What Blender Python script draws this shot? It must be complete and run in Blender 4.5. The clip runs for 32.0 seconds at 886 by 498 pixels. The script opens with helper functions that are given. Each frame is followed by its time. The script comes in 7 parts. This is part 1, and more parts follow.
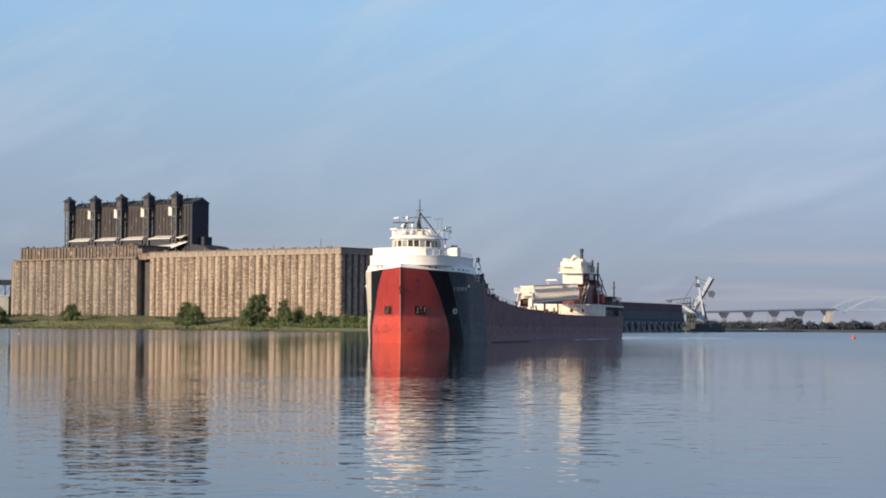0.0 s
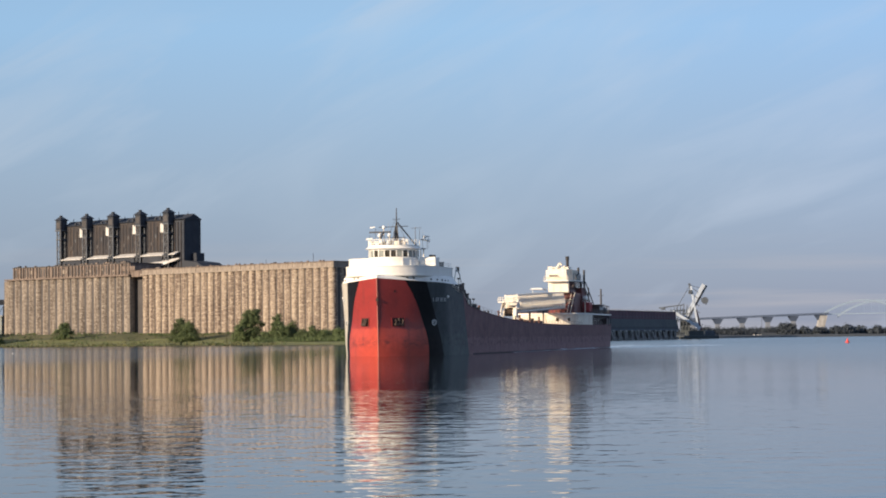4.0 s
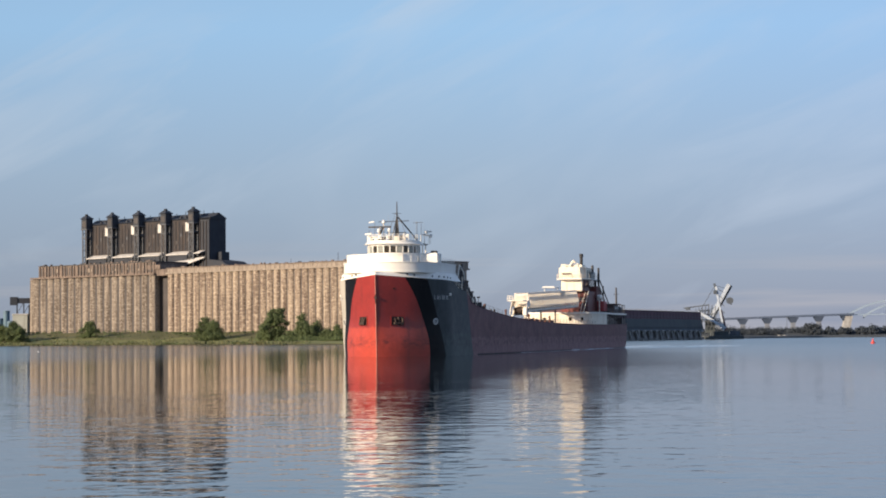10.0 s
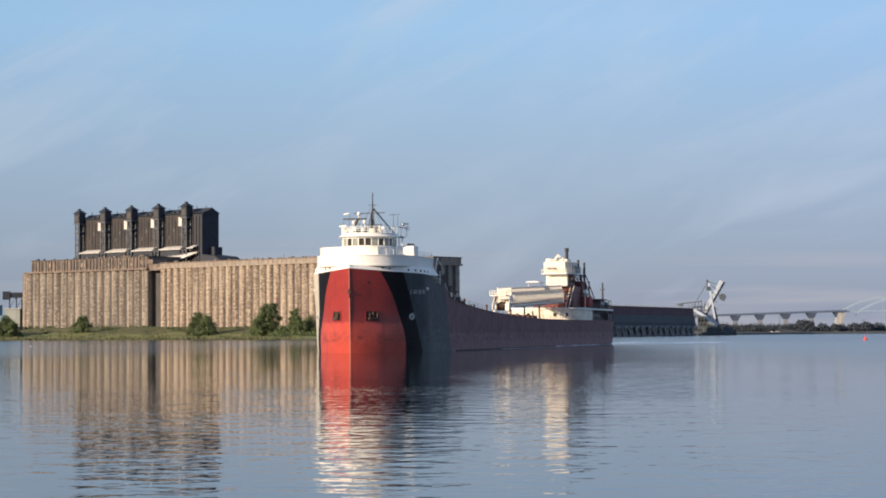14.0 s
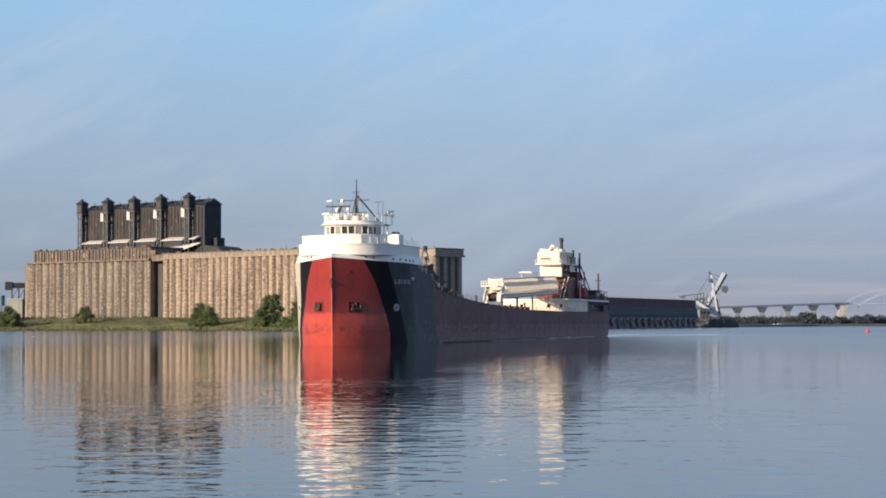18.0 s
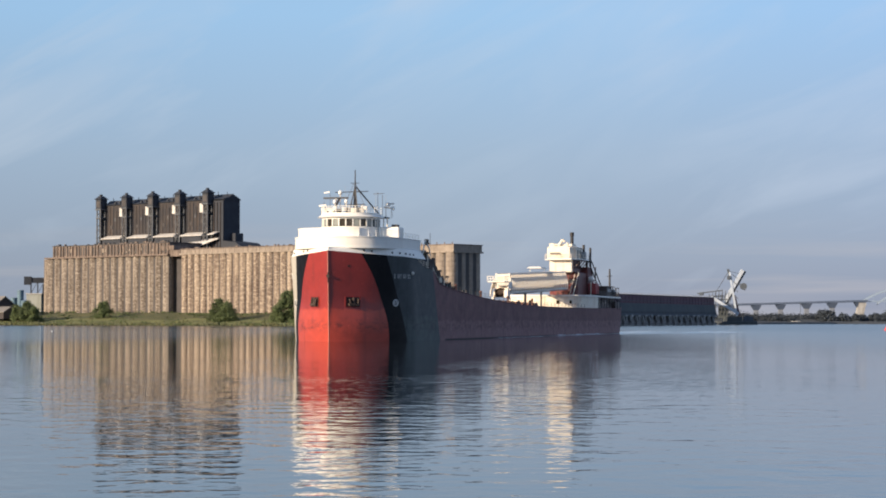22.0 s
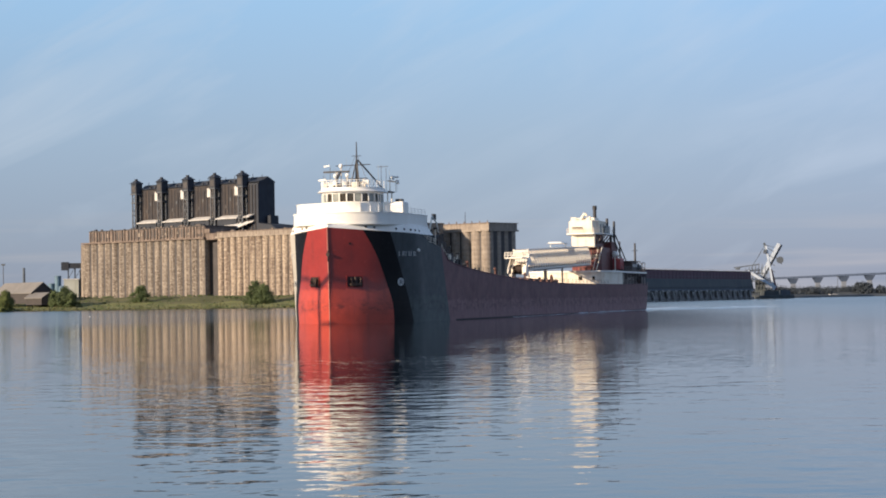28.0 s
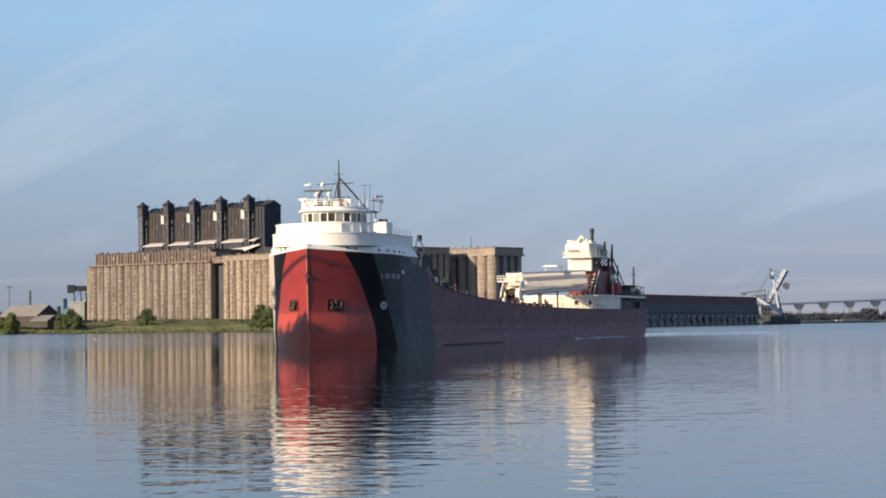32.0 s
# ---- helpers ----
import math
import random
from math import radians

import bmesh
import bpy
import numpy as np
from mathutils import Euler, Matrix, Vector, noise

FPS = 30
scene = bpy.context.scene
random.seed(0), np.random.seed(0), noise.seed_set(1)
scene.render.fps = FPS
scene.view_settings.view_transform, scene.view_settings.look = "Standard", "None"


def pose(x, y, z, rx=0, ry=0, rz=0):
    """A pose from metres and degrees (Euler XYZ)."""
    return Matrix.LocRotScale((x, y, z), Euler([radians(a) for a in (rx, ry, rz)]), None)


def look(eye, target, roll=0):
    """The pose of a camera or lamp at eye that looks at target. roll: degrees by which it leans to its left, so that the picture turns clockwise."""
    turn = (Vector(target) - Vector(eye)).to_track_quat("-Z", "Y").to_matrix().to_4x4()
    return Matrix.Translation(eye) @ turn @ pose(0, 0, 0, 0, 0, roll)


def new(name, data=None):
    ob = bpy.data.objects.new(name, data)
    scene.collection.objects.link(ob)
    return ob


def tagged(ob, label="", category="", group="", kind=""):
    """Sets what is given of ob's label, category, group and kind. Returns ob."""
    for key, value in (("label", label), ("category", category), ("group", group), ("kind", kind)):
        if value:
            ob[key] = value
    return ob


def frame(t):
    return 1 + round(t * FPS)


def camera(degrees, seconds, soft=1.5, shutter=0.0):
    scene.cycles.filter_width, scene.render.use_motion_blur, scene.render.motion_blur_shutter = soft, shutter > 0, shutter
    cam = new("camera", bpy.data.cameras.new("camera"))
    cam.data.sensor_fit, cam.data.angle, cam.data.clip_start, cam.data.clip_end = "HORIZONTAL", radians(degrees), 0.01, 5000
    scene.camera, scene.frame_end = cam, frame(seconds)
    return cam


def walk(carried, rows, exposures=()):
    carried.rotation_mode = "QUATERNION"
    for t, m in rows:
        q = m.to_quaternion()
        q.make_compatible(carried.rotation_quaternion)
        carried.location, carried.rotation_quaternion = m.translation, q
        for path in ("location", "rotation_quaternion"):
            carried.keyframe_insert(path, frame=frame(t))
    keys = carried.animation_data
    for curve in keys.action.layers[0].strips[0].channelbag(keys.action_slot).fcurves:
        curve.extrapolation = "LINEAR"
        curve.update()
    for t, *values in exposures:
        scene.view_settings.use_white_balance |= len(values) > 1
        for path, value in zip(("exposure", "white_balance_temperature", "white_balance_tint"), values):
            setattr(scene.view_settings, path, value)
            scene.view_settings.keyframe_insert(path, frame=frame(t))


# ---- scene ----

# The camera stands on the far quay and is only turned by hand: pitch, lean and turn in degrees.
EYE = (0.0, 0.0, 3.64)
cam = camera(24.572, 32.0, soft=1.9)
TURNS = [
    (0, 92.148, -0.458, -0.017), (0.5, 92.208, -0.522, 0.025), (1, 92.311, -0.390, -0.035), (1.5, 92.491, -0.228, -0.128),
    (2, 92.543, -0.035, -0.322), (2.5, 92.545, 0.185, -0.515), (3, 92.517, 0.367, -0.492), (3.5, 92.453, 0.547, -0.292),
    (5.5, 92.639, 0.657, -0.070), (6, 92.663, 0.658, 0.005), (6.5, 92.657, 0.614, 0.191), (7, 92.643, 0.594, 0.258),
    (7.5, 92.628, 0.634, 0.294), (8, 92.574, 0.612, 0.306), (8.5, 92.525, 0.577, 0.244), (9, 92.516, 0.489, 0.281),
    (9.5, 92.514, 0.529, 0.456), (10, 92.466, 0.461, 0.504), (10.5, 92.465, 0.482, 0.487), (11, 92.431, 0.514, 0.485),
    (11.5, 92.416, 0.521, 0.511), (12, 92.507, 0.537, 0.495), (12.5, 92.392, 0.440, 0.421), (13, 92.382, 0.395, 0.335),
    (13.5, 92.377, 0.367, 0.308), (14, 92.341, 0.314, 0.301), (14.5, 92.292, 0.295, 0.361), (16.5, 92.157, 0.308, 0.322),
    (17, 92.166, 0.260, 0.364), (17.5, 92.099, 0.212, 0.411), (18, 92.100, 0.163, 0.363), (18.5, 92.129, 0.166, 0.369),
    (19, 92.184, 0.121, 0.402), (19.5, 92.256, 0.082, 0.428), (20, 92.177, 0.004, 0.459), (20.5, 92.111, -0.006, 0.439),
    (21, 92.077, -0.070, 0.574), (21.5, 92.055, -0.051, 0.809), (22, 91.993, -0.040, 0.871), (22.5, 92.037, -0.058, 0.960),
    (23, 91.934, -0.172, 1.061), (23.5, 91.730, -0.092, 1.143), (24, 91.603, 0.105, 1.218), (24.5, 91.551, 0.306, 1.370),
    (25, 91.540, 0.561, 1.428), (25.5, 91.542, 0.754, 1.418), (27.5, 91.363, 0.977, 1.839), (28, 91.409, 0.904, 1.895),
    (28.5, 91.506, 0.853, 2.043), (29, 91.745, 0.926, 2.249), (29.5, 91.836, 0.873, 2.342), (30, 91.891, 0.840, 2.344),
    (30.5, 91.925, 0.822, 2.271), (31, 91.958, 0.751, 2.187), (31.5, 92.034, 0.702, 2.148), (32, 92.096, 0.657, 2.056),
]
walk(cam, [(t, pose(*EYE, rx, ry, rz)) for t, rx, ry, rz in TURNS], exposures=[(0, 0.51), (20, 0.54), (29, 0.58), (32, 0.57)])

# The ship's course: seconds, bow x, bow y, heading.
COURSE = [(0, -8.49, 403.75, -13.78), (4, -11.40, 392.27, -13.81), (8, -14.29, 380.51, -13.83), (12, -17.17, 368.46, -13.86), (16, -20.03, 356.12, -13.88), (20, -22.87, 343.50, -13.91), (24, -25.69, 330.59, -13.93), (28, -28.49, 317.40, -13.96), (32, -31.28, 303.92, -13.98)]

# ---- light ----
SUN_TO = Vector((-0.81, -0.57, 0.29)).normalized()
sun = new("sun", bpy.data.lights.new("sun", "SUN"))
sun.data.energy, sun.data.angle, sun.data.color = 5.0, radians(0.6), (1.0, 0.80, 0.58)
sun.matrix_world = look(SUN_TO * 100, (0, 0, 0))

world = bpy.data.worlds.new("sky")
scene.world = world
world.use_nodes = True
wt = world.node_tree
wt.nodes.clear()


def wnode(kind, **sets):
    n = wt.nodes.new(kind)
    for k, v in sets.items():
        if k == "ins":
            for i, x in v.items():
                n.inputs[i].default_value = x
    return n


sky = wt.nodes.new("ShaderNodeTexSky")
sky.sky_type, sky.sun_disc = "NISHITA", False
sky.sun_elevation, sky.sun_rotation = math.asin(SUN_TO.z), math.atan2(SUN_TO.x, SUN_TO.y)
sky.air_density, sky.dust_density, sky.ozone_density = 1.0, 0.6, 3.0
coord = wt.nodes.new("ShaderNodeTexCoord")
split = wt.nodes.new("ShaderNodeSeparateXYZ")
wt.links.new(coord.outputs["Generated"], split.inputs[0])
# the haze of the morning lies grey-blue along the horizon, clear blue above
haze = wt.nodes.new("ShaderNodeValToRGB")
stops = [(0.0, (0.232, 0.262, 0.342)), (0.028, (0.262, 0.312, 0.405)), (0.08, (0.298, 0.392, 0.518)), (0.15, (0.295, 0.475, 0.69)), (0.28, (0.25, 0.37, 0.55)), (0.55, (0.17, 0.25, 0.40)), (1.0, (0.12, 0.18, 0.30))]
while len(haze.color_ramp.elements) < len(stops):
    haze.color_ramp.elements.new(0.5)
for e, (pos, c) in zip(haze.color_ramp.elements, stops):
    e.position, e.color = pos, (*c, 1)
wt.links.new(split.outputs["Z"], haze.inputs[0])
# thin cirrus, drawn out along a slant
mapping = wt.nodes.new("ShaderNodeMapping")
mapping.inputs["Scale"].default_value = (6.0, 2.0, 26.0)
slope = wt.nodes.new("ShaderNodeMapping")
slope.inputs["Rotation"].default_value = (0, radians(27), 0)
wt.links.new(coord.outputs["Generated"], slope.inputs[0])
wt.links.new(slope.outputs[0], mapping.inputs[0])
cirrus = wnode("ShaderNodeTexNoise", ins={"Scale": 1.0, "Detail": 5.0, "Roughness": 0.55, "Distortion": 0.8})
wt.links.new(mapping.outputs[0], cirrus.inputs["Vector"])
wisp = wt.nodes.new("ShaderNodeMapRange")
wisp.inputs[1].default_value, wisp.inputs[2].default_value, wisp.inputs[4].default_value = 0.44, 0.76, 0.66
wt.links.new(cirrus.outputs[0], wisp.inputs[0])
clouded = wt.nodes.new("ShaderNodeMix")
clouded.data_type = "RGBA"
# the wisps come in loose patches
patchy = wnode("ShaderNodeTexNoise", ins={"Scale": 9.0, "Detail": 3.0, "Roughness": 0.5})
wt.links.new(slope.outputs[0], patchy.inputs["Vector"])
patch_on = wt.nodes.new("ShaderNodeMapRange")
patch_on.inputs[1].default_value, patch_on.inputs[2].default_value, patch_on.inputs[3].default_value = 0.40, 0.62, 0.25
wt.links.new(patchy.outputs[0], patch_on.inputs[0])
veil = wt.nodes.new("ShaderNodeMath")
veil.operation = "MULTIPLY"
wt.links.new(wisp.outputs[0], veil.inputs[0])
wt.links.new(patch_on.outputs[0], veil.inputs[1])
wt.links.new(veil.outputs[0], clouded.inputs[0])
wt.links.new(haze.outputs[0], clouded.inputs[6])
clouded.inputs[7].default_value = (0.46, 0.53, 0.63, 1)
streak_map = wt.nodes.new("ShaderNodeMapping")
streak_map.inputs["Scale"].default_value = (4.0, 1.0, 95.0)
wt.links.new(coord.outputs["Generated"], streak_map.inputs[0])
bank = wnode("ShaderNodeTexNoise", ins={"Scale": 1.0, "Detail": 4.0, "Roughness": 0.5})
wt.links.new(streak_map.outputs[0], bank.inputs["Vector"])
bank_on = wt.nodes.new("ShaderNodeMapRange")
bank_on.inputs[1].default_value, bank_on.inputs[2].default_value, bank_on.inputs[4].default_value = 0.50, 0.68, 0.60
wt.links.new(bank.outputs[0], bank_on.inputs[0])
low_sky = wt.nodes.new("ShaderNodeMapRange")
low_sky.inputs[1].default_value, low_sky.inputs[2].default_value, low_sky.inputs[3].default_value, low_sky.inputs[4].default_value = 0.02, 0.05, 1.0, 0.0
wt.links.new(split.outputs["Z"], low_sky.inputs[0])
band = wt.nodes.new("ShaderNodeMath")
band.operation = "MULTIPLY"
wt.links.new(bank_on.outputs[0], band.inputs[0])
wt.links.new(low_sky.outputs[0], band.inputs[1])
banked = wt.nodes.new("ShaderNodeMix")
banked.data_type = "RGBA"
wt.links.new(band.outputs[0], banked.inputs[0])
wt.links.new(clouded.outputs[2], banked.inputs[6])
banked.inputs[7].default_value = (0.42, 0.41, 0.44, 1)
both = wt.nodes.new("ShaderNodeMix")
both.data_type = "RGBA"
both.inputs[0].default_value = 0.90
scale = wt.nodes.new("ShaderNodeVectorMath")
scale.operation = "SCALE"
scale.inputs[3].default_value = 0.07
wt.links.new(sky.outputs[0], scale.inputs[0])
wt.links.new(scale.outputs[0], both.inputs[6])
# away from the sun the haze turns a little bluer
side = wt.nodes.new("ShaderNodeMapRange")
side.inputs[1].default_value, side.inputs[2].default_value = 0.0, 0.28
wt.links.new(split.outputs["X"], side.inputs[0])
cool = wt.nodes.new("ShaderNodeMix")
cool.data_type, cool.blend_type = "RGBA", "MULTIPLY"
wt.links.new(side.outputs[0], cool.inputs[0])
wt.links.new(banked.outputs[2], cool.inputs[6])
cool.inputs[7].default_value = (0.975, 0.97, 1.03, 1)
sunward = wt.nodes.new("ShaderNodeMapRange")
sunward.inputs[1].default_value, sunward.inputs[2].default_value = 0.02, -0.24
wt.links.new(split.outputs["X"], sunward.inputs[0])
dull = wt.nodes.new("ShaderNodeMix")
dull.data_type, dull.blend_type = "RGBA", "MULTIPLY"
wt.links.new(sunward.outputs[0], dull.inputs[0])
wt.links.new(cool.outputs[2], dull.inputs[6])
dull.inputs[7].default_value = (0.93, 0.935, 0.935, 1)
wt.links.new(dull.outputs[2], both.inputs[7])
back = wt.nodes.new("ShaderNodeBackground")
back.inputs[1].default_value = 0.877
wt.links.new(both.outputs[2], back.inputs[0])
out = wt.nodes.new("ShaderNodeOutputWorld")
wt.links.new(back.outputs[0], out.inputs[0])

# ---- materials ----
def material(name, base, second=None, scale=1.0, rough=0.7, metal=0.0, bump=0.0, grain=8.0, streak=None, spots=None, amount=0.5, vary=0.0, spec=0.5, still=False, sheen=0.0):
    """Two tones mixed by a coarse and a fine noise in metres; streak: a third colour running down the face; spots: rust or dirt blotches."""
    m = bpy.data.materials.new(name)
    m.use_nodes = True
    nt = m.node_tree
    N, L = nt.nodes, nt.links
    bsdf = N["Principled BSDF"]
    bsdf.inputs["Roughness"].default_value, bsdf.inputs["Metallic"].default_value = rough, metal
    bsdf.inputs["Specular IOR Level"].default_value = spec
    bsdf.inputs["Sheen Weight"].default_value, bsdf.inputs["Sheen Roughness"].default_value = sheen, 0.25
    # still things take the grain from their place, so that alike pieces differ
    place = N.new("ShaderNodeNewGeometry").outputs["Position"] if still else N.new("ShaderNodeTexCoord").outputs["Object"]
    coarse = N.new("ShaderNodeTexNoise")
    coarse.inputs["Scale"].default_value, coarse.inputs["Detail"].default_value, coarse.inputs["Roughness"].default_value = scale, 6, 0.6
    L.new(place, coarse.inputs["Vector"])
    fine = N.new("ShaderNodeTexNoise")
    fine.inputs["Scale"].default_value, fine.inputs["Detail"].default_value = scale * grain, 3
    L.new(place, fine.inputs["Vector"])
    second = second or tuple(c * 0.72 for c in base)

    def mix(fac, a, b):
        n = N.new("ShaderNodeMix")
        n.data_type = "RGBA"
        if isinstance(fac, float):
            n.inputs[0].default_value = fac
        else:
            L.new(fac, n.inputs[0])
        for i, c in ((6, a), (7, b)):
            if isinstance(c, tuple):
                n.inputs[i].default_value = (*c, 1)
            else:
                L.new(c, n.inputs[i])
        return n.outputs[2]

    def ranged(src, lo, hi, top=1.0):
        n = N.new("ShaderNodeMapRange")
        n.inputs[1].default_value, n.inputs[2].default_value, n.inputs[4].default_value = lo, hi, top
        L.new(src, n.inputs[0])
        return n.outputs[0]

    col = mix(ranged(coarse.outputs[0], 0.35, 0.68), base, second)
    col = mix(ranged(fine.outputs[0], 0.42, 0.75, 0.5), col, second)
    if streak:
        mp = N.new("ShaderNodeMapping")
        mp.inputs["Scale"].default_value = (1.0, 1.0, 0.06)
        L.new(place, mp.inputs[0])
        run = N.new("ShaderNodeTexNoise")
        run.inputs["Scale"].default_value, run.inputs["Detail"].default_value = scale * 3.0, 5
        L.new(mp.outputs[0], run.inputs["Vector"])
        col = mix(ranged(run.outputs[0], 0.50, 0.72, amount), col, streak)
    if spots:
        sp = N.new("ShaderNodeTexNoise")
        sp.inputs["Scale"].default_value, sp.inputs["Detail"].default_value, sp.inputs["Roughness"].default_value = scale * 2.2, 8, 0.7
        L.new(place, sp.inputs["Vector"])
        col = mix(ranged(sp.outputs[0], 0.56, 0.66, amount), col, spots)
    if vary:
        info = N.new("ShaderNodeObjectInfo")
        hsv = N.new("ShaderNodeHueSaturation")
        L.new(ranged(info.outputs["Random"], 0.0, 1.0, 1.0), hsv.inputs["Fac"])
        hsv.inputs["Fac"].default_value = 1.0
        v = N.new("ShaderNodeMapRange")
        v.inputs[3].default_value, v.inputs[4].default_value = 1 - vary, 1 + vary
        L.new(info.outputs["Random"], v.inputs[0])
        L.new(v.outputs[0], hsv.inputs["Value"])
        for link in list(hsv.inputs["Fac"].links):
            L.remove(link)
        L.new(col, hsv.inputs["Color"])
        col = hsv.outputs[0]
    L.new(col, bsdf.inputs["Base Color"])
    if bump:
        b = N.new("ShaderNodeBump")
        b.inputs["Strength"].default_value, b.inputs["Distance"].default_value = 1.0, bump
        L.new(fine.outputs[0], b.inputs["Height"])
        L.new(b.outputs[0], bsdf.inputs["Normal"])
    return m


def silo_concrete(name, tones, dark, pale):
    """Old poured concrete: blotches, rust-brown runs down the wall, pale and dark dashes along the lifts."""
    m = bpy.data.materials.new(name)
    m.use_nodes = True
    N, L = m.node_tree.nodes, m.node_tree.links
    bsdf = N["Principled BSDF"]
    bsdf.inputs["Roughness"].default_value = 0.92
    bsdf.inputs["Specular IOR Level"].default_value = 0.2
    place = N.new("ShaderNodeNewGeometry").outputs["Position"]

    def field(scale, sxy=1.0, sz=1.0, detail=4, rough=0.6):
        mp = N.new("ShaderNodeMapping")
        mp.inputs["Scale"].default_value = (sxy, sxy, sz)
        L.new(place, mp.inputs[0])
        n = N.new("ShaderNodeTexNoise")
        n.inputs["Scale"].default_value, n.inputs["Detail"].default_value, n.inputs["Roughness"].default_value = scale, detail, rough
        L.new(mp.outputs[0], n.inputs["Vector"])
        return n.outputs[0]

    def lay(col, src, lo, hi, top, tone):
        r = N.new("ShaderNodeMapRange")
        r.inputs[1].default_value, r.inputs[2].default_value, r.inputs[4].default_value = lo, hi, top
        L.new(src, r.inputs[0])
        n = N.new("ShaderNodeMix")
        n.data_type = "RGBA"
        L.new(r.outputs[0], n.inputs[0])
        if isinstance(col, tuple):
            n.inputs[6].default_value = (*col, 1)
        else:
            L.new(col, n.inputs[6])
        n.inputs[7].default_value = (*tone, 1)
        return n.outputs[2]

    col = lay(tones[0], field(0.05, detail=3), 0.40, 0.60, 0.9, tones[1])
    col = lay(col, field(0.55, 1.0, 0.04), 0.46, 0.58, 0.85, dark)
    col = lay(col, field(1.5, 0.32, 1.0, 2), 0.50, 0.62, 0.60, pale)
    col = lay(col, field(1.2, 0.45, 1.0, 3, 0.6), 0.54, 0.62, 0.60, dark)
    col = lay(col, field(0.16, 1.0, 0.20, 3), 0.55, 0.70, 0.45, tuple(0.5 * (a + b) for a, b in zip(dark, pale)))
    col = lay(col, field(2.2, 1.0, 1.0, 5, 0.7), 0.55, 0.66, 0.6, tuple(c * 0.7 for c in dark))
    L.new(col, bsdf.inputs["Base Color"])
    return m


M_concrete = silo_concrete("weathered_concrete", ((0.385, 0.312, 0.244), (0.282, 0.226, 0.182)), (0.115, 0.084, 0.070), (0.545, 0.460, 0.368))
M_concrete_old = silo_concrete("older_grey_concrete", ((0.292, 0.247, 0.207), (0.225, 0.189, 0.160)), (0.092, 0.074, 0.063), (0.405, 0.360, 0.307))
M_concrete_pale = material("pale_concrete", (0.34, 0.29, 0.245), (0.24, 0.20, 0.17), 0.25, 0.9, bump=0.03, streak=(0.15, 0.12, 0.10), spots=(0.2, 0.165, 0.135), amount=0.7, vary=0.08, still=True)
M_gallery = material("stained_gallery_concrete", (0.255, 0.198, 0.165), (0.125, 0.097, 0.085), 0.25, 0.9, bump=0.04, streak=(0.07, 0.057, 0.05), spots=(0.1, 0.08, 0.065), amount=0.85, still=True)
# Near-black: shade between silos and in the recess is put into this concrete.
M_recess = material("dark_and_recess_shade_concrete", (0.085, 0.078, 0.080), (0.055, 0.052, 0.055), 0.2, 0.9)
M_darksteel = material("sooty_dark_sheet_steel", (0.040, 0.046, 0.060), (0.026, 0.031, 0.043), 0.2, 0.7, spec=0.3, streak=(0.045, 0.042, 0.045), amount=0.5, still=True)
M_rustwall = material("rust_streaked_sheet_steel", (0.060, 0.051, 0.049), (0.030, 0.031, 0.038), 0.16, 0.8, spec=0.25, streak=(0.078, 0.059, 0.049), spots=(0.032, 0.035, 0.046), amount=0.85, still=True)
M_paleroof = material("pale_galvanised_roof", (0.66, 0.65, 0.63), (0.50, 0.48, 0.46), 0.3, 0.6, streak=(0.25, 0.2, 0.16), amount=0.5, still=True)
M_red = material("oxide_red_pocket_paint", (0.27, 0.028, 0.020), (0.18, 0.02, 0.016), 0.35, 0.45, spec=0.4, bump=0.004, grain=6)


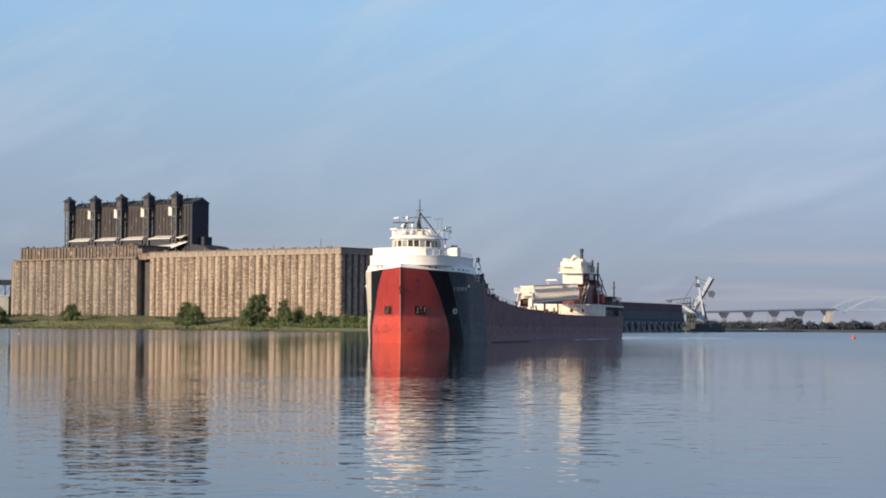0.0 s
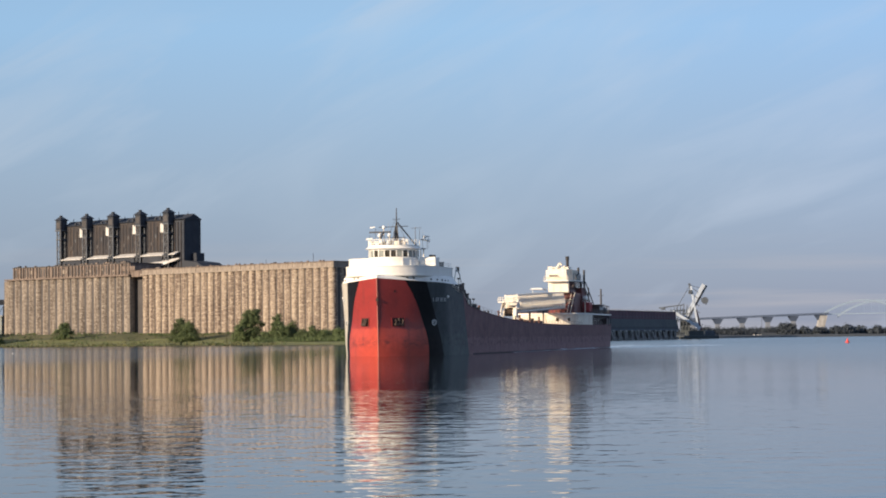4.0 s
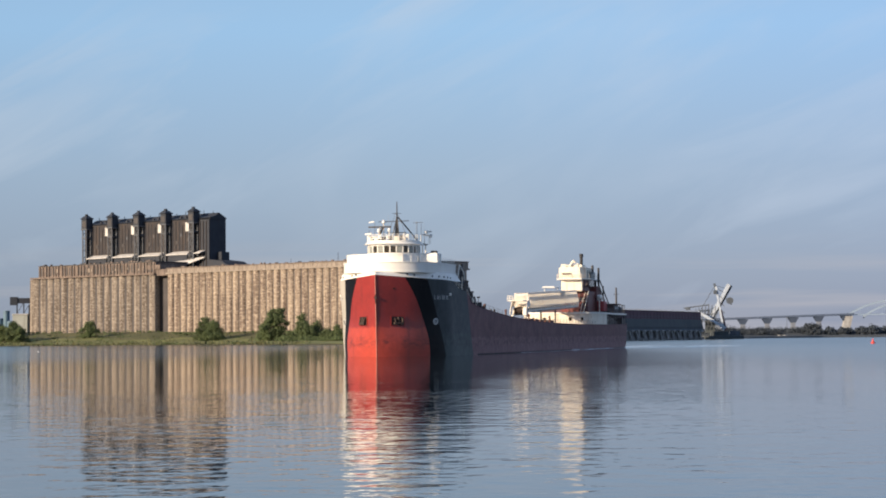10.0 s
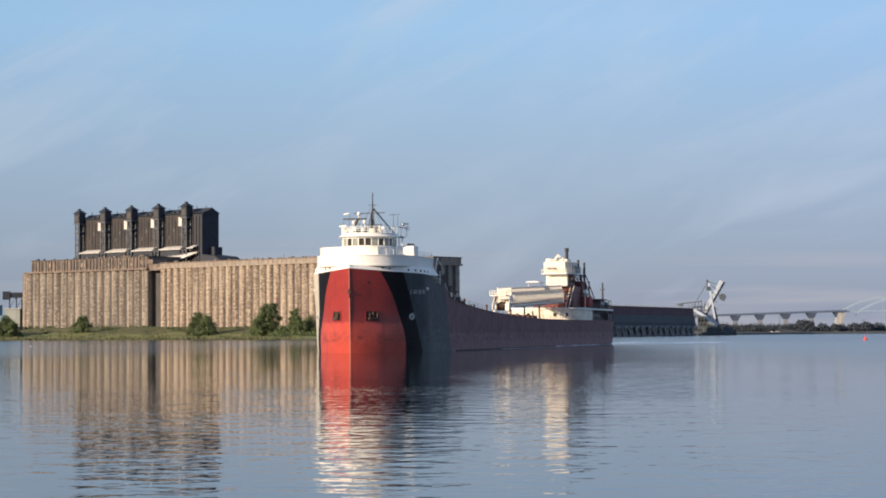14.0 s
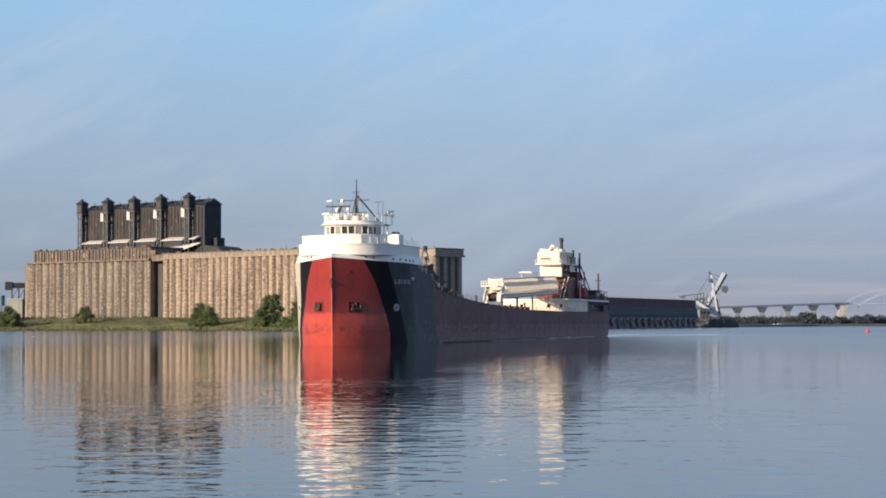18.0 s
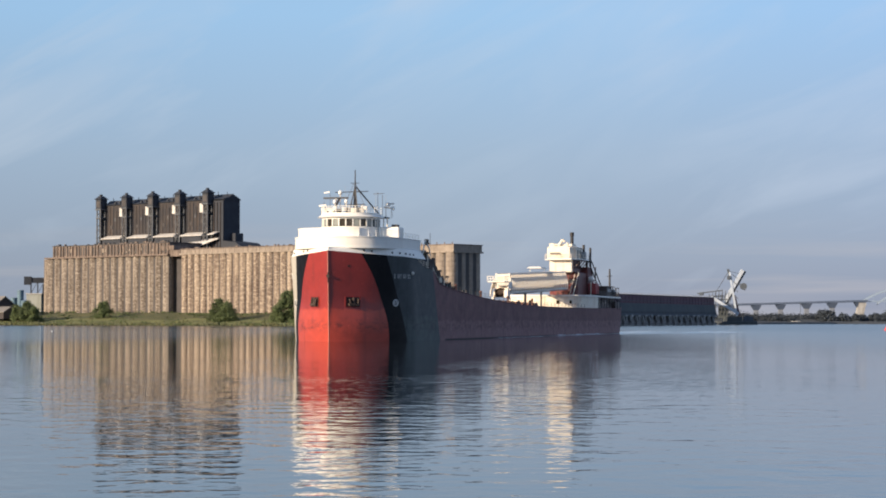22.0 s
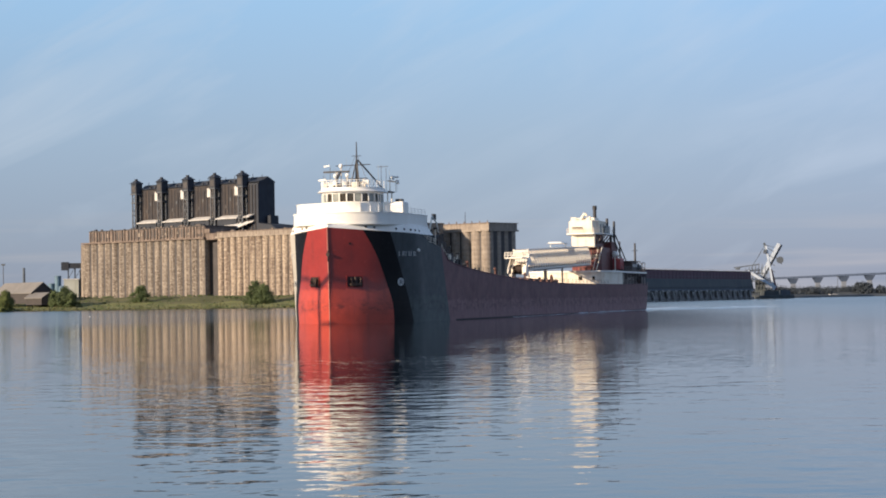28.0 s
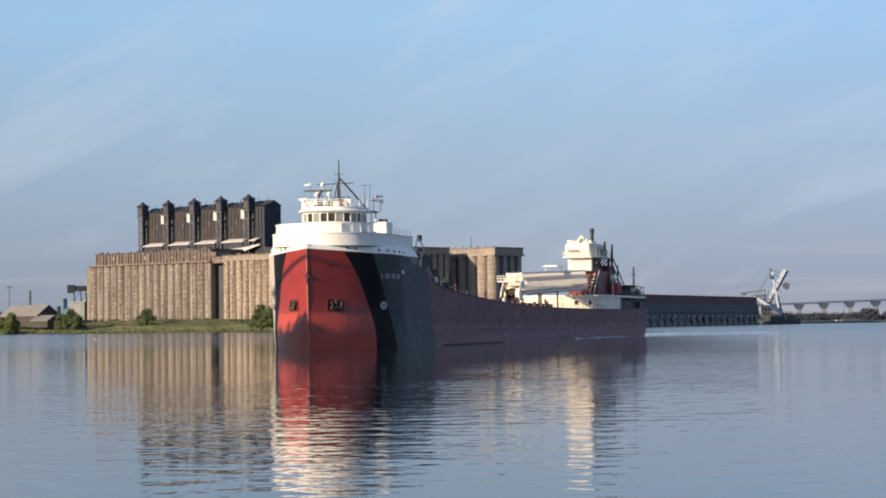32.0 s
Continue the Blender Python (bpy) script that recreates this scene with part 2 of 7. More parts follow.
def bow_paint(name, upper, lower, line, worn, rough, spec, coat=0.15):
    """Gloss hull paint in two coats: the older upper one meets the newer lower one along a ragged scuffed line; rubbed bands, runs and scrapes."""
    m = bpy.data.materials.new(name)
    m.use_nodes = True
    N, L = m.node_tree.nodes, m.node_tree.links
    bsdf = N["Principled BSDF"]
    bsdf.inputs["Specular IOR Level"].default_value = spec
    bsdf.inputs["Coat Weight"].default_value, bsdf.inputs["Coat Roughness"].default_value = coat, 0.12
    place = N.new("ShaderNodeTexCoord").outputs["Object"]
    sep = N.new("ShaderNodeSeparateXYZ")
    L.new(place, sep.inputs[0])

    def field(scale, stretch=(1, 1, 1), detail=5, rougher=0.6):
        mp = N.new("ShaderNodeMapping")
        mp.inputs["Scale"].default_value = stretch
        L.new(place, mp.inputs[0])
        n = N.new("ShaderNodeTexNoise")
        n.inputs["Scale"].default_value, n.inputs["Detail"].default_value, n.inputs["Roughness"].default_value = scale, detail, rougher
        L.new(mp.outputs[0], n.inputs["Vector"])
        return n.outputs[0]

    def ranged(src, lo, hi, a=0.0, c=1.0):
        n = N.new("ShaderNodeMapRange")
        for i, v in enumerate((lo, hi, a, c)):
            n.inputs[i + 1].default_value = v
        L.new(src, n.inputs[0])
        return n.outputs[0]

    def calc(op, a, c):
        n = N.new("ShaderNodeMath")
        n.operation = op
        L.new(a, n.inputs[0])
        if isinstance(c, float):
            n.inputs[1].default_value = c
        else:
            L.new(c, n.inputs[1])
        return n.outputs[0]

    def mix(fac, a, c):
        n = N.new("ShaderNodeMix")
        n.data_type = "RGBA"
        L.new(fac, n.inputs[0])
        for i, v in ((6, a), (7, c)):
            if isinstance(v, tuple):
                n.inputs[i].default_value = (*v, 1)
            else:
                L.new(v, n.inputs[i])
        return n.outputs[2]

    z = sep.outputs["Z"]
    wobble = calc("MULTIPLY", field(0.55, (1, 1, 0.4)), 2.0)
    edge = ranged(calc("ADD", z, wobble), line + 0.85, line + 1.2)
    fade = tuple(c * 0.78 for c in upper)
    top = mix(ranged(field(0.3), 0.38, 0.66), upper, fade)
    base = mix(ranged(field(0.45), 0.40, 0.64), lower, tuple(c * 0.80 for c in lower))
    col = mix(edge, base, top)
    # runs from the deck edge and the pockets, and a rubbed band near the water
    col = mix(ranged(field(1.1, (1, 1, 0.05)), 0.54, 0.72, 0.0, 0.55), col, worn)
    rub = calc("MULTIPLY", ranged(field(0.5, (1, 1, 2.4), 6, 0.7), 0.47, 0.62), calc("MULTIPLY", ranged(z, 1.2, 2.2), ranged(z, 4.4, 3.0)))
    col = mix(calc("MULTIPLY", rub, 0.75), col, worn)
    col = mix(ranged(field(1.6, (1, 1, 1.6), 8, 0.72), 0.60, 0.68, 0.0, 0.5), col, tuple(min(1.0, c * 1.5 + 0.02) for c in lower))
    L.new(col, bsdf.inputs["Base Color"])
    L.new(ranged(field(0.8), 0.35, 0.7, rough, rough + 0.15), bsdf.inputs["Roughness"])
    b = N.new("ShaderNodeBump")
    b.inputs["Strength"].default_value, b.inputs["Distance"].default_value = 1.0, 0.02
    L.new(field(0.45, detail=2), b.inputs["Height"])
    L.new(b.outputs[0], bsdf.inputs["Normal"])
    return m


M_red_bow = bow_paint("oxide_red_bow_paint", (0.290, 0.027, 0.019), (0.455, 0.058, 0.033), 5.4, (0.12, 0.022, 0.018), 0.30, 0.5)
M_stem = material("pale_stem_paint", (0.55, 0.22, 0.17), (0.42, 0.16, 0.12), 0.8, 0.5, spots=(0.4, 0.25, 0.2), amount=0.6)
M_black = bow_paint("black_hull_paint", (0.006, 0.006, 0.008), (0.008, 0.007, 0.009), 4.0, (0.016, 0.013, 0.013), 0.40, 0.18, 0.0)
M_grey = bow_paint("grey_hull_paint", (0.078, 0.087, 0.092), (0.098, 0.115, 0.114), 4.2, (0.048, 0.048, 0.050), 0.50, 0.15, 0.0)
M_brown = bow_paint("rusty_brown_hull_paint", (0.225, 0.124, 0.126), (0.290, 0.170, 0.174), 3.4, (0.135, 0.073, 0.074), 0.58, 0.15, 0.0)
# Paler copy of the hull grey, with starboard sunlight put into the colour.
M_grey_sunlit = material("sunlit_grey_hull_copy", (0.46, 0.44, 0.395), (0.38, 0.36, 0.325), 0.3, 0.7, spec=0.2, streak=(0.30, 0.25, 0.20), amount=0.4)
# Stern brown, darkened to hold the shade along the port poop side.
M_stern = material("dusty_brown_stern_shade_paint", (0.11, 0.078, 0.07), (0.08, 0.056, 0.052), 0.2, 0.6, bump=0.008, streak=(0.06, 0.04, 0.038), spots=(0.16, 0.13, 0.11), amount=0.6)
M_white = material("white_ship_paint", (0.86, 0.84, 0.79), (0.81, 0.78, 0.72), 0.3, 0.45, bump=0.004, streak=(0.55, 0.45, 0.36), amount=0.18)
M_cream = material("rust_stained_white_paint", (0.88, 0.82, 0.70), (0.78, 0.69, 0.56), 0.35, 0.5, bump=0.006, streak=(0.45, 0.27, 0.16), spots=(0.50, 0.34, 0.22), amount=0.45)
M_boom = material("white_boom_paint", (0.88, 0.84, 0.76), (0.82, 0.76, 0.67), 0.5, 0.5, streak=(0.5, 0.33, 0.22), amount=0.3)
M_rust = material("rusty_pulley_steel", (0.05, 0.03, 0.022), (0.03, 0.022, 0.02), 0.8, 0.8)
M_deckgrey = material("grey_fitting_paint", (0.30, 0.31, 0.32), (0.22, 0.23, 0.24), 0.8, 0.6)
M_maroon = material("maroon_funnel_paint", (0.16, 0.035, 0.03), (0.11, 0.028, 0.025), 0.3, 0.5, streak=(0.07, 0.03, 0.03), amount=0.5)
M_redbox = material("bright_red_paint", (0.42, 0.06, 0.06), (0.32, 0.05, 0.05), 0.4, 0.5)
M_deck = material("iron_red_deck", (0.16, 0.07, 0.05), (0.11, 0.055, 0.045), 0.3, 0.8, bump=0.01)
M_mast = material("black_mast_paint", (0.022, 0.022, 0.026), (0.03, 0.028, 0.03), 0.5, 0.5)
M_rope = material("grey_steel_wire", (0.06, 0.06, 0.065), (0.04, 0.04, 0.045), 1.0, 0.5, metal=0.4)
M_anchor = material("worn_anchor_steel", (0.07, 0.043, 0.034), (0.035, 0.024, 0.02), 1.5, 0.8, bump=0.02, spots=(0.12, 0.08, 0.058), amount=0.6)
# Shade inside the anchor pockets is put into this colour; dark fittings share it.
M_pocket = material("pocket_shade_and_dark_fittings", (0.03, 0.012, 0.010), (0.02, 0.01, 0.01), 1.0, 0.7)
M_glass = material("dark_wheelhouse_glass", (0.035, 0.03, 0.022), (0.05, 0.04, 0.028), 0.6, 0.12, spec=0.6)
M_lettering = material("white_lettering_paint", (0.62, 0.62, 0.60), (0.5, 0.5, 0.5), 1.0, 0.6)
M_grass = material("bank_grass", (0.125, 0.120, 0.048), (0.066, 0.074, 0.030), 0.05, 0.95, bump=0.25, grain=14, spots=(0.185, 0.165, 0.075), amount=0.6, still=True)
M_reed = material("shore_grass", (0.225, 0.225, 0.068), (0.085, 0.098, 0.036), 0.07, 0.95, grain=8, spots=(0.075, 0.080, 0.036), amount=0.7, still=True)
M_mud = material("shore_mud", (0.055, 0.05, 0.03), (0.035, 0.035, 0.022), 0.1, 0.85)
M_leaf = material("tree_foliage", (0.105, 0.135, 0.048), (0.055, 0.080, 0.032), 0.5, 0.85, grain=4, vary=0.2)
# Distance haze is put into this leaf colour as blue.
M_leaf_far = material("hazy_far_foliage", (0.048, 0.062, 0.080), (0.038, 0.050, 0.067), 0.1, 0.9, grain=4, vary=0.2)
M_bark = material("bark", (0.09, 0.07, 0.05), (0.06, 0.045, 0.035), 2.0, 0.9, bump=0.03)
M_dockwall = material("maroon_dock_cladding", (0.135, 0.060, 0.082), (0.095, 0.046, 0.062), 0.05, 0.7, streak=(0.075, 0.040, 0.050), amount=0.5, still=True)
M_dockgrey = material("dock_grey_steel", (0.108, 0.130, 0.158), (0.075, 0.090, 0.112), 0.1, 0.8, streak=(0.06, 0.055, 0.05), amount=0.6, still=True)
M_dockgreen = material("dusty_grey_green_cladding", (0.075, 0.088, 0.095), (0.055, 0.066, 0.073), 0.06, 0.8, streak=(0.10, 0.105, 0.105), amount=0.5, still=True)
M_timber = material("dock_timber", (0.21, 0.205, 0.20), (0.14, 0.138, 0.138), 0.2, 0.9, streak=(0.15, 0.14, 0.12), amount=0.4, still=True)
M_dockconc = material("dock_concrete", (0.44, 0.435, 0.43), (0.30, 0.298, 0.295), 0.2, 0.9, streak=(0.15, 0.13, 0.11), amount=0.5, still=True)
M_loader = material("white_loader_steel", (0.56, 0.63, 0.72), (0.46, 0.52, 0.6), 0.2, 0.5, streak=(0.4, 0.33, 0.28), amount=0.3)
# Bridge steel and piers carry the distance haze as blue in their colour.
M_bridge = material("haze_blue_bridge_steel", (0.075, 0.100, 0.155), (0.060, 0.083, 0.130), 0.05, 0.8, spec=0.2)
M_arch = material("haze_pale_arch_steel", (0.30, 0.38, 0.49), (0.25, 0.33, 0.43), 0.05, 0.7)
M_pier = material("haze_blue_pier_concrete", (0.20, 0.225, 0.27), (0.16, 0.18, 0.22), 0.05, 0.9)
# Far ground, toned blue-grey with the haze put into its colour.
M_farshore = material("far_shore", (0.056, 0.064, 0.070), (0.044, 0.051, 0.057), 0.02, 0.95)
M_shedroof = material("brown_shed_roof", (0.22, 0.205, 0.19), (0.17, 0.16, 0.15), 0.1, 0.8, streak=(0.15, 0.12, 0.10), amount=0.4)
M_sheddark = material("dark_shed_gable", (0.055, 0.045, 0.045), (0.04, 0.035, 0.035), 0.2, 0.8)
M_leaf_bright = material("bright_willow_foliage", (0.135, 0.160, 0.045), (0.080, 0.105, 0.032), 0.5, 0.85, grain=4, vary=0.15)
M_bluetank = material("blue_tank_paint", (0.10, 0.185, 0.25), (0.08, 0.14, 0.20), 0.2, 0.6)
M_hut = material("pale_green_grey_wall", (0.46, 0.48, 0.44), (0.38, 0.40, 0.37), 0.2, 0.8, streak=(0.25, 0.25, 0.22), amount=0.4)
M_buoy_red = material("red_buoy_paint", (0.65, 0.04, 0.03), (0.5, 0.04, 0.03), 0.5, 0.5)
M_buoy_white = material("white_buoy_paint", (0.75, 0.75, 0.72), (0.65, 0.65, 0.62), 0.5, 0.5)


def water_material():
    """Still harbour water: mirror-calm round the ship, ripples in the foreground, a breeze over the open bay."""
    m = bpy.data.materials.new("calm_harbour_water")
    m.use_nodes = True
    nt = m.node_tree
    N, L = nt.nodes, nt.links
    b = N["Principled BSDF"]
    b.inputs["Base Color"].default_value = (0.010, 0.015, 0.019, 1)
    b.inputs["IOR"].default_value = 1.34
    tc = N.new("ShaderNodeTexCoord")
    sep = N.new("ShaderNodeSeparateXYZ")
    L.new(N.new("ShaderNodeNewGeometry").outputs["Position"], sep.inputs[0])

    def wave(scale, sx, sy, detail, turn, rough=0.5):
        mp = N.new("ShaderNodeMapping")
        mp.inputs["Scale"].default_value = (sx, sy, 1)
        mp.inputs["Rotation"].default_value = (0, 0, radians(turn))
        L.new(tc.outputs["Object"], mp.inputs[0])
        n = N.new("ShaderNodeTexNoise")
        n.inputs["Scale"].default_value, n.inputs["Detail"].default_value, n.inputs["Roughness"].default_value = scale, detail, rough
        L.new(mp.outputs[0], n.inputs["Vector"])
        return n.outputs[0]

    def ranged(src, lo, hi, a, c):
        n = N.new("ShaderNodeMapRange")
        n.interpolation_type = "SMOOTHSTEP"
        for i, v in enumerate((lo, hi, a, c)):
            n.inputs[i + 1].default_value = v
        L.new(src, n.inputs[0])
        return n.outputs[0]

    def calc(op, a, c):
        n = N.new("ShaderNodeMath")
        n.operation = op
        for i, v in ((0, a), (1, c)):
            if isinstance(v, float):
                n.inputs[i].default_value = v
            else:
                L.new(v, n.inputs[i])
        return n.outputs[0]

    X, Y = sep.outputs["X"], sep.outputs["Y"]
    # patches of breeze where the ripples stand higher
    gust = ranged(wave(0.03, 0.6, 1.0, 2, 8), 0.35, 0.65, 0.55, 1.0)
    # rippled foreground, calm middle, breeze over the far water
    near = ranged(Y, 110.0, 280.0, 1.0, 0.22)
    far = ranged(Y, 380.0, 900.0, 0.0, 0.3)
    side = ranged(X, 14.0, 55.0, 1.0, 1.7)
    amount = calc("MULTIPLY", calc("MULTIPLY", gust, side), calc("ADD", near, far))
    # the finest ripples, too small to stand out singly, blur the mirror over the open bay
    blur = calc("ADD", ranged(Y, 140.0, 300.0, 0.03, 0.055), calc("ADD", ranged(Y, 480.0, 900.0, 0.0, 0.03), ranged(X, 16.0, 70.0, 0.0, 0.08)))
    # extra blur along the bank and open water, set to fit the camera's view
    bank_blur = calc("MULTIPLY", ranged(Y, 230.0, 430.0, 0.0, 0.055), ranged(X, -25.0, -70.0, 0.0, 1.0))
    bay_blur = calc("MULTIPLY", ranged(Y, 260.0, 480.0, 0.0, 0.03), ranged(X, 50.0, 120.0, 0.0, 1.0))
    blur = calc("ADD", blur, calc("ADD", bank_blur, bay_blur))
    L.new(blur, b.inputs["Roughness"])
    last = None
    for height, src in ((0.046, wave(0.55, 1.0, 1.0, 1.0, 6)), (0.018, wave(1.5, 1.1, 1.0, 1.5, -9))):
        bump = N.new("ShaderNodeBump")
        bump.inputs["Strength"].default_value, bump.inputs["Distance"].default_value = 1.0, height
        L.new(calc("MULTIPLY", src, amount), bump.inputs["Height"])
        if last:
            L.new(last.outputs[0], bump.inputs["Normal"])
        last = bump
    L.new(last.outputs[0], b.inputs["Normal"])
    return m


M_water = water_material()
M_lattice = material("grey_lattice_steel", (0.115, 0.128, 0.15), (0.07, 0.08, 0.095), 0.3, 0.7, streak=(0.11, 0.08, 0.06), amount=0.5, still=True)
M_pane = material("opaque_sky_pane", (0.26, 0.28, 0.26), (0.2, 0.21, 0.2), 0.6, 0.15)
M_foam = material("broken_water", (0.72, 0.76, 0.80), (0.34, 0.38, 0.42), 1.2, 0.15, grain=4)

# ---- mesh tools ----
def mesh_of(name, bm, *mats, smooth=False):
    me = bpy.data.meshes.new(name)
    bmesh.ops.recalc_face_normals(bm, faces=bm.faces)
    bm.to_mesh(me)
    bm.free()
    for m in mats:
        me.materials.append(m)
    if smooth:
        me.polygons.foreach_set("use_smooth", [True] * len(me.polygons))
    return me


def part(name, bm, mat, parent, label="", smooth=False):
    """One mesh object under a thing or a part."""
    mats = mat if isinstance(mat, (list, tuple)) else (mat,)
    ob = new(name, mesh_of(name, bm, *mats, smooth=smooth))
    ob.parent = parent
    return tagged(ob, label) if label else ob


def shared(name, me, parent, m):
    """One more object on a mesh that alike parts share."""
    ob = new(name, me)
    ob.parent = parent
    ob.matrix_basis = m
    return ob


def thing(name, label, category, m=None, group="", kind=""):
    ob = new(name)
    ob.empty_display_size = 0.5
    if m is not None:
        ob.matrix_basis = m
    return tagged(ob, label, category, group, kind)


def box(bm, x0, x1, y0, y1, z0, z1, mat=0):
    vs = [bm.verts.new(p) for p in ((x0, y0, z0), (x1, y0, z0), (x1, y1, z0), (x0, y1, z0), (x0, y0, z1), (x1, y0, z1), (x1, y1, z1), (x0, y1, z1))]
    for f in ((3, 2, 1, 0), (4, 5, 6, 7), (0, 1, 5, 4), (1, 2, 6, 5), (2, 3, 7, 6), (3, 0, 4, 7)):
        bm.faces.new([vs[i] for i in f]).material_index = mat
    return bm


def bevelled(bm, width):
    bmesh.ops.bevel(bm, geom=list(bm.edges), offset=width, segments=1, affect="EDGES")
    return bm


def prism(bm, outline, z0, z1, mat=0, top=None):
    """An upright prism over an outline; top: the outline of its upper end."""
    top = top or outline
    lo = [bm.verts.new((x, y, z0)) for x, y in outline]
    hi = [bm.verts.new((x, y, z1)) for x, y in top]
    n = len(lo)
    for i in range(n):
        bm.faces.new((lo[i], lo[(i + 1) % n], hi[(i + 1) % n], hi[i])).material_index = mat
    bm.faces.new(hi).material_index = mat
    bm.faces.new(lo[::-1]).material_index = mat
    return bm


def rod(bm, a, b, r, r1=None, n=6, mat=0):
    """A round bar from a to b."""
    a, b = Vector(a), Vector(b)
    r1 = r if r1 is None else r1
    z = (b - a).normalized()
    x = z.orthogonal().normalized()
    y = z.cross(x)
    ring = [[bm.verts.new(p + (x * math.cos(2 * math.pi * i / n) + y * math.sin(2 * math.pi * i / n)) * q) for i in range(n)] for p, q in ((a, r), (b, r1))]
    for i in range(n):
        bm.faces.new((ring[0][i], ring[0][(i + 1) % n], ring[1][(i + 1) % n], ring[1][i])).material_index = mat
    bm.faces.new(ring[0][::-1]).material_index = mat
    bm.faces.new(ring[1]).material_index = mat
    return bm


def beam(bm, a, b, w, h, mat=0):
    """A bar of rectangular section from a to b."""
    a, b = Vector(a), Vector(b)
    z = (b - a).normalized()
    side = z.cross(Vector((0, 0, 1)))
    side = Vector((1, 0, 0)) if side.length < 1e-4 else side.normalized()
    up = side.cross(z)
    vs = [bm.verts.new(p + side * (sx * w / 2) + up * (sy * h / 2)) for p in (a, b) for sx, sy in ((-1, -1), (1, -1), (1, 1), (-1, 1))]
    for f in ((3, 2, 1, 0), (4, 5, 6, 7), (0, 1, 5, 4), (1, 2, 6, 5), (2, 3, 7, 6), (3, 0, 4, 7)):
        bm.faces.new([vs[i] for i in f]).material_index = mat
    return bm


def ball(bm, c, r, seg=10, squash=1.0):
    bmesh.ops.create_uvsphere(bm, u_segments=seg, v_segments=max(5, seg // 2), radius=r, matrix=Matrix.Translation(c) @ Matrix.Diagonal((1, 1, squash, 1)))
    return bm


def tube(bm, pts, r, n=8):
    """One bent round bar through a line of points."""
    rows = []
    for i, p in enumerate(pts):
        z = (pts[min(i + 1, len(pts) - 1)] - pts[max(i - 1, 0)]).normalized()
        x = Vector((1, 0, 0)) if abs(z.x) < 0.9 else Vector((0, 0, 1))
        y = z.cross(x).normalized()
        x = y.cross(z)
        rows.append([bm.verts.new(p + (x * math.cos(2 * math.pi * k / n) + y * math.sin(2 * math.pi * k / n)) * r) for k in range(n)])
    for a, b in zip(rows, rows[1:]):
        for k in range(n):
            bm.faces.new((a[k], a[(k + 1) % n], b[(k + 1) % n], b[k]))
    bm.faces.new(rows[0][::-1]), bm.faces.new(rows[-1])
    return bm


def B():
    return bmesh.new()


def round_front(half, nose, tail, y_wide, n=10, power=2.2):
    """Outline of a house with a rounded front: half width, the front's place, the rear, and where it gets its full width."""
    pts = []
    for i in range(n + 1):
        a = math.pi / 2 * i / n
        pts.append((half * math.sin(a) ** (2 / power), y_wide - (y_wide - nose) * max(0.0, math.cos(a)) ** (2 / power)))
    left = [(-x, y) for x, y in pts[1:]]
    return [(half, tail)] + pts[::-1] + left + [(-half, tail)]

# ---- water and land ----
# The elevator's front wall runs from its near corner along RUN; BACK leads away from the water.
CORNER, RUN, BACK = Vector((-60.2, 1196.0, 0)), Vector((-0.76, 0.65, 0)), Vector((0.65, 0.76, 0))
GROUND = 8.4


def at(k, b, z=0.0):
    return CORNER + RUN * k + BACK * b + Vector((0, 0, z))


ELEV = Matrix.Translation(CORNER) @ Matrix.Rotation(math.atan2(-RUN.y, -RUN.x), 4, "Z")   # local -x runs along the wall, +y back


def build_water():
    bm = B()
    bmesh.ops.create_grid(bm, x_segments=1, y_segments=1, size=4900)
    return tagged(new("water", mesh_of("water", bm, M_water)), "calm grey-blue harbour water with fine ripples", "water", kind="structure")


def shore_y(k):
    """How far the waterline lies in front of the elevator's wall, at k along it."""
    return -104 + 7 * math.sin(k * 0.021) + 5 * math.sin(k * 0.057 + 1) + 2.5 * math.sin(k * 0.19) - max(0, k - 320) * 0.10


def bank_z(k, b):
    """Height of the bank: a low shelf of mud and grass, then a slope up to the yard."""
    u = b - shore_y(k)
    lump = noise.noise(Vector((k * 0.05, b * 0.05, 0))) * 0.5 + noise.noise(Vector((k * 0.2, b * 0.2, 3))) * 0.18
    if u <= 0:
        return -1.2 + 0.25 * (u + 4) if u > -4 else -1.5
    z = 0.5 * min(1, u / 2.0) + 1.3 * min(1, u / 30) + 6.3 * max(0, min(1, (u - 45) / 52)) ** 1.15
    return z + lump * min(1, u / 8) * (1 if u < 95 else 0.2)


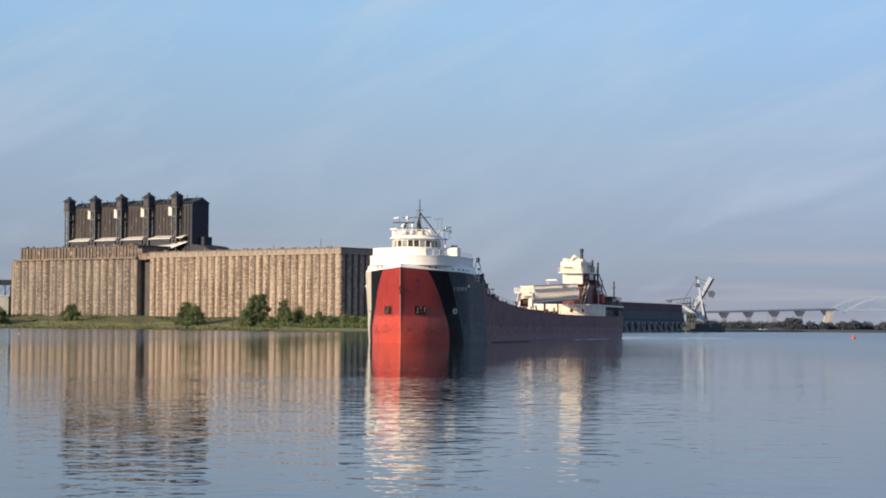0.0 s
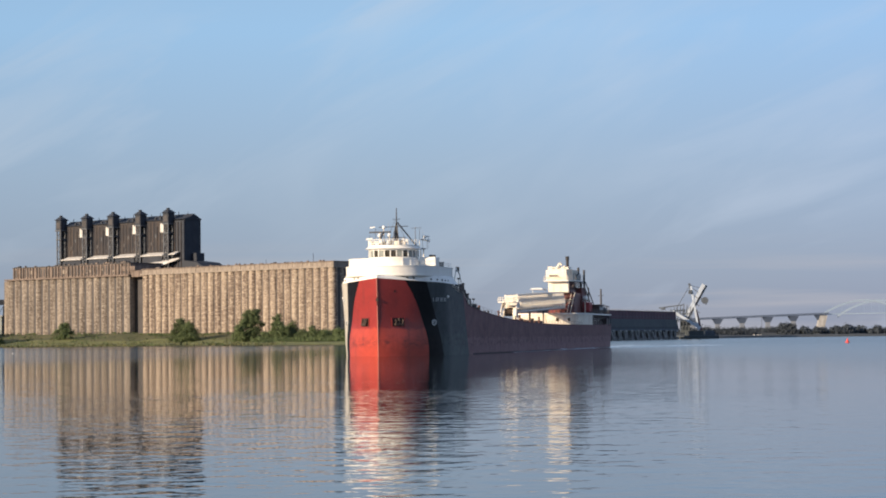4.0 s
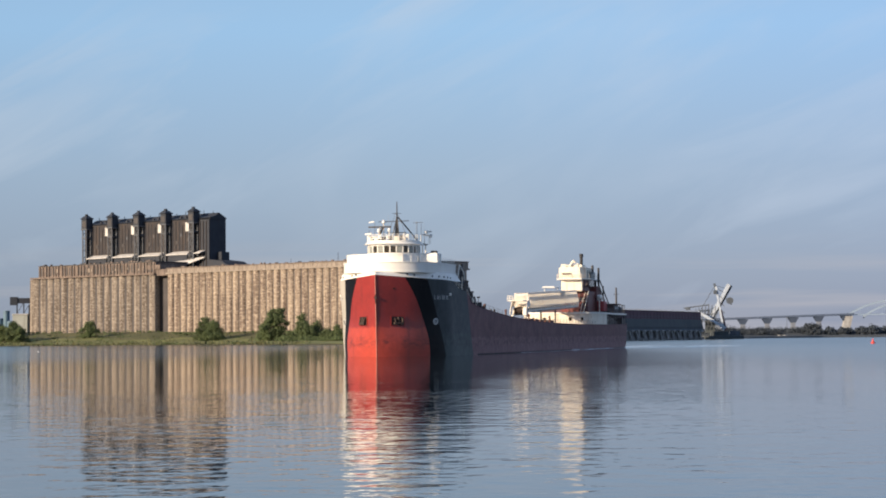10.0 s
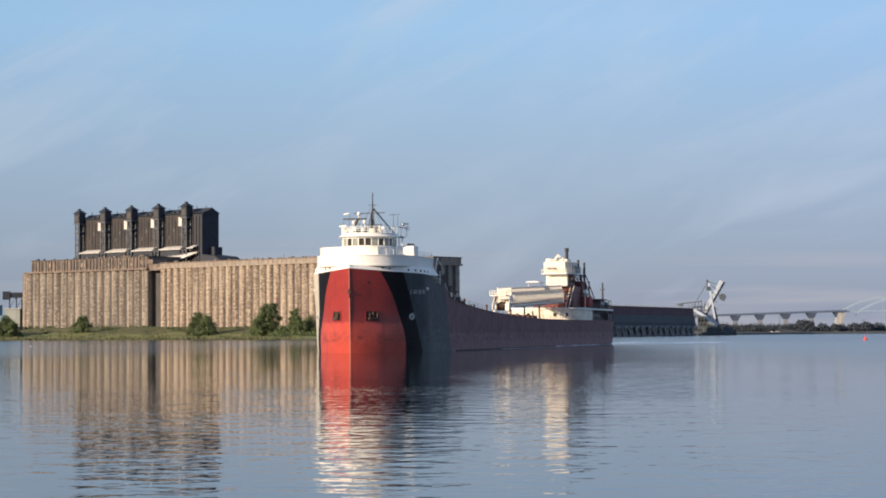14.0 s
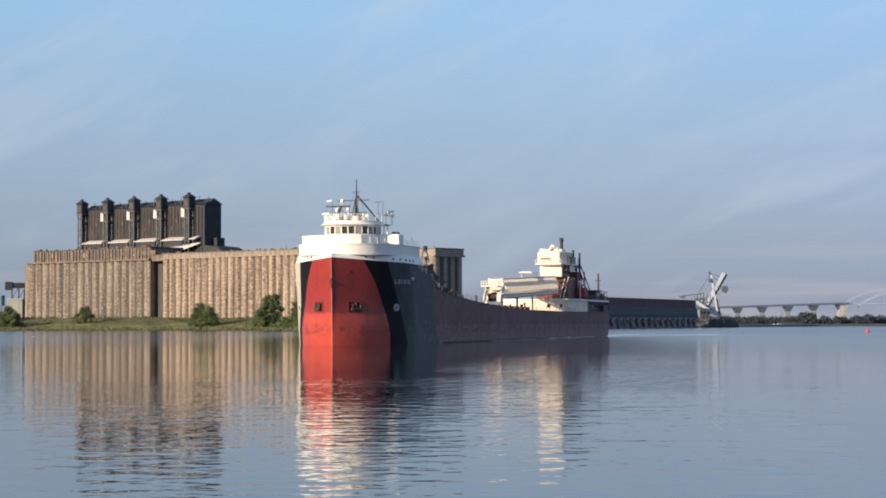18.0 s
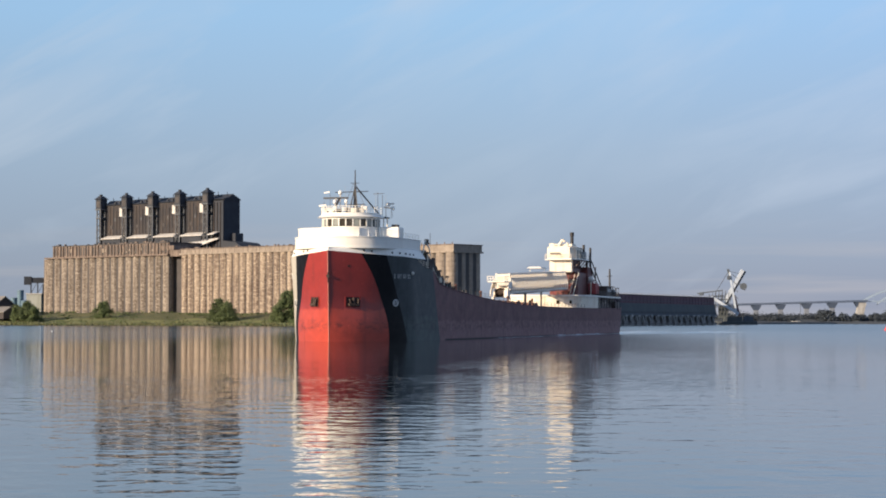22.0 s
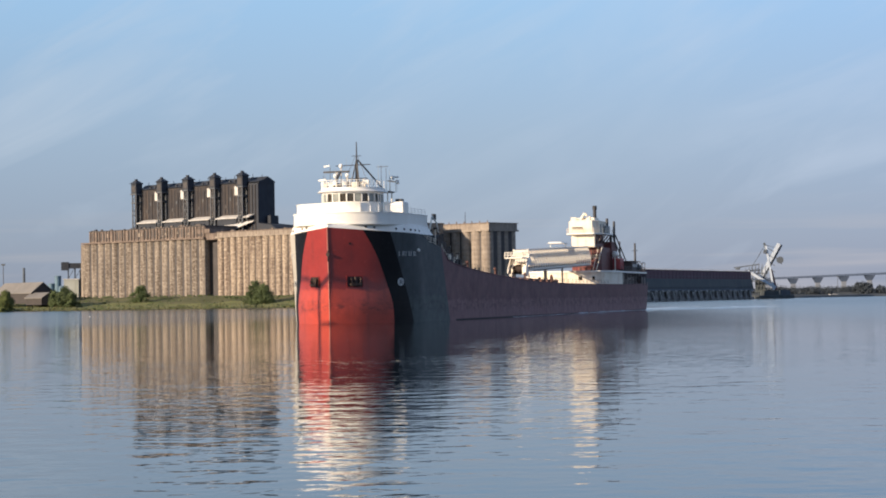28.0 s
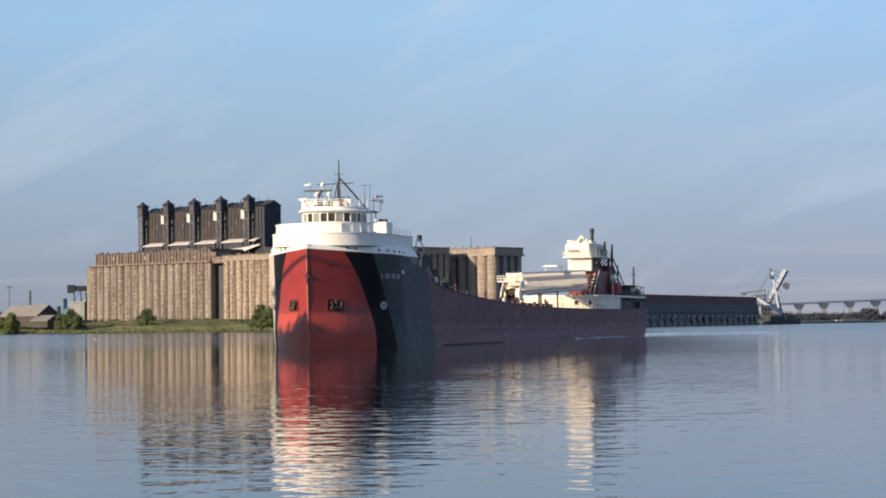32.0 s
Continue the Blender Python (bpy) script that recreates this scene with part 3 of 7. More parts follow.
def build_bank():
    """One sheet of land under the elevator, from the waterline back, and on to the coal dock."""
    bm = B()
    ks = [-150 + i * 6 for i in range(28)] + [18 + i * 5 for i in range(100)] + [520, 560, 620, 800, 1100, 1500]
    us = [-6, -2, 0, 1.2, 2.5, 4, 7, 11, 16, 22, 29, 37, 45, 52, 60, 68, 77, 86, 95, 108, 140, 220, 420, 800, 1400]
    grid = []
    for k in ks:
        row = []
        for u in us:
            b = shore_y(k) + u
            # towards the dock the land ends along the dock's rear
            edge = -140 + 95 * max(0.0, min(1.0, (b + 60) / 160)) + max(0.0, b - 100) * 0.62
            kk = max(k, edge)
            row.append(bm.verts.new(at(kk, b, bank_z(kk, b) if k >= edge else -1.0)))
        grid.append(row)
    for i in range(len(ks) - 1):
        for j in range(len(us) - 1):
            f = bm.faces.new((grid[i][j], grid[i + 1][j], grid[i + 1][j + 1], grid[i][j + 1]))
            f.material_index = 1 if us[j] < 1.2 else 2 if us[j] < 62 + 16 * noise.noise(Vector((ks[i] * 0.03, us[j] * 0.06, 5))) else 0
            f.smooth = True
    return tagged(new("ground", mesh_of("ground", bm, M_grass, M_mud, M_reed)), "grassy green bank with a dark muddy waterline", "ground", kind="structure")


def build_far_shore():
    """The flat land beyond the dock, round the bay under the bridge."""
    bm = B()
    line = [(150, 1640), (240, 1700), (330, 1860), (430, 1840), (560, 1900), (800, 2000), (1300, 2200), (2200, 2500)]
    pts = []
    for i in range(len(line) - 1):
        for j in range(10):
            t = j / 10
            x, y = (line[i][q] * (1 - t) + line[i + 1][q] * t for q in (0, 1))
            pts.append((x, y + 12 * noise.noise(Vector((x * 0.02, 0, 0)))))
    rows = []
    for d, z in ((-4, -1), (0, 0.2), (4, 1.5), (40, 2.2), (300, 2.6), (1200, 3.0), (2300, 3.0)):
        rows.append([bm.verts.new((x + d * 0.15, y + d, z + 0.5 * noise.noise(Vector((x * 0.05, d, 0))) * (z > 1))) for x, y in pts])
    for a, b in zip(rows, rows[1:]):
        for i in range(len(a) - 1):
            bm.faces.new((a[i], a[i + 1], b[i + 1], b[i])).smooth = True
    return tagged(new("far_shore", mesh_of("far_shore", bm, M_farshore)), "flat far shore of the bay, haze put into its blue-grey colour", "ground", kind="structure")


WATER = build_water()
build_bank()
build_far_shore()


# ---- grain elevator ----
def silo_mesh(r, h, n=18):
    """An upright silo shell with the faint rings of its poured lifts."""
    bm = B()
    zs, rings = [], []
    lifts = 13
    for i in range(lifts):
        z0, z1 = h * i / lifts, h * (i + 1) / lifts
        zs += [(z0 + 0.04, r), (z1 - 0.10, r), (z1 - 0.07, r - 0.02), (z1, r - 0.02)]
    for z, q in zs:
        rings.append([bm.verts.new((q * math.cos(2 * math.pi * i / n), q * math.sin(2 * math.pi * i / n), z)) for i in range(n)])
    for a, b in zip(rings, rings[1:]):
        for i in range(n):
            bm.faces.new((a[i], a[(i + 1) % n], b[(i + 1) % n], b[i])).smooth = True
    bm.faces.new(rings[-1])
    return bm


def silo_block(name, label, k0, k1, b0, depth, count, ends, wall_top, mat, proud=1.25):
    """A block of silos: a core, silos side by side along the front, others along its ends."""
    e = thing(name, label, "grain elevator", ELEV @ Matrix.Translation((-k0, b0, 0)))
    L = k1 - k0
    h = wall_top - GROUND + 2.5
    # core colour stands for the shade in the gaps between silos
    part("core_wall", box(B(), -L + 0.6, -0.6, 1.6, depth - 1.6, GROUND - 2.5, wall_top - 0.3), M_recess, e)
    step = L / count
    me = mesh_of("silo", silo_mesh(step * 0.468, h), mat)
    for i in range(count):
        shared("silo", me, e, Matrix.Translation((-(i + 0.5) * step, step * 0.468 + 1.2 - proud, GROUND - 2.5)))
    estep = depth / ends
    me = mesh_of("end_silo", silo_mesh(estep * 0.46, h), mat)
    for i in range(ends):
        for x in (-estep * 0.46, -L + estep * 0.46):
            if i or x < -L / 2:
                shared("end_silo", me, e, Matrix.Translation((x, (i + 0.5) * estep, GROUND - 2.5)))
    return e


def build_annex():
    """The newer, larger block of silos next to the ship."""
    e = silo_block("grain_elevator_annex", "long tan concrete silo block with rounded weathered silos", 0, 170, 0, 33, 28, 6, 45.6, M_concrete)
    part("cornice", box(B(), -170.3, 0.35, -0.45, 33.3, 45.3, 46.1), M_concrete_pale, e)
    part("roof_gallery", box(B(), -169.2, -0.4, 0.6, 32.4, 46.1, 48.7), M_concrete_pale, e, "low pale concrete parapet house on the silo tops")
    part("roof_slab", box(B(), -169.8, 0.1, 0.1, 32.9, 48.7, 49.2), M_gallery, e)
    me = mesh_of("parapet_rib", box(B(), -0.3, 0.3, -0.12, 0.12, 46.1, 48.7), M_concrete_pale)
    for i in range(42):
        shared("parapet_rib", me, e, Matrix.Translation((-2 - i * 4.05, 0.5, 0)))
    rng = random.Random(4)
    for i in range(40):
        k, w = rng.uniform(2, 168), rng.uniform(0.3, 0.9)
        part("roof_vent", box(B(), -k - w, -k + w, 1, 2.2, 49.2, 49.2 + rng.uniform(0.25, 0.9)), M_darksteel if i % 3 == 0 else M_gallery, e)
    part("roof_mast", rod(B(), (-22, 6, 49.2), (-22, 6, 54.5), 0.14), M_darksteel, e)
    part("roof_mast", rod(B(), (-62, 6, 49.2), (-62, 6, 51.8), 0.12), M_darksteel, e)
    return e


def build_old_block():
    """The older block with the tall roof gallery, beyond a dark recess."""
    e = silo_block("grain_elevator_old_block", "weathered tan concrete silo block with a stained roof gallery", 182, 310, 0.4, 30, 17, 5, 45.3, M_concrete_old, 1.0)
    part("cornice", box(B(), -128.4, 0.4, -0.7, 30.3, 45.2, 46.2), M_gallery, e)
    part("gallery_wall", box(B(), -120.5, 0.0, 1.2, 28, 46.2, 53.4), M_gallery, e, "stained concrete roof gallery with many ribs")
    part("gallery_roof", box(B(), -121.2, 0.5, 0.6, 28.6, 53.4, 54.0), M_recess, e)
    rib = mesh_of("gallery_rib", bevelled(box(B(), -0.55, 0.55, -0.45, 0.5, 46.2, 53.4), 0.06), M_gallery)
    slot = mesh_of("gallery_window", box(B(), -0.75, 0.75, -0.1, 0.1, 47.0, 52.6), M_recess)
    for i in range(36):
        if i not in (7, 19, 26):
            shared("gallery_rib", rib, e, Matrix.Translation((-1.2 - i * 3.38 + 0.35 * math.sin(i * 2.3), 0.9 + 0.12 * math.sin(i * 1.7), 0)))
        if i < 35 and i % 5 != 3:
            shared("gallery_window", slot, e, Matrix.Translation((-2.9 - i * 3.38, 1.15, 0)))
    rng = random.Random(12)
    for i in range(34):
        k, w, hh = rng.uniform(1, 119), rng.uniform(0.5, 2.4), rng.uniform(0.3, 1.1)
        part("roof_stub", box(B(), -k - w / 2, -k + w / 2, 0.8, 2.4, 54.0, 54.0 + hh), M_gallery if i % 3 else M_darksteel, e)
    for i in range(22):
        k, z = rng.uniform(2, 118), rng.uniform(46.6, 49.5)
        part("wall_patch", box(B(), -k - rng.uniform(0.4, 0.9), -k + rng.uniform(0.4, 0.9), 0.86, 1.3, z, z + rng.uniform(1.0, 3.2)), M_recess if i % 2 else M_concrete_pale, e)
    # the stair bay at the far end and the link across the recess
    part("end_bay", box(B(), -131.2, -128.2, 1.5, 26, GROUND - 2, 45.0), M_concrete_old, e)
    part("link_wall", box(B(), 0.4, 11.6, 7, 26, GROUND - 2, 44.5), M_recess, e, "recess wall between the silo blocks, its shade put into the colour")
    part("link_bridge", box(B(), -0.5, 12.2, 1.5, 16, 44.5, 48.6), M_gallery, e)
    part("link_room", bevelled(box(B(), -8.5, 4.5, 0.9, 14, 48.6, 51.6), 0.1), M_gallery, e)
    return e


def build_rear_block():
    """The silo block that shows behind the ship's forward house."""
    e = silo_block("grain_elevator_rear_block", "pale concrete silo block standing behind the long annex", -25.4, 62, 44, 27, 11, 4, 44.0, M_concrete_pale, 1.6)
    part("cornice", box(B(), -87.8, 0.4, -0.5, 27.4, 43.8, 44.8), M_concrete_pale, e)
    part("roof_gallery", box(B(), -87.2, -0.2, 0.4, 26.6, 44.8, 48.5), M_concrete_pale, e)
    part("roof_slab", box(B(), -87.6, 0.2, 0.0, 27.0, 48.5, 49.0), M_gallery, e)
    me = mesh_of("roof_post", box(B(), -0.22, 0.22, -0.2, 0.2, 49.0, 50.2), M_gallery)
    for i in range(12):
        shared("roof_post", me, e, Matrix.Translation((-1.5 - i * 6.2, 0.8, 0)))
    part("roof_mast", rod(B(), (-23, 5, 49), (-23, 5, 56), 0.15), M_mast, e)
    return e


def build_headhouse():
    """The dark steel headhouse with its five leg towers."""
    K0, K1, FRONT, DEPTH, LOW, EAVE = 167.5, 293, 36, 14, 44, 83.0
    h = thing("elevator_headhouse", "tall dark rust-streaked steel headhouse with five towers", "headhouse", ELEV)
    part("front_wall", box(B(), -K1, -K0 - 9, FRONT, FRONT + 0.6, LOW, EAVE), M_rustwall, h, "rust-streaked sheet steel wall")
    part("side_wall", box(B(), -K0 - 0.6, -K0, FRONT, FRONT + DEPTH, LOW, EAVE + 0.5), M_darksteel, h)
    part("front_panel", box(B(), -K0 - 9, -K0, FRONT - 0.8, FRONT + 0.2, LOW, EAVE - 1), M_darksteel, h)
    part("rear_wall", box(B(), -K1, -K0, FRONT + DEPTH - 0.6, FRONT + DEPTH, LOW, EAVE), M_darksteel, h)
    part("far_wall", box(B(), -K1 - 0.1, -K1 + 0.5, FRONT, FRONT + DEPTH, LOW, EAVE), M_darksteel, h)
    bm = B()
    roof = [(FRONT - 0.8, EAVE), (FRONT + 5, EAVE + 1.8), (FRONT + DEPTH * 0.55, EAVE + 3.6), (FRONT + DEPTH + 0.6, EAVE), (FRONT + DEPTH, EAVE - 0.6), (FRONT, EAVE - 0.6)]
    ring = [[bm.verts.new((x, y, z)) for y, z in roof] for x in (-K1 - 0.4, -K0 + 0.4)]
    for i in range(6):
        bm.faces.new((ring[0][i], ring[0][(i + 1) % 6], ring[1][(i + 1) % 6], ring[1][i]))
    bm.faces.new(ring[0]), bm.faces.new(ring[1][::-1])
    part("roof", bm, M_darksteel, h)
    pitch = 27.55
    rng = random.Random(3)
    for i in range(5):
        k = 180.8 + i * pitch
        bm = B()
        for dx in (-2.0, 2.0):
            for dy in (-4.4, -0.6):
                beam(bm, (-k + dx, FRONT + dy, LOW), (-k + dx, FRONT + dy, EAVE - 1), 0.7, 0.7)
        for j in range(9):
            z = LOW + 2 + j * 4.2
            for dy in (-4.4, -0.6):
                beam(bm, (-k - 2.0, FRONT + dy, z), (-k + 2.0, FRONT + dy, z), 0.35, 0.35)
                s = 1 if j % 2 else -1
                beam(bm, (-k - 2.0 * s, FRONT + dy, z), (-k + 2.0 * s, FRONT + dy, z + 4.2), 0.35, 0.35)
        t = part("leg_tower", bm, M_lattice, h, "dark steel leg tower with open bracing")
        part("tower_shaft", box(B(), -k - 0.9, -k + 0.4, FRONT - 3.4, FRONT - 1.8, LOW, EAVE - 2), M_darksteel, t)
        part("tower_head", box(B(), -k - 2.7, -k + 2.7, FRONT - 5.0, FRONT + 0.6, EAVE - 3.0, EAVE + 4.2), M_darksteel, t)
        part("tower_cap", prism(B(), [(-k - 3.6, FRONT - 5.9), (-k + 3.6, FRONT - 5.9), (-k + 3.6, FRONT + 1.5), (-k - 3.6, FRONT + 1.5)], EAVE + 4.2, EAVE + 6.4, 0,
                                [(-k - 1.4, FRONT - 3.6), (-k + 1.4, FRONT - 3.6), (-k + 1.4, FRONT - 1.4), (-k - 1.4, FRONT - 1.4)]), M_darksteel, t)
        part("tower_collar", box(B(), -k - 3.1, -k + 3.1, FRONT - 5.4, FRONT + 0.9, EAVE - 3.4, EAVE - 2.6), M_lattice, t)
        part("tower_collar", box(B(), -k - 2.6, -k + 2.6, FRONT - 5.0, FRONT + 0.9, EAVE - 9.4, EAVE - 8.6), M_lattice, t)
        part("tower_louvre", box(B(), -k - 1.9, -k + 1.9, FRONT - 5.12, FRONT - 4.9, EAVE - 1.5, EAVE + 2.6), M_recess, t)
        part("tower_vent", box(B(), -k - 0.8, -k + 0.8, FRONT - 3.4, FRONT - 1.8, EAVE + 6.2, EAVE + 7.6), M_darksteel, t)
        if i < 4:
            # a pale hatch high on the wall beside each tower, and the sloping canopy below
            part("pale_hatch", box(B(), -k - 10.2, -k - 6.6, FRONT - 0.5, FRONT + 0.1, EAVE - 8.2, EAVE - 2.2), M_paleroof, h, "pale hatch high on the wall")
            bm = B()
            x0, x1 = -k - pitch + 3.2, -k - 3
            vs = [bm.verts.new(p) for p in ((x0, FRONT - 5.5, 59.6), (x1, FRONT - 5.5, 59.6), (x1 - 1.5, FRONT, 61.6), (x0 + 1.5, FRONT, 61.6), (x0, FRONT - 5.5, 59.1), (x1, FRONT - 5.5, 59.1), (x1, FRONT, 58.7), (x0, FRONT, 58.7))]
            for f in ((0, 1, 2, 3), (7, 6, 5, 4), (0, 4, 5, 1), (1, 5, 6, 2), (3, 2, 6, 7), (0, 3, 7, 4)):
                bm.faces.new([vs[q] for q in f])
            part("canopy", bm, M_paleroof, h, "pale sloping canopy roof")
            part("canopy_wall", box(B(), x0 + 1, x1 - 1, FRONT - 4.6, FRONT - 4.2, LOW, 58.7), M_darksteel, h)
            part("wall_pier", box(B(), -k - pitch / 2 - 0.6, -k - pitch / 2 + 0.6, FRONT - 0.35, FRONT, 62, EAVE - 4), M_rustwall, h)
            for q in range(3):
                x = -k - pitch * (0.25 + 0.18 * q)
                part("roof_vent", box(B(), x - 0.7, x + 0.7, FRONT + 1, FRONT + 2.4, EAVE + 0.4, EAVE + 1.6 + rng.random()), M_darksteel, h)
            for q in range(5):
                x = -k - 6 - q * (pitch - 12) / 4
                part("small_window", box(B(), x - 0.35, x + 0.35, FRONT - 0.2, FRONT + 0.1, 63.8, 65.4), M_recess, h)
            for q in range(7):
                x = -k - 4.2 - q * (pitch - 8.4) / 6
                if q not in (1, 3):
                    part("sheet_rib", box(B(), x - 0.18, x + 0.18, FRONT - 0.28, FRONT, 62, EAVE - 1.5), M_rustwall if q % 2 else M_darksteel, h)
            for q, (dx, z) in enumerate(((8.0, 68.0), (14.5, 71.5), (19.0, 66.5))):
                part("wall_louvre", box(B(), -k - dx - 0.9, -k - dx + 0.9, FRONT - 0.3, FRONT, z, z + 2.2), M_recess if q != 1 else M_lattice, h)
    # white chute roof and the dark sheds at the foot of the near end
    bm = B()
    vs = [bm.verts.new(p) for p in ((-203, FRONT - 9, 51.6), (-186, FRONT - 9, 51.6), (-170, FRONT - 3, 57.2), (-196, FRONT - 3, 56.0), (-203, FRONT - 9, 51.0), (-186, FRONT - 9, 51.0), (-170, FRONT - 3, 56.6), (-196, FRONT - 3, 55.4))]
    for f in ((0, 1, 2, 3), (7, 6, 5, 4), (0, 4, 5, 1), (1, 5, 6, 2), (2, 6, 7, 3), (3, 7, 4, 0)):
        bm.faces.new([vs[q] for q in f])
    part("white_chute_roof", bm, M_paleroof, h, "white sloping chute roof")
    bm = B()
    vs = [bm.verts.new(p) for p in ((-177.6, FRONT - 5.5, 59.9), (-171.5, FRONT - 5.5, 60.0), (-171.5, FRONT, 62.0), (-176, FRONT, 62.0), (-177.6, FRONT - 5.5, 59.4), (-171.5, FRONT - 5.5, 59.5), (-171.5, FRONT, 61.4), (-176, FRONT, 61.4))]
    for f in ((0, 1, 2, 3), (7, 6, 5, 4), (0, 4, 5, 1), (1, 5, 6, 2), (2, 6, 7, 3), (3, 7, 4, 0)):
        bm.faces.new([vs[q] for q in f])
    part("canopy", bm, M_paleroof, h, "pale sloping canopy roof")
    part("foot_shed", box(B(), -192, -163, FRONT - 8, FRONT, LOW, 50), M_darksteel, h)
    bm = B()
    vs = [bm.verts.new(p) for p in ((-167, FRONT - 2, 55.5), (-154, FRONT - 2, 54), (-143, FRONT - 2, 48), (-167, FRONT - 2, 44), (-167, FRONT + 18, 55.5), (-154, FRONT + 18, 54), (-143, FRONT + 18, 48), (-143, FRONT + 18, 44), (-143, FRONT - 2, 44), (-167, FRONT + 18, 44))]
    for f in ((0, 1, 2, 8, 3), (4, 9, 7, 6, 5), (0, 4, 5, 1), (1, 5, 6, 2), (2, 6, 7, 8), (3, 9, 4, 0)):
        bm.faces.new([vs[q] for q in f])
    part("lean_to", bm, M_darksteel, h)
    part("end_turret", box(B(), -167, -163.0, FRONT + 6, FRONT + 13, 53, 60.5), M_darksteel, h)
    rng = random.Random(8)
    for i in range(14):
        x = -172 - i * 9
        part("roof_stub", rod(B(), (x, FRONT + DEPTH * 0.5, EAVE + 2), (x, FRONT + DEPTH * 0.5, EAVE + 4.6 + rng.random()), 0.22), M_darksteel, h)
    for i in range(3):
        x = -K0 - 2.6 - i * 3
        part("wall_rib", box(B(), x - 0.3, x + 0.3, FRONT - 1.3, FRONT - 0.8, LOW, EAVE - 2), M_rustwall, h)
    return h


build_annex()
build_old_block()
build_rear_block()
build_headhouse()


# ---- yard left of the elevator ----
def build_yard():
    def spot(d, y, z):
        return Vector((d * y, y, z))
    e = thing("elevator_hut", "small pale boxy building with a dark conveyor house above", "building", pose(-0.2168 * 1415, 1415, 8.0, 0, 0, 8) @ Matrix.Scale(1.06, 4))
    part("wall", bevelled(box(B(), -5.0, 4.6, 0, 11, -2, 12.5), 0.1), M_hut, e)
    part("roof_edge", box(B(), -5.4, 5.0, -0.4, 11.4, 12.5, 13.1), M_paleroof, e)
    part("conveyor_house", box(B(), -6.5, 12, 2, 6, 20, 23.5), M_darksteel, e, "dark raised conveyor gallery")
    part("conveyor_head", box(B(), -6.8, -2, 1.5, 6.5, 18.8, 24.2), M_darksteel, e)
    bm = B()
    for x in (-2.4, 2.0, 6.5):
        for y in (2.4, 5.6):
            beam(bm, (x, y, 13), (x, y, 20), 0.5, 0.5)
        beam(bm, (x, 2.4, 13), (x + 4, 2.4, 20), 0.3, 0.3)
    part("conveyor_legs", bm, M_darksteel, e)
    part("side_tower", box(B(), 5.2, 8.2, 2, 8, -2, 19), M_darksteel, e)

    def shed(name, label, d, y, w, depth, wall, ridge, z, turn, roofm):
        s = thing(name, label, "shed", pose(d * y, y, z, 0, 0, turn))
        part("wall", prism(B(), [(-w, 0), (w, 0), (w, depth), (-w, depth)], -2, wall), M_sheddark, s)
        for y in (0, depth - 0.3):
            bm = B()
            p = [bm.verts.new((x, y + dy, z)) for dy in (0, 0.3) for x, z in ((-w, wall), (w, wall), (0, ridge))]
            for f in ((0, 1, 2), (5, 4, 3), (0, 3, 4, 1), (1, 4, 5, 2), (2, 5, 3, 0)):
                bm.faces.new([p[i] for i in f])
            part("gable", bm, M_sheddark, s)
        for sx in (-1, 1):
            bm = B()
            p = [bm.verts.new(q) for q in ((sx * (w + 0.8), -0.8, wall - 0.4), (0, -0.8, ridge + 0.2), (0, depth + 0.8, ridge + 0.2), (sx * (w + 0.8), depth + 0.8, wall - 0.4), (sx * (w + 0.8), -0.8, wall - 0.9), (0, -0.8, ridge - 0.3), (0, depth + 0.8, ridge - 0.3), (sx * (w + 0.8), depth + 0.8, wall - 0.9))]
            for f in ((0, 1, 2, 3), (7, 6, 5, 4), (0, 4, 5, 1), (1, 5, 6, 2), (2, 6, 7, 3), (3, 7, 4, 0)):
                bm.faces.new([p[i] for i in f])
            part("roof_slope", bm, roofm, s)
        return s
    shed("storage_shed", "long brown-roofed shed with a dark gable", -0.2312, 1345, 8.0, 60, 5.5, 12.0, 7.0, 38, M_shedroof)
    shed("low_shed", "low pale-roofed shed beside the big shed", -0.2285, 1335, 6.5, 14, 3.0, 6.0, 6.0, 60, M_shedroof)
    for i, (d, zt) in enumerate(((-0.2268, 13.0), (-0.2236, 18.5), (-0.2216, 11.0))):
        t = thing("storage_tank", "blue upright storage tank in the yard", "tank", pose(d * 1480, 1480, 6.0), "blue tanks in the yard")
        part("shell", rod(B(), (0, 0, -1), (0, 0, zt), 2.4 if i < 2 else 3.0, n=16), M_bluetank, t)
        part("top_rim", rod(B(), (0, 0, zt), (0, 0, zt + 0.5), 2.6, n=16), M_bluetank, t)
    c = thing("chimney", "thin grey chimney behind the sheds", "chimney", pose(-0.2405 * 1600, 1600, 4))
    part("shaft", rod(B(), (0, 0, 0), (0, 0, 29), 1.2, 0.9, n=12), M_dockgrey, c)
    part("rim", rod(B(), (0, 0, 28.6), (0, 0, 29.4), 1.1, n=12), M_dockgrey, c)
    part("ladder", beam(B(), (1.1, -0.6, 2), (0.9, -0.6, 28), 0.3, 0.2), M_darksteel, c)


build_yard()


def build_lamp_mast():
    y = 1650
    m = thing("light_mast", "thin grey light mast behind the sheds", "light mast", pose(-0.2508 * y, y, 4))
    part("pole", rod(B(), (0, 0, -1), (0, 0, 33), 0.45, 0.28, n=8), M_dockgrey, m)
    part("lamp_head", bevelled(box(B(), -1.6, 1.6, -0.4, 0.4, 32.6, 34.0), 0.1), M_dockgrey, m)


build_lamp_mast()


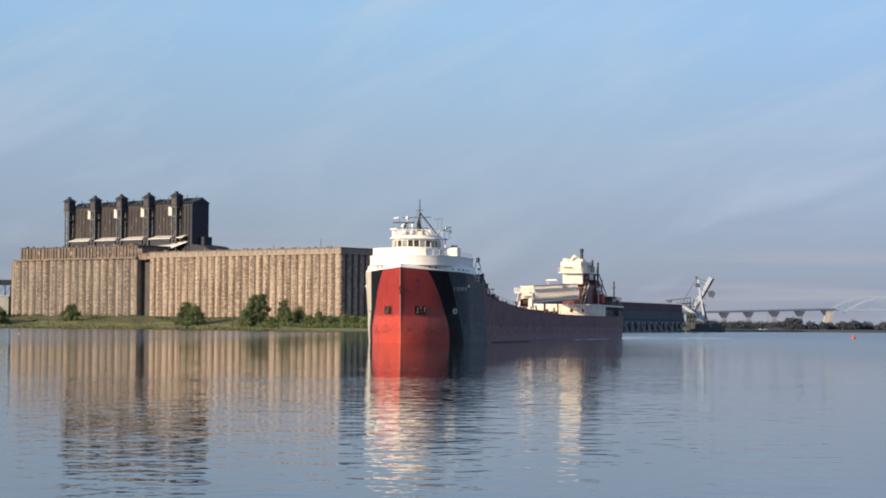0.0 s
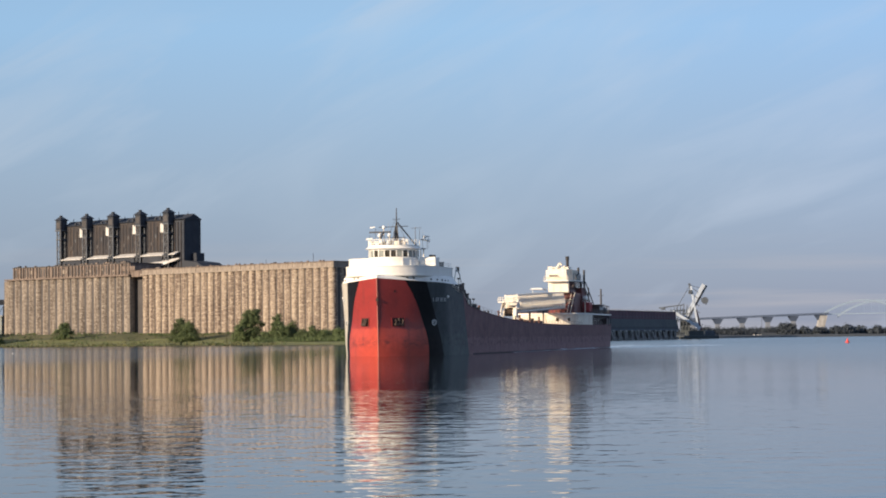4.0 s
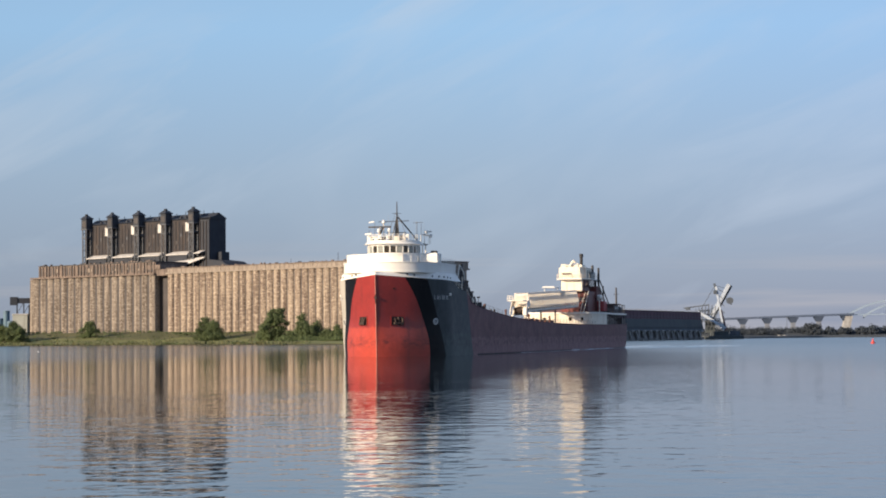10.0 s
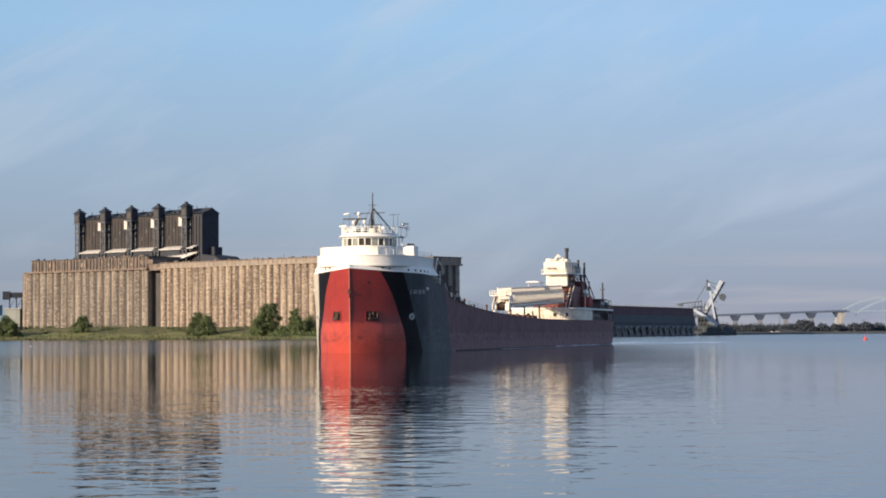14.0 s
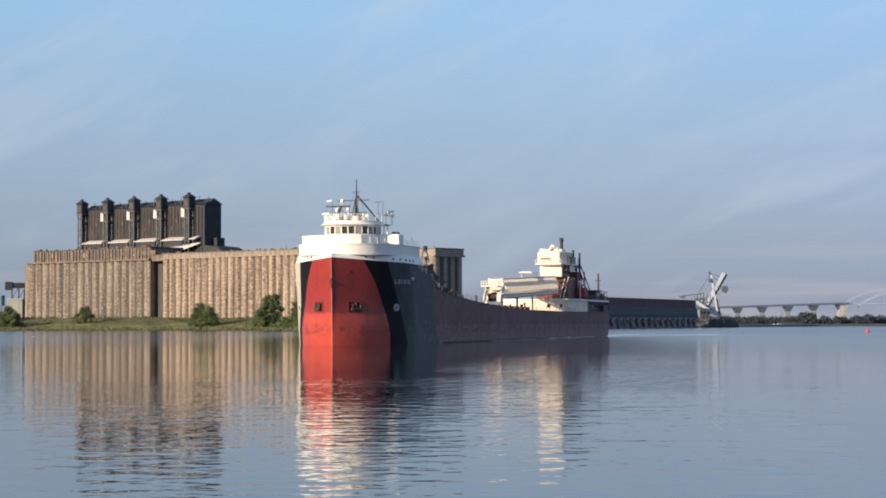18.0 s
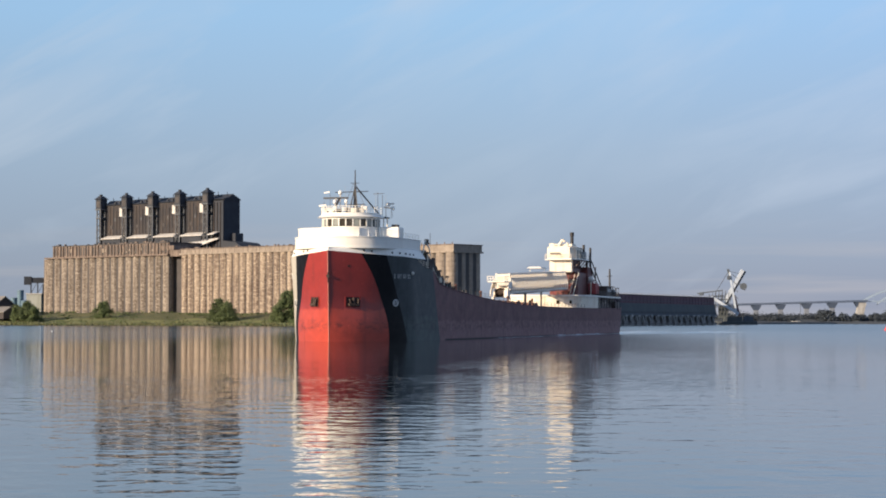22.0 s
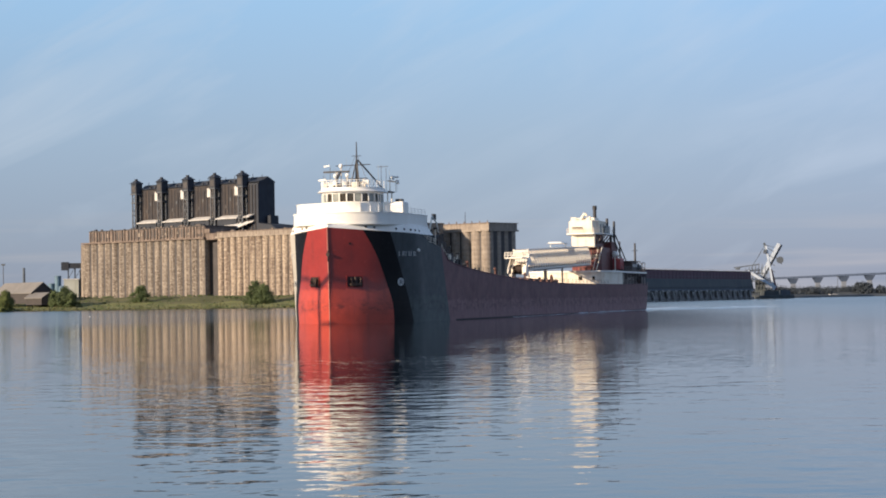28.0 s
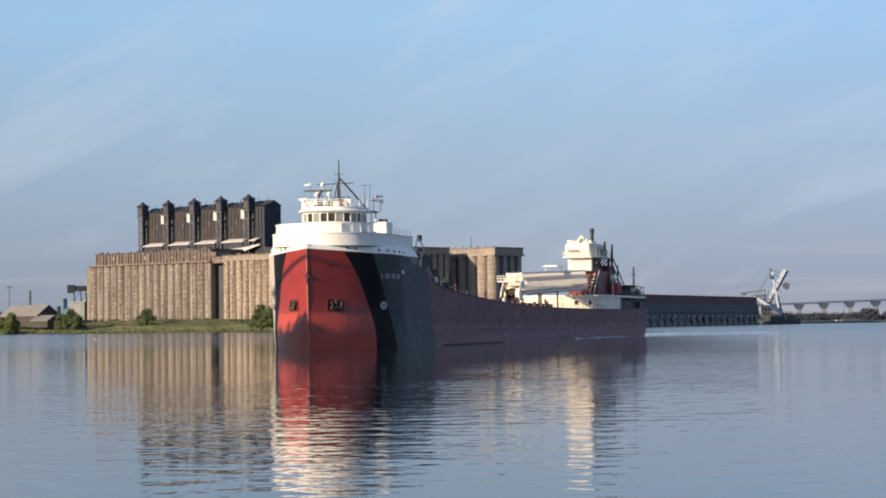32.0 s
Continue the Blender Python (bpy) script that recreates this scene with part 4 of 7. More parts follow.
# ---- coal dock, ship loader, bridge ----
def prism_y(x0, x1, outline):
    """A bar along x with an outline in y and z."""
    bm = B()
    a = [bm.verts.new((x0, y, z)) for y, z in outline]
    b = [bm.verts.new((x1, y, z)) for y, z in outline]
    n = len(a)
    for i in range(n):
        bm.faces.new((a[i], a[(i + 1) % n], b[(i + 1) % n], b[i]))
    bm.faces.new(a[::-1]), bm.faces.new(b)
    return bm


def build_dock():
    """The long maroon dock building on its trestle, seen past the stern."""
    a, b = Vector((62, 1245, 0)), Vector((181, 1535, 0))
    run = (b - a).normalized()
    L = (b - a).length
    m = Matrix.Translation(a) @ Matrix.Rotation(math.atan2(run.y, run.x), 4, "Z")
    d = thing("coal_dock", "long maroon dock building on a concrete trestle", "dock", m)
    part("upper_wall", box(B(), 0, L, 0, 14, 14.8, 20.6), M_dockwall, d, "maroon clad upper wall")
    part("roof", prism(B(), [(-0.5, -0.6), (L + 0.5, -0.6), (L + 0.5, 14.6), (-0.5, 14.6)], 20.6, 21.6, 0, [(-0.5, 4), (L + 0.5, 4), (L + 0.5, 10), (-0.5, 10)]), M_paleroof, d, "thin pale roof edge")
    part("lower_wall", prism_y(0, L, [(-0.4, 14.8), (-1.6, 9.2), (-1.6, 8.0), (13, 8.0), (13, 14.8)]), M_dockgreen, d, "grey-green sloping lower wall")
    part("walkway", box(B(), -1, L + 1, -2.2, 14, 6.6, 8.0), M_dockgrey, d)
    part("inner_wall", box(B(), 0, L, 0.3, 13, -2, 6.6), M_dockconc, d)
    n = 22
    rng = random.Random(14)
    pier = mesh_of("pier", prism(B(), [(-1.0, -2), (1.0, -2), (1.0, 6), (-1.0, 6)], -2, 7.2), M_timber)
    strut = B()
    beam(strut, (-4.6, -1.4, 6.6), (0.2, -1.6, 0.6), 0.9, 1.3)
    strut = mesh_of("strut", strut, M_dockconc)
    cap = mesh_of("pier_cap", bevelled(box(B(), -2.2, 2.2, -2.6, 4, 5.6, 7.0), 0.15), M_dockconc)
    fend = mesh_of("fender", box(B(), -5.5, 5.5, -2.6, -1.4, -1.5, 1.7), M_timber)
    for i in range(n):
        x = (i + 0.5) * L / n
        for nm, me in (("pier", pier), ("strut", strut), ("pier_cap", cap), ("fender", fend)):
            lean = Matrix.Rotation(radians(rng.uniform(-9, 9)), 4, "Y") if nm == "strut" else Matrix()
            shared(nm, me, d, Matrix.Translation((x + rng.uniform(-1.2, 1.2), 0, 0)) @ lean)
    rail = B()
    for i in range(0, int(L), 6):
        rod(rail, (i, -2.0, 8), (i, -2.0, 9.2), 0.08, n=4)
    beam(rail, (0, -2.0, 9.2), (L, -2.0, 9.2), 0.12, 0.12)
    part("handrail", rail, M_dockgrey, d)
    part("cladding_seam", box(B(), 0, L, -0.12, 0.0, 16.3, 16.6), M_dockgrey, d)
    for i in range(40):
        x = (i + 0.5) * L / 40
        if i == 0:
            seam = mesh_of("cladding_rib", box(B(), -0.2, 0.2, -0.15, 0, 14.8, 20.5), M_dockwall)
        shared("cladding_rib", seam, d, Matrix.Translation((x, 0, 0)))
    return d


def build_loader():
    """The travelling ship loader at the dock's far end, its boom raised."""
    Y = 1560
    o = thing("ship_loader", "white ship loader with a raised box boom on the dock", "crane", pose(0.1225 * Y, Y, 0))

    def P(d, e, dy=0.0):
        return Vector((d * Y - 0.1225 * Y, dy, 3.64 + e * Y))
    bm = B()
    beam(bm, P(0.1222, 0.0075), P(0.1318, 0.0244), 2.5, 2.6)
    boom = part("boom", bm, M_loader, o, "raised white box boom")
    part("boom_side", beam(B(), P(0.1234, 0.0075, 1.7), P(0.1330, 0.0240, 1.7), 0.7, 2.4), M_dockgrey, boom)
    part("boom_pulley", rod(B(), P(0.1322, 0.0165, -1.2), P(0.1322, 0.0165, 1.2), 2.6, n=14), M_dockgrey, boom)
    part("boom_hook_frame", beam(B(), P(0.1300, 0.0180), P(0.1330, 0.0145), 0.7, 0.7), M_dockgrey, boom)
    part("support_strut", beam(B(), P(0.1158, 0.0112, -7), P(0.1292, 0.0030, -7), 1.2, 2.0), M_loader, o)
    part("mast_leg", beam(B(), P(0.1253, 0.0235, -1.0), P(0.1288, 0.0020, -1.0), 1.3, 1.3), M_loader, o)
    part("mast_leg", beam(B(), P(0.1278, 0.0120, 1.0), P(0.1302, 0.0020, 1.0), 1.8, 1.5), M_dockwall, o)
    part("mast_head", beam(B(), P(0.1246, 0.0250), P(0.1262, 0.0195), 1.6, 1.6), M_dockgrey, o)
    part("backstay", rod(B(), P(0.1250, 0.0240), P(0.1180, 0.0125), 0.22), M_dockgrey, o)
    part("forestay", rod(B(), P(0.1250, 0.0240), P(0.1305, 0.0225), 0.18), M_dockgrey, o)
    for i in range(6):
        d = 0.1262 + i * 0.0004
        part("mast_brace", beam(B(), P(d, 0.0225 - i * 0.0034, -1.2), P(0.1290 + i * 0.0002, 0.0205 - i * 0.0034, -1.2), 0.4, 0.4), M_dockgrey, o)
    part("mast_cabin", bevelled(box(B(), P(0.1242, 0).x, P(0.1258, 0).x, -2.5, 0.5, 34.5, 37.5), 0.15), M_dockgrey, o)
    part("machinery_house", box(B(), P(0.1205, 0).x, P(0.1250, 0).x, 3, 9, 5, 14.5), M_dockgreen, o, "grey machinery house and platforms")
    bm = B()
    rng = random.Random(5)
    for i in range(16):
        x = P(0.1105 + i * 0.0009, 0).x
        rod(bm, (x, 0, 18), (x + rng.uniform(-1, 1), 0, 20.5 + i * 0.25), 0.22, n=5)
    beam(bm, P(0.1095, 0.0130), P(0.1220, 0.0145), 0.6, 0.9)
    beam(bm, P(0.1100, 0.0112), P(0.1225, 0.0118), 0.6, 0.9)
    part("gantry_truss", bm, M_dockgrey, o)
    for i in range(7):
        d = 0.1150 + i * 0.0016
        part("lattice_post", beam(B(), P(d, 0.0035, -1), P(d + 0.0004, 0.0150 - abs(i - 4) * 0.0006, -1), 0.5, 0.5), M_dockgrey, o)
        part("lattice_brace", beam(B(), P(d, 0.0050, -1), P(d + 0.0016, 0.0120, -1), 0.35, 0.35), M_dockgrey, o)
    part("lattice_deck", beam(B(), P(0.1140, 0.0098, -1), P(0.1262, 0.0102, -1), 1.6, 0.5), M_dockgrey, o)
    part("lattice_deck", beam(B(), P(0.1150, 0.0062, -1), P(0.1262, 0.0064, -1), 1.6, 0.5), M_dockgrey, o)
    part("cabin", bevelled(box(B(), P(0.1106, 0).x, P(0.1126, 0).x, -2, 3, 22.5, 24.6), 0.15), M_dockgrey, o)
    part("portal_base", box(B(), P(0.1225, 0).x, P(0.1312, 0).x, -3, 6, -1, 6.0), M_dockgreen, o)
    part("quay_end", bevelled(box(B(), P(0.1190, 0).x, P(0.1385, 0).x, -6, 14, -2, 2.6), 0.3), M_dockgreen, o)
    part("quay_house", box(B(), P(0.1325, 0).x, P(0.1370, 0).x, 2, 12, 2.6, 6.4), M_dockgrey, o)
    return o


def build_bridge():
    """The highway bridge over the bay: haunched girders on flared piers, then a tied arch."""
    Y = 3000
    b = thing("highway_bridge", "long low highway bridge with flared piers and a tied arch", "bridge", pose(0, Y, 0))

    def P(d, z, dy=0.0):
        return Vector((d * Y, dy, z))
    z0, z1 = 24.5, 30.0
    d0, d1 = 0.128, 0.190

    def deck(d):
        return z0 + (z1 - z0) * (d - d0) / (d1 - d0)
    part("deck", beam(B(), P(0.105, deck(0.105) + 1), P(0.1925, deck(0.1925) + 1), 14, 1.7), M_bridge, b)
    part("parapet", beam(B(), P(0.105, deck(0.105) + 2.6, -7), P(0.1925, deck(0.1925) + 2.6, -7), 0.5, 1.0), M_bridge, b)
    for d in (0.113, 0.1260, 0.1383, 0.1503, 0.1630, 0.1755, 0.1890):
        near = d > 0.185
        z = deck(d)
        bm = B()
        w, t = (17, 9) if near else (15, 7)
        prism(bm, [(d * Y - t / 2, -4), (d * Y + t / 2, -4), (d * Y + t / 2, 4), (d * Y - t / 2, 4)], z - 7.5, z, 0, [(d * Y - w / 2, -6), (d * Y + w / 2, -6), (d * Y + w / 2, 6), (d * Y - w / 2, 6)])
        p = part("haunch", bm, M_bridge, b)
        bm = B()
        if near:
            prism(bm, [(d * Y - 9, -4), (d * Y + 2, -4), (d * Y + 2, 4), (d * Y - 9, 4)], 0, z - 1, 0, [(d * Y - 2, -6), (d * Y + 9, -6), (d * Y + 9, 6), (d * Y - 2, 6)])
        else:
            prism(bm, [(d * Y - 3.0, -4), (d * Y + 3.0, -4), (d * Y + 3.0, 4), (d * Y - 3.0, 4)], 0, z - 7.5)
        # last pier takes paler concrete, the sunlight on it put into the colour
        part("pier", bm, M_dockconc if near else M_pier, b, "flared concrete pier")
    # arch, seen at a slant: two ribs with hangers
    for j, dd in enumerate((0.0, 0.010)):
        bm = B()
        pts = []
        for i in range(25):
            t = i / 24
            pts.append(P(0.1885 + dd + t * 0.044, 27 + 24 * math.sin(math.pi * t) ** 0.85, j * 20))
        for p, q in zip(pts, pts[1:]):
            beam(bm, p, q, 1.6, 2.8)
        part("arch_rib", bm, M_arch, b, "steel arch rib, paled and blued for haze")
        bm = B()
        for p in pts[2:-2:2]:
            rod(bm, p, (p.x, p.y, deck(0.19) + 1), 0.14, n=4)
        part("hangers", bm, M_arch, b)
    part("arch_deck", beam(B(), P(0.190, 31, 4), P(0.245, 32, 4), 14, 1.4), M_arch, b)
    return b


build_dock()
build_loader()
build_bridge()


def build_buoy(name, label, at_, mat, h):
    o = thing(name, label, "buoy", pose(*at_))
    part("float", rod(B(), (0, 0, -0.6), (0, 0, 0.26 * h), 1.35 * h / 3, n=14), mat, o)
    part("body", rod(B(), (0, 0, 0.26 * h), (0, 0, h * 0.8), 0.8 * h / 3, 0.34 * h / 3, n=12), mat, o)
    part("top", rod(B(), (0, 0, h * 0.8), (0, 0, h), 0.3 * h / 3, 0.12 * h / 3, n=8), mat, o)


build_buoy("channel_buoy", "small red channel buoy on the water", (145.8, 722, 0), M_buoy_red, 1.75)
build_buoy("marker_float", "small white marker float on the water", (-126, 606, 0), M_buoy_white, 0.42)


# ---- trees and shrubs ----
def leaf_cloud(bm, rng, lobes, count, size):
    """Small leaf clumps scattered through several lobes; gaps are left between them."""
    total = sum(r ** 2 for _, r in lobes)
    for c, r in lobes:
        for _ in range(int(count * r * r / total)):
            v = Vector((rng.gauss(0, 1), rng.gauss(0, 1), rng.gauss(0, 0.8))).normalized() * r * rng.choice((rng.uniform(0.3, 1.0), rng.uniform(0.8, 1.45)))
            p = Vector(c) + v
            s = size * rng.uniform(0.6, 1.5)
            n = (v.normalized() + Vector((rng.uniform(-1, 1), rng.uniform(-1, 1), rng.uniform(-0.5, 1))) * 0.8).normalized()
            x = n.orthogonal().normalized()
            y = n.cross(x)
            a = rng.uniform(0, 6.28)
            x, y = x * math.cos(a) + y * math.sin(a), y * math.cos(a) - x * math.sin(a)
            q = [bm.verts.new(p + x * s), bm.verts.new(p + y * s * 0.6), bm.verts.new(p - x * s), bm.verts.new(p - y * s * 0.6)]
            bm.faces.new(q)


def tree(label, place, height, spread, seed, count=1500, bush=False, group="trees on the bank", leaf=None, size=0.34):
    rng = random.Random(seed)
    t = thing("shrub" if bush else "tree", label, "shrub" if bush else "tree", Matrix.Translation(place), group)
    bm = B()
    rod(bm, (0, 0, -0.6), (0.1 * spread * rng.uniform(-1, 1), 0, height * 0.45), 0.10 + height * 0.014, 0.05 + height * 0.008, n=7)
    lobes = []
    n = 40 if bush else 36
    sway = rng.uniform(-0.35, 0.45)
    for i in range(n):
        a = i * 2.4 + rng.uniform(-0.5, 0.5)
        f = (i + 0.5) / n
        low = 0.42 if bush else 0.18
        rad = spread * (1.05 * math.sin(math.pi * (low + (0.94 - low) * f)) ** 0.8) * rng.uniform(0.2, 1.12)
        c = Vector((math.cos(a) * rad + sway * spread * f, math.sin(a) * rad, height * (0.08 + 0.84 * f) * (1 + 0.14 * math.sin(a * 2 + seed))))
        lobes.append((c, spread * rng.uniform(0.16, 0.42)))
        if i % 3 == 0:
            rod(bm, (0, 0, height * (0.10 + 0.3 * f)), c, 0.05 + height * 0.006, 0.03, n=5)
    part("trunk", bm, M_bark, t)
    bm = B()
    leaf_cloud(bm, rng, lobes, count, size)
    part("crown", bm, leaf or M_leaf, t)
    return t


def on_bank(d, b):
    """A place on the bank in the direction d, at b from the wall."""
    o = CORNER + BACK * b
    k = (o.x - d * o.y) / (d * RUN.y - RUN.x)
    return at(k, b, bank_z(k, b))


def build_trees():
    low, tall = "dense green shrub on the grassy bank", "full green tree on the grassy bank"
    for i, (d, b, h, s, n, bush) in enumerate((
            (-0.1830, -46, 9.5, 4.8, 3000, True), (-0.1268, -46, 13.0, 5.4, 3600, True), (-0.1205, -46, 10.5, 5.6, 3000, True), (-0.1265, -50, 5.5, 4.0, 900, True),
            (-0.0938, -56, 18.5, 5.6, 4800, False), (-0.0900, -54, 19.0, 4.6, 2800, False), (-0.0958, -56, 8.0, 4.2, 1800, True), (-0.0790, -48, 14.0, 4.4, 2200, False),
            (-0.0745, -56, 8.5, 4.6, 1600, True), (-0.0705, -50, 9.5, 4.2, 1400, True), (-0.0655, -58, 6.0, 4.6, 1200, True), (-0.0598, -58, 7.0, 4.2, 1100, True), (-0.0540, -60, 5.0, 4.6, 1000, True), (-0.0490, -62, 6.0, 4.0, 1000, True), (-0.0440, -64, 5.0, 4.4, 1000, True), (-0.0390, -66, 5.5, 4.0, 900, True), (-0.0850, -62, 5.0, 4.0, 1000, True),
            (-0.2165, -60, 10.0, 4.6, 2600, True), (-0.2205, -60, 12.5, 5.6, 4200, True), (-0.2250, -60, 9.5, 4.6, 2600, True), (-0.2508, -112, 14.0, 5.0, 5200, True), (-0.2545, -100, 9.0, 4.0, 2000, True))):
        tree(low if bush else tall, on_bank(d, b), h, s, 20 + i, int(n * 2.4), bush, leaf=M_leaf_bright if d < -0.24 else None, size=0.32)


build_trees()


def build_far_trees():
    """The wood along the far shore: near clumps as trees, the rest as one mass of leaf clumps."""
    rng = random.Random(11)
    for i, (d, y, h, s) in enumerate(((0.1735, 1960, 11, 6), (0.1705, 1970, 10.5, 6), (0.1870, 1960, 6, 6), (0.1965, 1980, 7, 6), (0.2020, 1990, 8, 8), (0.2080, 2010, 7, 8), (0.2160, 2000, 6.5, 8), (0.2250, 2030, 7, 9), (0.1815, 1960, 7, 5), (0.1900, 1965, 6, 5))):
        tree("tree on the far shore, haze put into its bluish leaves", Vector((d * y, y, 1.8)), h, s, 70 + i, 1500, False, "trees on the far shore", M_leaf_far, 0.9)
    bm = B()
    for i in range(150):
        d = rng.uniform(0.120, 0.36) if i < 90 else rng.uniform(0.118, 0.176)
        y = rng.uniform(1960, 2500) if d > 0.16 else rng.uniform(1900, 2150)
        h = rng.uniform(4.5, 6.5) if d < 0.172 else rng.uniform(2, 4)
        lobes = [(Vector((d * y + rng.uniform(-9, 9), y, 2 + h * rng.uniform(0.2, 0.75))), rng.uniform(2.5, 4.5)) for _ in range(6)]
        leaf_cloud(bm, rng, lobes, 600, 0.65)
    # the wooded ridge inland of the sheds
    for i in range(40):
        d, y = rng.uniform(-0.290, -0.2415), rng.uniform(1700, 1800)
        lobes = [(Vector((d * y + rng.uniform(-8, 8), y, 6 + rng.uniform(1, 9))), rng.uniform(3, 5)) for _ in range(6)]
        leaf_cloud(bm, rng, lobes, 420, 0.8)
    tagged(new("far_wood", mesh_of("far_wood", bm, M_leaf_far)), "dark wood along the far shore, haze put into its bluish leaves", "trees", kind="stuff")
    for d, y in ((0.1562, 1890), (0.1575, 1894), (0.1542, 1886)):
        o = thing("moored_boat", "small white boat lying by the far shore", "boat", pose(d * y, y - 20, 0, 0, 0, 80), "white boats by the far shore")
        part("hull", prism(B(), [(-0.7, -2.4), (0.7, -2.4), (1.0, 1.0), (0, 3.6), (-1.0, 1.0)], -0.3, 1.3, 0, [(-1.1, -2.6), (1.1, -2.6), (1.4, 1.0), (0, 4.4), (-1.4, 1.0)]), M_buoy_white, o)
        part("cabin", bevelled(box(B(), -0.8, 0.8, -1.6, 0.8, 1.3, 2.6), 0.1), M_buoy_white, o)
    o = thing("light_mast", "thin pale light mast on the far shore", "light mast", pose(0.1600 * 1925, 1925, 2))
    part("pole", rod(B(), (0, 0, -1), (0, 0, 17), 0.28, 0.18, n=8), M_dockgrey, o)
    part("lamp_head", bevelled(box(B(), -0.8, 0.8, -0.4, 0.4, 16.6, 17.6), 0.1), M_dockgrey, o)
    # the dark embankment before the wood
    e = thing("embankment", "low dark embankment on the far shore", "embankment", None)
    part("slope", prism(B(), [(205, 1905), (330, 1905), (335, 1950), (195, 1950)], 0, 4.2, 0, [(222, 1918), (318, 1918), (322, 1942), (212, 1942)]), M_farshore, e)


build_far_trees()


# ---- unseen spit and trees, added up-sun to shade the bow at last ----
def build_unseen_shade_trees():
    """An unseen low spit added towards the sun: tall trees, one bare tree."""
    w, n = Vector((0.818, 0.576, 0)), Vector((-0.576, 0.818, 0))
    bm = B()
    c0 = w * 70 + n * 268
    rim = []
    for i in range(28):
        a = 2 * math.pi * i / 28
        q = 1 + 0.12 * noise.noise(Vector((math.cos(a) * 2, math.sin(a) * 2, 7)))
        rim.append(c0 + n * (30 * math.cos(a) * q) + w * (10 * math.sin(a) * q))
    lo = [bm.verts.new(p + (p - c0) * 0.12 + Vector((0, 0, -1.0))) for p in rim]
    mid = [bm.verts.new(p + Vector((0, 0, 0.5))) for p in rim]
    top = [bm.verts.new(c0.lerp(p, 0.75) + Vector((0, 0, 1.6))) for p in rim]
    for a, b in ((lo, mid), (mid, top)):
        for i in range(28):
            bm.faces.new((a[i], a[(i + 1) % 28], b[(i + 1) % 28], b[i])).smooth = True
    bm.faces.new(top)
    tagged(new("spit", mesh_of("spit", bm, M_grass)), "unseen grassy spit added to carry the shade trees", "ground", kind="structure")
    # tree heights and limb arcs are set by the shadow wanted on the bow
    for i, (q, h) in enumerate(((249, 21.6), (254, 22.2), (258.5, 22.0), (263, 22.3), (267.5, 22.1), (272, 22.8), (276.5, 22.3), (283, 18.0))):
        tree("unseen tall tree added to shade the bow", w * 71 + n * q + Vector((0, 0, 1.4)), h + 1.5, 6.0, 120 + i, 7000, False, "trees on the spit", size=0.75)
    t = thing("bow_shade_tree", "unseen bare tree added, limbs arched to shade the bow", "tree", Matrix.Translation(w * 74.5 + n * 279 + Vector((0, 0, 1.4))))
    part("trunk", rod(B(), (0, 0, -0.5), (0, 0, 30.5), 0.55, 0.35, n=8), M_bark, t)
    for k, (z0, rise, reach) in enumerate(((29.4, 5.6, -27), (20.5, 1.6, -16), (29.0, 2.0, 10))):
        bm = B()
        pts = [n * (reach * u) + Vector((0, 0, z0 + rise * math.sin(math.pi * u * 0.8))) for u in [i / 10 for i in range(11)]]
        for i, (p, q) in enumerate(zip(pts, pts[1:])):
            rod(bm, p, q, 0.42 - 0.022 * i, 0.40 - 0.022 * i, n=6)
        part("limb", bm, M_bark, t)


build_unseen_shade_trees()


def build_grass():
    """Tufts of reed and grass that roughen the bank's outline."""
    rng = random.Random(2)
    bm = B()
    for _ in range(3000):
        k = rng.uniform(-60, 420)
        u = rng.choice((rng.uniform(0.6, 5), rng.uniform(1, 95)))
        b = shore_y(k) + u
        p = at(k, b, bank_z(k, b) - 0.1)
        h, w = rng.uniform(0.4, 1.2), rng.uniform(0.3, 0.9)
        lean = Vector((rng.uniform(-0.4, 0.4), rng.uniform(-0.4, 0.4), h))
        x = Vector((rng.uniform(-1, 1), rng.uniform(-1, 1), 0)).normalized() * w
        bm.faces.new([bm.verts.new(p - x), bm.verts.new(p + x), bm.verts.new(p + lean)])
    tagged(new("bank_grass", mesh_of("bank_grass", bm, M_grass)), "tufts of sunlit green grass and reeds on the bank", "grass", kind="stuff")


build_grass()


